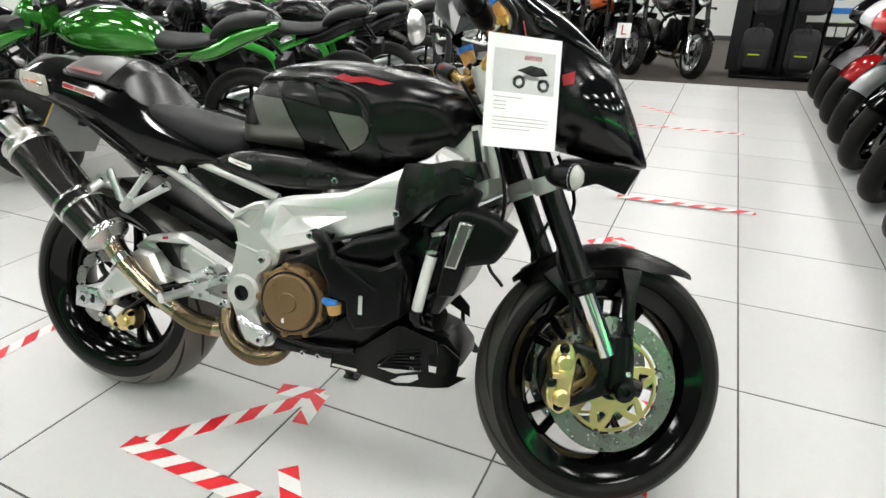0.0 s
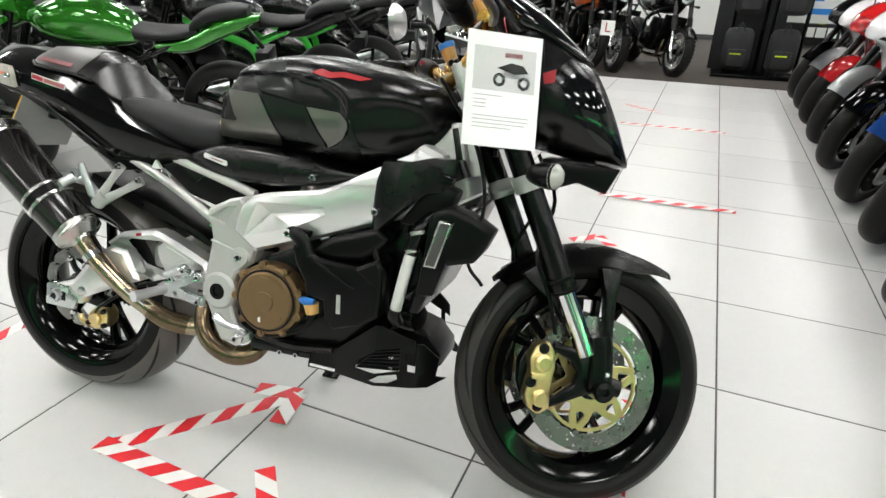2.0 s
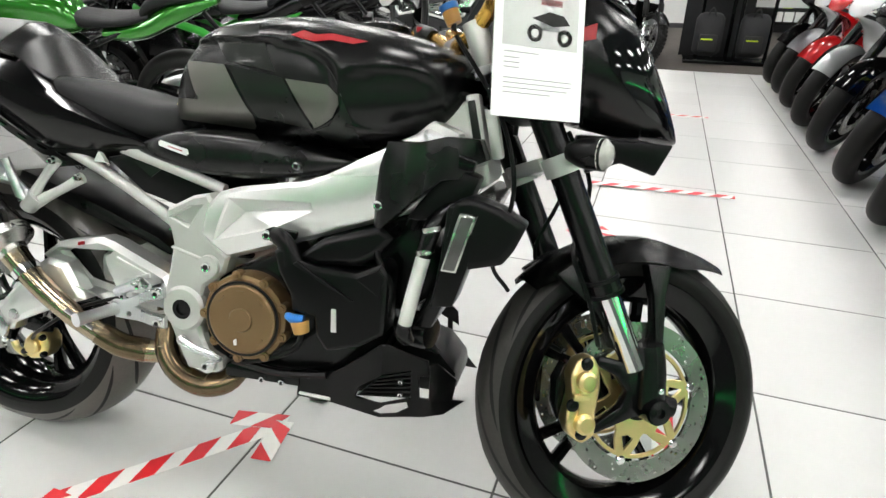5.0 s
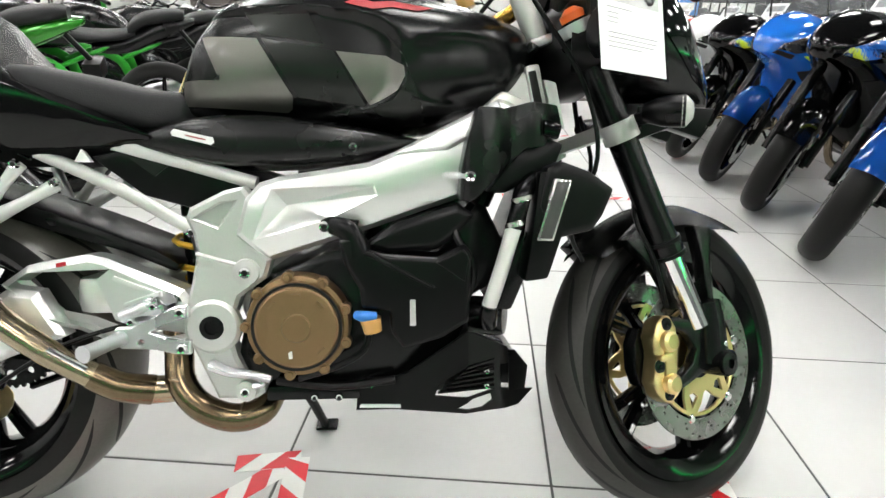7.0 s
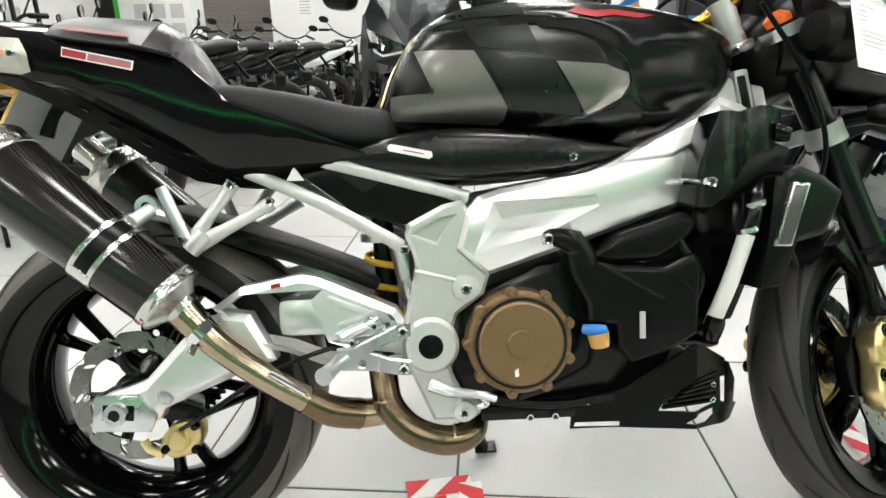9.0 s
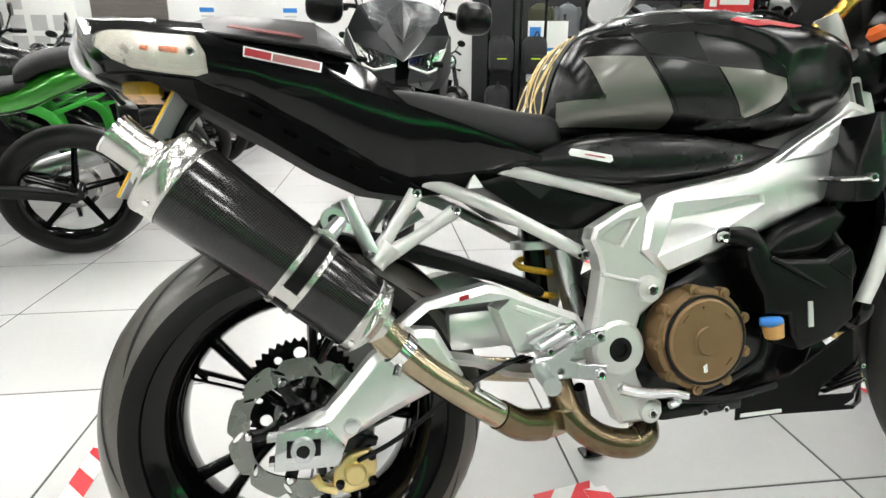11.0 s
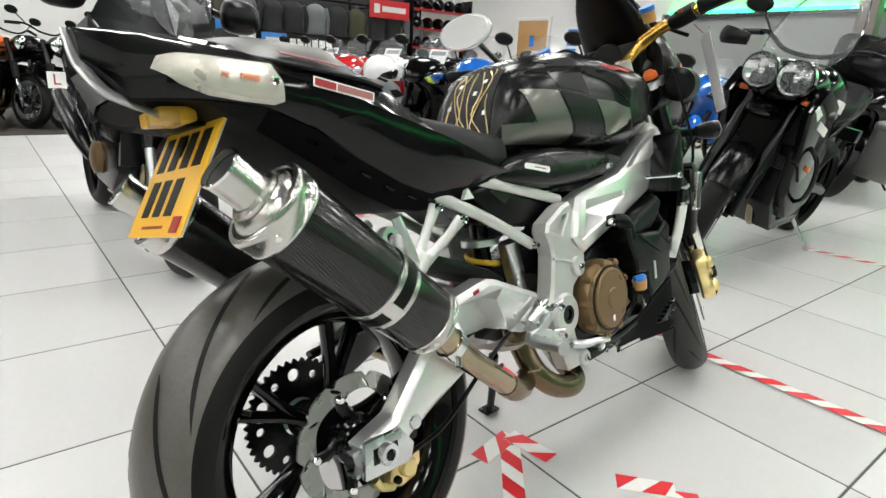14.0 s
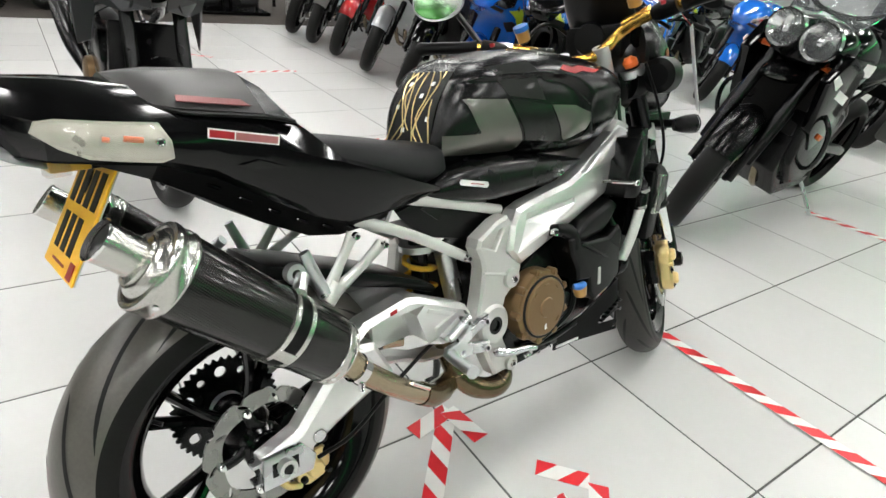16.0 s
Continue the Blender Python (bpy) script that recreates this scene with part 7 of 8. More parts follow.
            for s in (-1, 1):
                for nm, pts, hub_, mat, thick in (("upper_fairing", crest, (0.11, 1.0, 1.215), paint, 0.006), ("fairing_keel", keel, (0.03, 1.06, 1.285), paint, 0.004), ("headlamp", lampf, (0.12, 0.885, 1.235), M["bowl"], 0.004), ("cheek_panel", cheek, (0.17, 0.815, 1.215), paint, 0.006), ("side_fairing", flankp, (0.262, 0.8, 1.0), paint, 0.006)):
                    bm = bmesh.new()
                    vs = [bm.verts.new((x, s * y, z)) for y, z, x in pts]
                    c_ = bm.verts.new((hub_[2], s * hub_[0], hub_[1]))
                    for a, b in zip(vs, vs[1:] + vs[:1]):
                        bm.faces.new((a, b, c_))
                    bmesh.ops.recalc_face_normals(bm, faces=bm.faces)
                    bmesh.ops.solidify(bm, geom=bm.faces[:], thickness=thick)
                    fp = add(nm, bm, mat, hd, {"headlamp": "angular clear headlamp", "upper_fairing": "dark grey faceted fairing"}.get(nm, ""), 14)
                    if nm == "headlamp":
                        add("light_guide", tube([(x + 0.008, s * y, z) for y, z, x in lampf[:1] + lampf[4:2:-1] + lampf[2:3]], 0.0055, 8, 1), M["white"], fp, "white light guide")
                        for q_ in (0.35, 0.6):
                            add("lamp_divider", tube([(1.143 + 0.2 * q_ + 0.012, s * (0.213 - 0.18 * q_), 0.945 - 0.055 * q_), (1.2 + 0.12 * q_ + 0.012, s * (0.168 - 0.1 * q_), 0.855 - 0.0 * q_)], 0.005, 6, 1), M["black"], fp)
                add("cheek_slot", tube([(1.285, s * 0.07, 0.845), (1.29, s * 0.095, 0.775)], 0.007, 6, 1), M["black"], hd)
                add("hand_guard", Body([(1.0, 1.05, 1.15, 0.03), (1.06, 1.03, 1.18, 0.075), (1.12, 1.03, 1.17, 0.085), (1.16, 1.06, 1.14, 0.05)], 3.0, y=s * 0.35).mesh(20), M["plastic"], root, "black hand guard", 50)
        if adv:
            add("beak", Body([(1.15, 0.78, 0.86, 0.09), (1.28, 0.78, 0.86, 0.08), (1.4, 0.8, 0.84, 0.04), (1.45, 0.815, 0.825, 0.015)], 2.3).mesh(20), paint, root, "", 60)
        if adv:
            lamp_pair(0.082, 0.985, 1.28, hd, base, 0.078)
        add("screen", Body([(1.0 + d, 1.36, 1.375, 0.12), (1.1 + d, 1.2, 1.29, 0.17), (1.2 + d, 1.08, 1.18, 0.18), (1.3 + d, 1.03, 1.08, 0.15)], 2.3).mesh(24), M["glass"], root, "clear touring screen", 60)
        for s in (-1, 1):
            add("screen_rim", tube([(1.0 + d, s * 0.12, 1.372), (1.1 + d, s * 0.17, 1.25), (1.2 + d, s * 0.18, 1.13), (1.3 + d, s * 0.15, 1.055)], 0.004, 6, 4), M["chrome"], root)
        for s in (-1, 1):
            if adv:
                add("side_fairing", slab([(0.85, 0.62), (0.95, 0.9), (1.2, 0.98), (1.3, 0.86), (1.15, 0.62), (1.0, 0.5)], s * 0.22, s * 0.17, 0.014, 2), paint)
            if adv:
                fl = add("name_shape", slab([(0.98, 0.745), (1.15, 0.79), (1.15, 0.83), (0.98, 0.785)], s * 0.2235, s * 0.219, 0), M["white"], root, "white name shape")
                add("side_flash", slab([(1.17, 0.86), (1.27, 0.9), (1.29, 0.88), (1.2, 0.83)], s * 0.2235, s * 0.219, 0), M["white"], root)
                add("side_reflector", slab([(0.97, 0.585), (1.02, 0.6), (1.03, 0.575), (0.985, 0.56)], s * 0.232, s * 0.2, 0.006), M["orange"], root)
            if adv:
                add("handguard", tube([(1.06, s * 0.4, 1.1), (1.16, s * 0.36, 1.1), (1.16, s * 0.24, 1.1)], [0.02, 0.045, 0.03], 10, 4, flat=0.5), M["plastic"])
            if style == "adventure":
                cs = add("pannier", moved(box(-0.2, 0.2, -0.1, 0.1, -0.17, 0.15, 0.03, 3), Matrix.Translation((-0.06, s * 0.33, 0.66))), M["pannier"], root, "aluminium pannier")
                add("pannier_lid", moved(box(-0.205, 0.205, -0.105, 0.105, 0.11, 0.16, 0.02, 3), Matrix.Translation((-0.06, s * 0.33, 0.66))), M["pannier"], cs)
                add("pannier_edge", moved(merge(*[box(x - 0.012, x + 0.012, s * 0.1 - 0.006, s * 0.1 + 0.006, -0.165, 0.11, 0.004, 1) for x in (-0.17, 0.17)]), Matrix.Translation((-0.06, s * 0.33, 0.66))), M["plastic"], cs, "black corner guard")
        if style == "adventure":
            add("top_box", moved(box(-0.2, 0.18, -0.2, 0.2, 0.0, 0.28, 0.09, 4), Matrix.Translation((-0.13, 0, 0.97))), M["plastic"], root, "large black top box")
            for s in (-1, 1):
                add("lower_fairing", slab([(0.72, 0.3), (0.9, 0.28), (1.06, 0.42), (1.16, 0.68), (1.0, 0.72), (0.74, 0.66)], s * 0.205, s * 0.1, 0.02, 2), M["paint"], root, "matt black lower fairing" if s > 0 else "")
                add("fork_guard", moved(slab([(wb - 0.16, 0.44), (wb - 0.07, 0.42), (wb - 0.12, 0.66), (wb - 0.22, 0.7)], s * 0.14, s * 0.075, 0.012), turn), M["plastic"], root)
            add("skid_plate", slab([(0.5, 0.2), (0.9, 0.19), (1.08, 0.36), (1.12, 0.56), (1.06, 0.56), (1.0, 0.38), (0.86, 0.25), (0.5, 0.25)], -0.16, 0.16, 0.01), M["blackmetal"], root, "black skid plate")
            add("oil_cooler", box(1.1, 1.14, -0.15, 0.15, 0.56, 0.86, 0.01), M["black"], root)
            add("crash_bar", merge(*[tube([(1.05, s * 0.1, 0.75), (1.1, s * 0.27, 0.65), (1.0, s * 0.27, 0.45), (0.8, s * 0.15, 0.35)], 0.012, 8, 5) for s in (-1, 1)]), M["blackmetal"])
    hz = {"sport": 0.93, "naked": 1.05, "adventure": 1.13, "tourer": 1.1, "scrambler": 1.08}[style]
    add("handlebar", tube([(0.98 - 0.05, -0.37, hz), (1.02, -0.22, hz + 0.02), (1.08, -0.08, hz - 0.04), (1.08, 0.08, hz - 0.04), (1.02, 0.22, hz + 0.02), (0.98 - 0.05, 0.37, hz)], 0.011, 10, 5), M["blackmetal"])
    for s in (-1, 1):
        add("grip", tube([(1.0, s * 0.25, hz + 0.015), (0.93, s * 0.37, hz)], 0.017, 10, 1), M["plastic"])
        mz = hz + (0.3 if style == "tourer" else 0.12 if style != "sport" else 0.14)
        mx = 0.98 if style != "sport" else 1.12
        add("mirror_stalk", tube([(1.02 if style != "sport" else 1.2, s * 0.2, hz + 0.02), (mx, s * 0.3, mz)], 0.006, 8, 1), M["blackmetal"])
        mi = add("mirror", moved(lathe([(0, -0.015), (0.045, -0.012), (0.055, 0.006), (0, 0.008)], 20), Matrix.Translation((mx, s * 0.33, mz + 0.02)) @ Matrix.Rotation(radians(90), 4, "Z") @ Matrix.Diagonal((1.3, 1, 0.8, 1))), M["plastic"])
        add("mirror_glass", moved(lathe([(0, 0.0115), (0.05, 0.0085), (0, 0.0085)], 20), Matrix.Translation((mx, s * 0.33, mz + 0.02)) @ Matrix.Rotation(radians(90), 4, "Z") @ Matrix.Diagonal((1.3, 1, 0.8, 1))), M["chrome"], mi)
    return root


def stand_at(ob, front, rear):
    """Park a motorcycle with its front and rear wheels over two floor points."""
    d = math.atan2(front[1] - rear[1], front[0] - rear[0])
    f = Vector((front[0], front[1]))
    p = f - Vector((math.cos(d), math.sin(d))) * 1.42
    ob.matrix_basis = Matrix.Translation((p.x, p.y, 0.0)) @ Matrix.Rotation(d, 4, "Z")
    return ob


def parked_copy(ob, front, rear):
    return stand_at(copy_thing(ob, Matrix.Identity(4)), front, rear)


# row of sports bikes, front wheels along the aisle
blue_a = stand_at(showbike("blue sports motorcycle with acid yellow flash and clear screen", "sport", M["bluepaint"], M["lemon"], group="row of sports bikes", steer=27), (1.28, 1.4), (2.53, 2.06))
black_s = stand_at(showbike("gloss black sports motorcycle with clear screen", "sport", M["gloss"], M["greypaint"], group="row of sports bikes", steer=27), (1.32, 2.08), (2.57, 2.74))
parked_copy(blue_a, (1.31, 2.68), (2.56, 3.34))
parked_copy(black_s, (1.3, 3.35), (2.55, 4.01))
white_s = stand_at(showbike("white sports motorcycle with red flash and clear screen", "sport", M["whitepaint"], M["redpaint"], group="row of sports bikes", steer=27), (1.32, 4.05), (2.57, 4.71))
red_s = stand_at(showbike("red and white sports motorcycle with clear screen", "sport", M["redpaint"], M["whitepaint"], group="row of sports bikes", steer=27), (1.34, 4.75), (2.59, 5.41))
parked_copy(white_s, (1.36, 5.4), (2.61, 6.06))
parked_copy(black_s, (1.36, 6.0), (2.61, 6.66))
for k, b in enumerate((black_s, white_s, blue_a, black_s, red_s, blue_a, black_s)):
    parked_copy(b, (4.3, 1.0 + 0.75 * k), (5.7, 1.2 + 0.75 * k))

# adventure bike with luggage, and a dark grey tourer facing the camera
stand_at(showbike("black adventure motorcycle with clear screen, panniers and top box", "adventure", M["gloss"], lean=12, steer=18), (1.27, 0.6), (2.69, 0.7))
stand_at(showbike("dark grey sports tourer parked nose to the aisle", "tourer", M["greypaint"], lean=4), (-0.92, 1.66), (-0.97, 3.1))

# row with green and black bikes, tails to the aisle
green_b = stand_at(showbike("metallic green sports motorcycle with black seat", "naked", M["green"], group="row by the wall"), (-3.7, 1.35), (-2.4, 1.95))
dark_b = stand_at(showbike("black naked motorcycle with bright green frame", "naked", M["paint"], M["lime"], group="row by the wall"), (-3.7, 2.5), (-2.35, 3.1))
parked_copy(green_b, (-4.6, 0.55), (-3.3, 1.0))
plain_b = stand_at(showbike("black naked motorcycle with black frame", "naked", M["paint"], group="row by the wall"), (-3.75, 4.0), (-2.4, 4.6))
parked_copy(plain_b, (-3.75, 4.9), (-2.4, 5.5))
parked_copy(dark_b, (-3.75, 3.25), (-2.45, 3.8))
white_n = stand_at(showbike("white naked motorcycle with red stripe and silver pipe", "naked", M["whitepaint"], M["redpaint"], group="row by the wall"), (-3.75, 5.8), (-2.4, 6.4))
parked_copy(black_s, (-5.4, 1.6), (-4.1, 2.1))
parked_copy(plain_b, (-5.4, 2.6), (-4.1, 3.1))
for k in range(4):
    parked_copy((plain_b, white_n, green_b, black_s)[k], (-5.6, 3.6 + 0.9 * k), (-4.2, 4.1 + 0.9 * k))

# scramblers on the carpet
scr = stand_at(showbike("black scrambler with knobbly tyres and learner plate", "scrambler", M["gloss"], knob=True, group="scramblers on the carpet"), (-0.74, 7.0), (-1.4, 8.22))
parked_copy(scr, (0.0, 6.98), (-0.68, 8.2))
for k in range(5):
    parked_copy(scr, (-1.55 - 0.8 * k, 7.1 + 0.05 * k), (-2.3 - 0.8 * k, 8.3))
stand_at(showbike("scrambler with orange forks", "scrambler", M["orange"], group="scramblers on the carpet"), (-1.05, 7.2), (-1.75, 8.4))
lp = thing("learner_plate", "white learner plate with a red letter L", "sign", m=pose(-0.8, 6.7, 0.56, 82, 0, -8))
part("board", box(-0.085, 0.085, -0.085, 0.085, -0.002, 0.0, 0.0006, 1), M["white"], lp)
part("letter", moved(letters("L", 0.16), Matrix.Translation((0, 0, 0.0015))), M["red"], lp, "red letter L")


# ---- shop fittings ----
def jacket(mat, label, x, y, z, turn=0, group="hanging jackets"):
    j = thing("jacket", label, "jacket", group, pose(x, y, z, 0, 0, turn))
    part("torso", moved(Body([(-0.62, -0.13, 0.13, 0.24), (-0.4, -0.12, 0.12, 0.22), (-0.15, -0.12, 0.12, 0.24), (-0.04, -0.08, 0.08, 0.18), (0.02, -0.04, 0.04, 0.07)], 2.4).mesh(20), Matrix.Rotation(radians(-90), 4, "Y")), mat, j, "", 60)
    for s in (-1, 1):
        part("sleeve", tube([(0, s * 0.21, -0.06), (0.02, s * 0.29, -0.3), (0.04, s * 0.3, -0.6)], [0.075, 0.07, 0.05], 10, 4), mat, j, "", 60)
    part("hanger", tube([(0, 0, 0.0), (0, 0, 0.08), (0.03, 0, 0.1)], 0.004, 6, 3), M["chrome"], j)
    return j


rail = thing("clothes_rail", "long steel clothes rail along the wall", "rail")
part("bar", tube([(1.5, 11.9, 2.2), (7.6, 11.9, 2.2)], 0.02, 10, 1), M["blackmetal"], rail)
part("bar", tube([(1.5, 11.9, 1.15), (7.6, 11.9, 1.15)], 0.02, 10, 1), M["blackmetal"], rail)
for x in (1.5, 3.5, 5.6, 7.6):
    part("upright", tube([(x, 11.9, 0.0), (x, 11.9, 2.3)], 0.025, 10, 1), M["blackmetal"], rail)
ja = jacket(M["cloth"], "black textile riding jacket on a rail", 1.9, 11.9, 2.08, 90)
jb = jacket(M["olive"], "olive riding jacket on a rail", 2.5, 11.9, 2.08, 84)
jc = jacket(M["greycloth"], "grey riding jacket on a rail", 3.1, 11.9, 2.08, 97)
for k in range(8):
    copy_thing((ja, ja, jc, ja, jb)[k % 5], pose(3.7 + 0.52 * k + random.uniform(-0.05, 0.05), 11.9, 2.08, 0, 0, 90 + random.uniform(-14, 14)))
for k in range(26):
    copy_thing((ja, jc, ja, ja)[k % 4], pose(1.7 + 0.23 * k, 11.9, 1.03, 0, 0, random.uniform(-12, 12)))
back = thing("display_board", "dark display panel behind the clothing", "panel")
part("board", box(1.2, 7.8, 12.3, 12.55, 0.01, 2.9, 0.01), M["cloth"], back)


def sign(name, label, mat, x0, x1, y, z0, z1, bars, barmat):
    s = thing(name, label, "sign")
    part("board", box(x0, x1, y, y + 0.03, z0, z1, 0.004), mat, s)
    if y > 11 and z0 > 1.5:
        for x in (x0 + 0.1, x1 - 0.1):
            part("bracket", box(x - 0.015, x + 0.015, y + 0.03, 12.3, (z0 + z1) / 2 - 0.015, (z0 + z1) / 2 + 0.015), M["blackmetal"], s)
    for a, b, c, d in bars:
        part("print", box(x0 + (x1 - x0) * a, x0 + (x1 - x0) * b, y - 0.004, y, z0 + (z1 - z0) * c, z0 + (z1 - z0) * d), barmat, s)
    return s


sign("brand_sign", "blue and black sign board with a white name shape", M["bluesign"], 3.4, 3.95, 11.66, 1.1, 1.42, [(0.15, 0.85, 0.3, 0.7)], M["white"])
sign("brand_sign", "black sign board with a white name shape", M["black"], 3.95, 5.1, 11.66, 1.1, 1.42, [(0.06 + 0.15 * k, 0.18 + 0.15 * k, 0.22, 0.72) for k in range(6)], M["white"])
sign("brand_sign", "red sign board with a white name shape", M["redsign"], 6.0, 7.1, 11.66, 1.95, 2.35, [(0.1, 0.24, 0.25, 0.75), (0.3, 0.9, 0.35, 0.65)], M["white"])
sign("brand_sign", "black sign board with a white name shape", M["black"], 1.1, 1.95, 8.2, 0.42, 0.62, [(0.45, 0.58, 0.2, 0.8), (0.6, 0.73, 0.2, 0.8), (0.75, 0.88, 0.2, 0.8)], M["white"])
sign("poster_board", "white poster board with blue print", M["white"], 1.1, 1.95, 8.2, 0.63, 1.5, [(0.1, 0.9, 0.12, 0.2), (0.05, 0.6, 0.3, 0.42), (0.2, 0.95, 0.5, 0.56), (0.3, 0.5, 0.65, 0.9)], M["bluesign"])
leg = thing("sign_stand", "dark steel stand carrying a poster board", "stand")
for x in (1.15, 1.9):
    part("upright", box(x - 0.02, x + 0.02, 8.232, 8.27, 0.008, 1.6, 0.003), M["blackmetal"], leg)
part("crossbar", box(1.1, 1.95, 8.232, 8.25, 0.42, 0.46, 0.003), M["blackmetal"], leg)
post = thing("display_stand", "dark steel display stand with bags", "stand")
part("base", box(0.45, 1.5, 7.25, 7.75, 0.008, 0.05, 0.008), M["blackmetal"], post)
part("back_panel", box(0.4, 1.2, 7.7, 7.74, 0.05, 2.1, 0.004), M["cloth"], post)
for x in (0.6, 0.95, 1.05, 1.4):
    part("upright", tube([(x, 7.5, 0.05), (x, 7.5, 2.0)], 0.022, 8, 1), M["blackmetal"], post)
for x, z in ((0.7, 0.35), (1.2, 0.35), (0.75, 1.0), (1.22, 1.0)):
    bg_ = thing("bag", "black rucksack hanging on a steel stand", "bag", "bags", pose(x, 7.36, z))
    part("body", Body([(-0.16, -0.2, 0.18, 0.07), (-0.1, -0.25, 0.24, 0.1), (0.1, -0.25, 0.24, 0.1), (0.16, -0.2, 0.18, 0.07)], 2.6).mesh(20), M["cloth"], bg_, "", 60)
    part("pocket", box(-0.1, 0.1, -0.135, -0.08, -0.2, 0.0, 0.02), M["cloth"], bg_)
    part("strap", tube([(-0.05, -0.09, 0.2), (0, -0.1, 0.3), (0.05, -0.09, 0.2)], 0.01, 6, 4), M["cloth"], bg_)
    part("trim", box(-0.08, 0.05, -0.139, -0.134, -0.06, -0.045), M["lemon"], bg_)
cage = thing("wire_basket", "white wire mesh basket on the carpet", "basket")
part("mesh", merge(*[tube([(1.75 + 0.05 * k, 6.9, 0.02), (1.75 + 0.05 * k, 6.9, 0.95)], 0.004, 5, 1) for k in range(10)], *[tube([(1.75, 6.9, 0.05 + 0.075 * k), (2.2, 6.9, 0.05 + 0.075 * k)], 0.004, 5, 1) for k in range(13)],
                   *[tube([(1.75, 6.9 + 0.05 * k, 0.02), (1.75, 6.9 + 0.05 * k, 0.95)], 0.004, 5, 1) for k in range(10)], *[tube([(1.75, 6.9, 0.05 + 0.075 * k), (1.75, 7.35, 0.05 + 0.075 * k)], 0.004, 5, 1) for k in range(13)]), M["wire"], cage)
vest = jacket(M["lemon"], "acid yellow safety vest on the rail", 2.15, 11.86, 1.05)

# helmet shelves
shelf = thing("helmet_shelf", "red edged helmet shelves filled with dark helmets", "shelf", m=pose(8.2, 11.9, 0))
for k in range(5):
    part("board", box(-0.95, 0.9, -0.2, 0.2, 0.45 + 0.45 * k, 0.48 + 0.45 * k, 0.004), M["redsign"], shelf)
for x in (-0.95, 0.9):
    part("upright", box(x - 0.02, x + 0.02, -0.2, 0.2, 0.01, 2.6, 0.004), M["blackmetal"], shelf)
hel = thing("helmet", "dark full face helmet on a shelf", "helmet", "helmets", pose(7.45, 11.85, 0.482))
part("shell", merge(moved(Body([(-0.14, 0.08, 0.16, 0.05), (-0.12, 0.03, 0.22, 0.1), (-0.05, 0.0, 0.26, 0.125), (0.05, 0.0, 0.26, 0.125), (0.12, 0.01, 0.2, 0.1), (0.15, 0.03, 0.12, 0.06)], 2.2).mesh(20), Matrix.Rotation(radians(-90), 4, "Z"))), M["gloss"], hel, "", 60)
part("visor", moved(Body([(0.04, 0.11, 0.2, 0.127), (0.11, 0.11, 0.19, 0.11), (0.145, 0.12, 0.17, 0.07)], 2.2).mesh(20), Matrix.Rotation(radians(-90), 4, "Z")), M["smoke"], hel, "", 60)
for r in range(5):
    for k in range(5):
        if r or k:
            copy_thing(hel, pose(7.45 + 0.34 * k, 11.85, 0.482 + 0.45 * r, 0, 0, random.uniform(-25, 25)))

# door, notices, shutter
dr = thing("door_1", "closed oak door with a small notice", "door")
tagged(dr, kind="structure")
part("leaf", box(X1 - 0.05, X1 - 0.004, 9.0, 9.95, 0.008, 2.08, 0.004), M["door"], dr)
part("frame", merge(box(X1 - 0.06, X1 - 0.003, 8.92, 8.995, 0.008, 2.16, 0.004), box(X1 - 0.06, X1 - 0.003, 9.955, 10.03, 0.008, 2.16, 0.004), box(X1 - 0.06, X1 - 0.003, 8.92, 10.03, 2.09, 2.165, 0.004)), M["white"], dr)
part("notice", box(X1 - 0.055, X1 - 0.05, 9.4, 9.55, 1.5, 1.75), M["bluesign"], dr)
part("handle", tube([(X1 - 0.1, 9.1, 1.0), (X1 - 0.1, 9.22, 1.0)], 0.01, 8, 1), M["chrome"], dr)
nt_ = thing("notice", "pale blue printed notice on the wall", "notice")
part("sheet", box(X1 - 0.012, X1 - 0.004, 8.1, 8.45, 1.2, 1.95), M["white"], nt_)
for k in range(5):
    part("print", box(X1 - 0.016, X1 - 0.012, 8.14, 8.41, 1.26 + 0.135 * k, 1.34 + 0.135 * k), M["bluesign"], nt_)
sh = thing("roller_shutter", "grey brown roller shutter in the wall", "shutter")
part("slat", box(-6.7, -5.2, Y1 - 0.05, Y1 - 0.005, 1.0, 1.078, 0.006, 1), M["shutter"], sh)
for k in range(1, 16):
    again(sh.children[0], pose(0, 0, 0.08 * k))
nb = thing("notice_board", "white board with pale printed sheets", "notice board")
part("board", box(-8.4, -7.0, Y1 - 0.04, Y1 - 0.004, 1.0, 2.4, 0.005), M["white"], nb)
for k in range(7):
    part("sheet", box(-8.3 + 0.42 * (k % 3), -8.0 + 0.42 * (k % 3), Y1 - 0.045, Y1 - 0.041, 1.15 + 0.4 * (k // 3), 1.45 + 0.4 * (k // 3)), M["palegrey"], nb)
gp = thing("door_frame", "dark doorway with a bright green edge", "door frame")
part("leaf", box(-9.15, -8.75, Y1 - 0.06, Y1 - 0.004, 0.01, 2.6, 0.005), M["black"], gp)
part("edge", box(-8.74, -8.66, Y1 - 0.07, Y1 - 0.004, 0.01, 2.6, 0.005), M["lime"], gp)
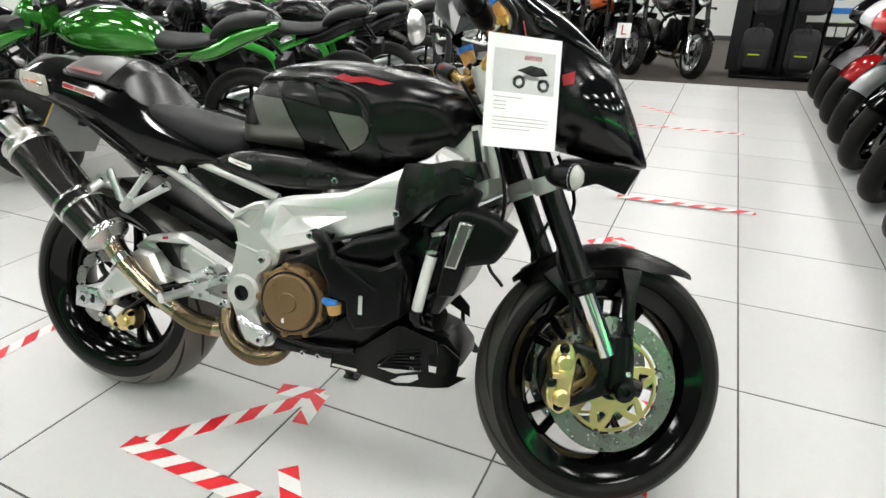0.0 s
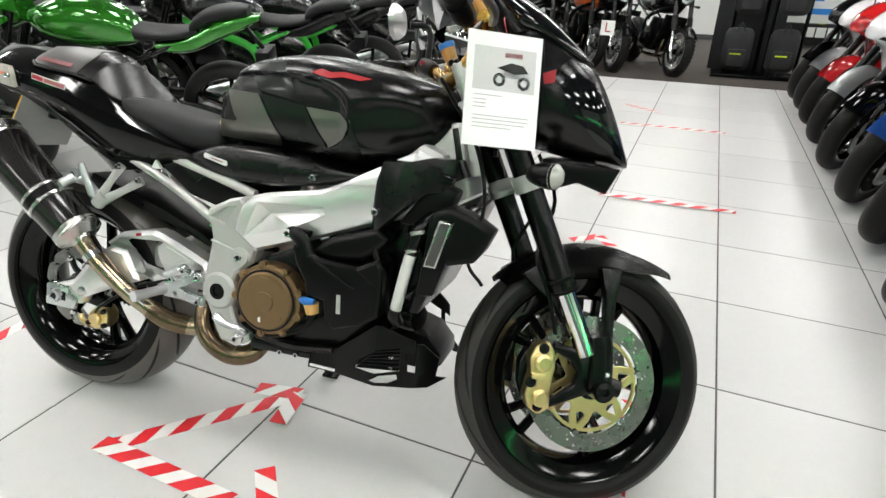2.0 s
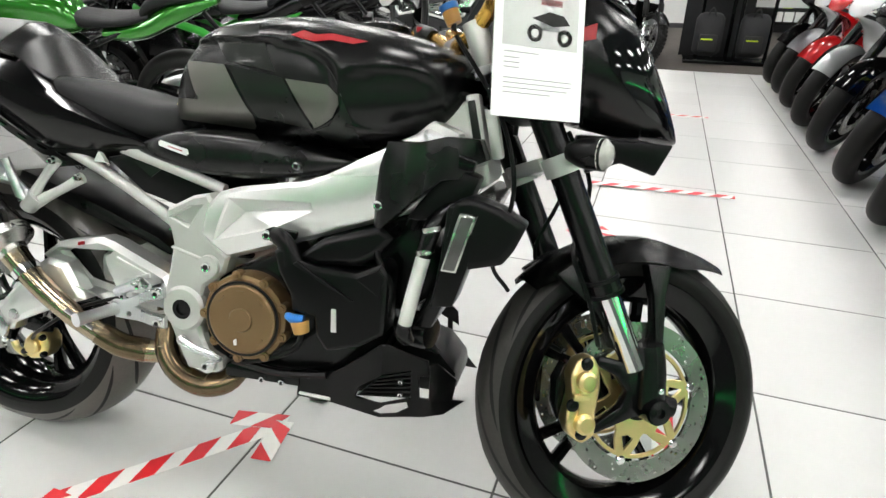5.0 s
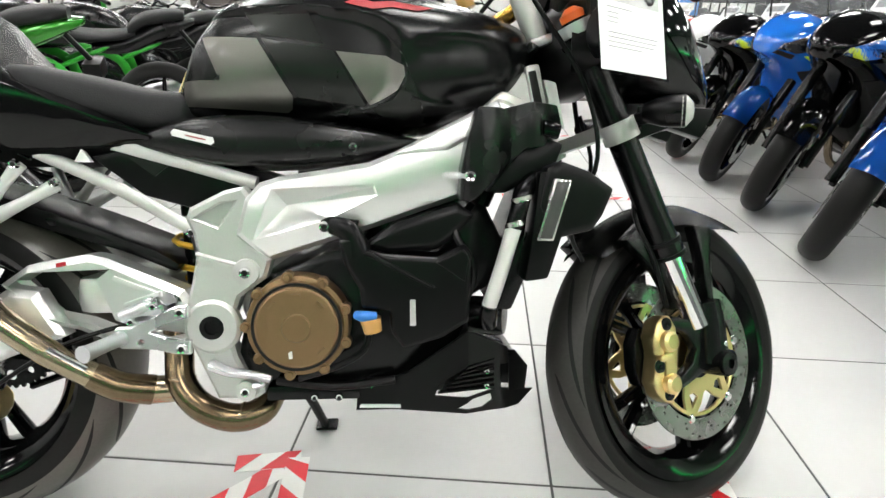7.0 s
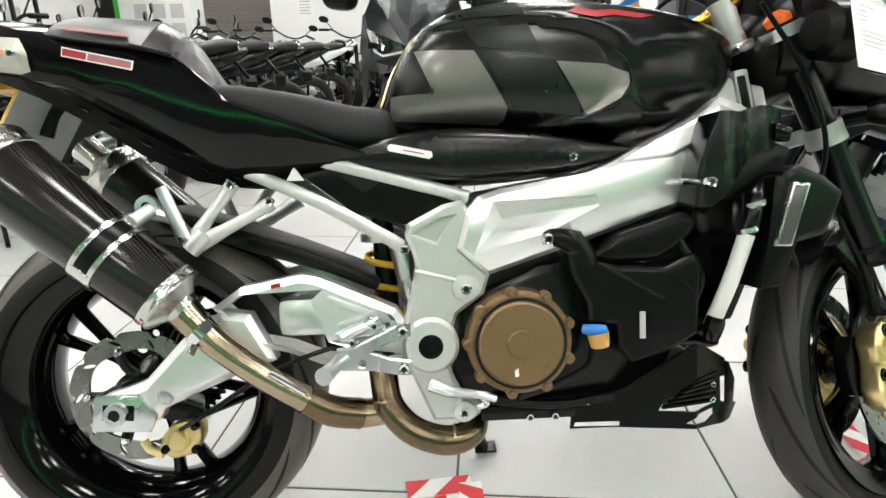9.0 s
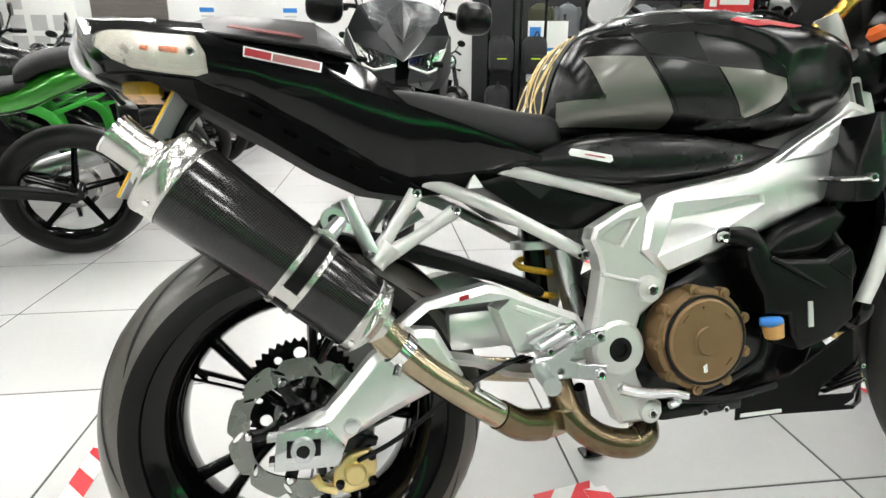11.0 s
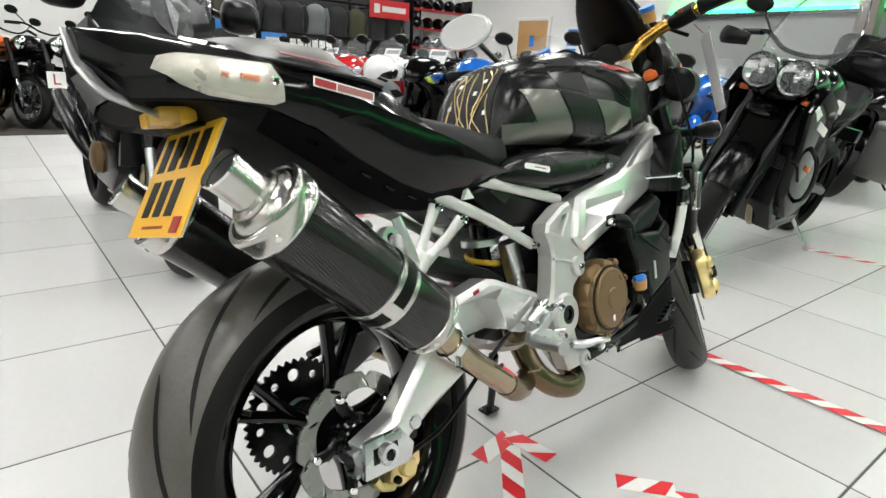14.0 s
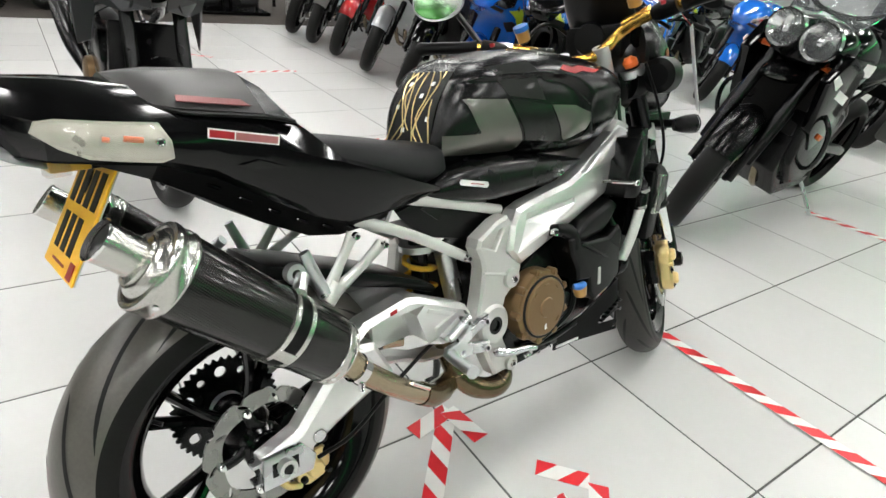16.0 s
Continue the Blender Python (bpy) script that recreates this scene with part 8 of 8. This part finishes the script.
for x in (-4.6, -2.9):
    nn = thing("notice", "blue and white printed notice on the wall", "notice", "wall notices")
    part("sheet", box(x, x + 0.35, Y1 - 0.012, Y1 - 0.004, 1.55, 2.05), M["white"], nn)
    part("heading", box(x + 0.03, x + 0.32, Y1 - 0.016, Y1 - 0.012, 1.93, 2.02), M["bluesign"], nn)
    for k in range(5):
        part("print", box(x + 0.05, x + 0.3 - 0.03 * (k % 2), Y1 - 0.016, Y1 - 0.012, 1.6 + 0.06 * k, 1.625 + 0.06 * k), M["palegrey"], nn)


# price cards clipped to the row of sports bikes
pc = thing("price_card", "white price card clipped to a motorcycle screen", "card", "price cards", pose(1.75, 2.2, 1.0, 60, 0, -75))
part("sheet", box(-0.1, 0.1, -0.07, 0.07, -0.001, 0.001), M["paper"], pc)
part("print", box(-0.08, 0.08, 0.01, 0.05, 0.001, 0.0016), M["ink"], pc, "grey print")
for x, y in ((1.78, 3.47), (1.75, 4.17), (1.8, 5.52)):
    copy_thing(pc, pose(x, y, 1.0, 60, 0, -75))
for y in (1.2, 2.3):
    col = thing("pillar", "slim grey steel pillar by the wall", "pillar", "grey pillars", pose(8.2, y, 0))
    part("shaft", box(-0.12, 0.12, -0.12, 0.12, 0.01, 3.49, 0.01), M["shutter"], col)
    part("foot", box(-0.16, 0.16, -0.16, 0.16, 0.001, 0.03, 0.005), M["blackmetal"], col)

box_shelf = thing("parts_shelf", "steel shelf with pale boxes and tins by the wall", "shelf", m=pose(-6.9, 6.2, 0))
for k in range(4):
    part("board", box(-0.9, 0.9, -0.22, 0.22, 0.25 + 0.42 * k, 0.27 + 0.42 * k, 0.003), M["shutter"], box_shelf)
for x in (-0.9, 0.9):
    for y in (-0.2, 0.2):
        part("upright", box(x - 0.02, x + 0.02, y - 0.02, y + 0.02, 0.001, 1.8, 0.003), M["blackmetal"], box_shelf)
for r in range(3):
    for k in range(6):
        c = thing("carton", "small carton on a steel shelf", "carton", "cartons", pose(-6.9 - 0.72 + 0.28 * k, 6.15, 0.272 + 0.42 * r, 0, 0, random.uniform(-8, 8)))
        h = random.uniform(0.14, 0.3)
        part("body", box(-0.11, 0.11, -0.12, 0.12, 0, h, 0.004), (M["paper"], M["door"], M["palegrey"], M["bluesign"], M["white"])[(k * 2 + r) % 5], c)
        part("label", box(-0.06, 0.06, -0.1215, -0.12, h * 0.3, h * 0.7), M["white"], c)


# ---- floor tiles ----
def tile_mesh():
    g = 0.0058
    return box(g / 2, TILE - g / 2, g / 2, TILE - g / 2, -0.0035, 0.0, 0.0012, 1)


cells = [(i, j) for i in range(math.ceil(X0 / TILE), int(X1 / TILE)) for j in range(math.ceil(Y0 / TILE), int(CARPET / TILE) + 1) if (j + 1) * TILE <= CARPET + 0.6]
near = sorted(cells, key=lambda c: (c[0] * TILE + 0.3) ** 2 + (c[1] * TILE - 1.2) ** 2)[:290]
first = part("tile", tile_mesh(), M["tile"], floor)
first.matrix_basis = pose(near[0][0] * TILE, near[0][1] * TILE, 0)
for i, j in near[1:]:
    again(first, pose(i * TILE, j * TILE, 0.0))
rest = [c for c in cells if c not in set(near)]
verts, faces = [], []
for i, j in rest:
    k = len(verts)
    a, b, c, d = i * TILE + 0.003, (i + 1) * TILE - 0.003, j * TILE + 0.003, (j + 1) * TILE - 0.003
    verts += [(a, c, 0), (b, c, 0), (b, d, 0), (a, d, 0), (a, c, -0.003), (b, c, -0.003), (b, d, -0.003), (a, d, -0.003)]
    faces += [[k + q for q in f] for f in ((0, 1, 2, 3), (0, 4, 5, 1), (1, 5, 6, 2), (2, 6, 7, 3), (3, 7, 4, 0))]
me = bpy.data.meshes.new("tile_field")
me.from_pydata(verts, [], faces)
me.materials.append(M["tile"])
field = tagged(new("tile_field", me), kind="stuff")
field.parent = floor
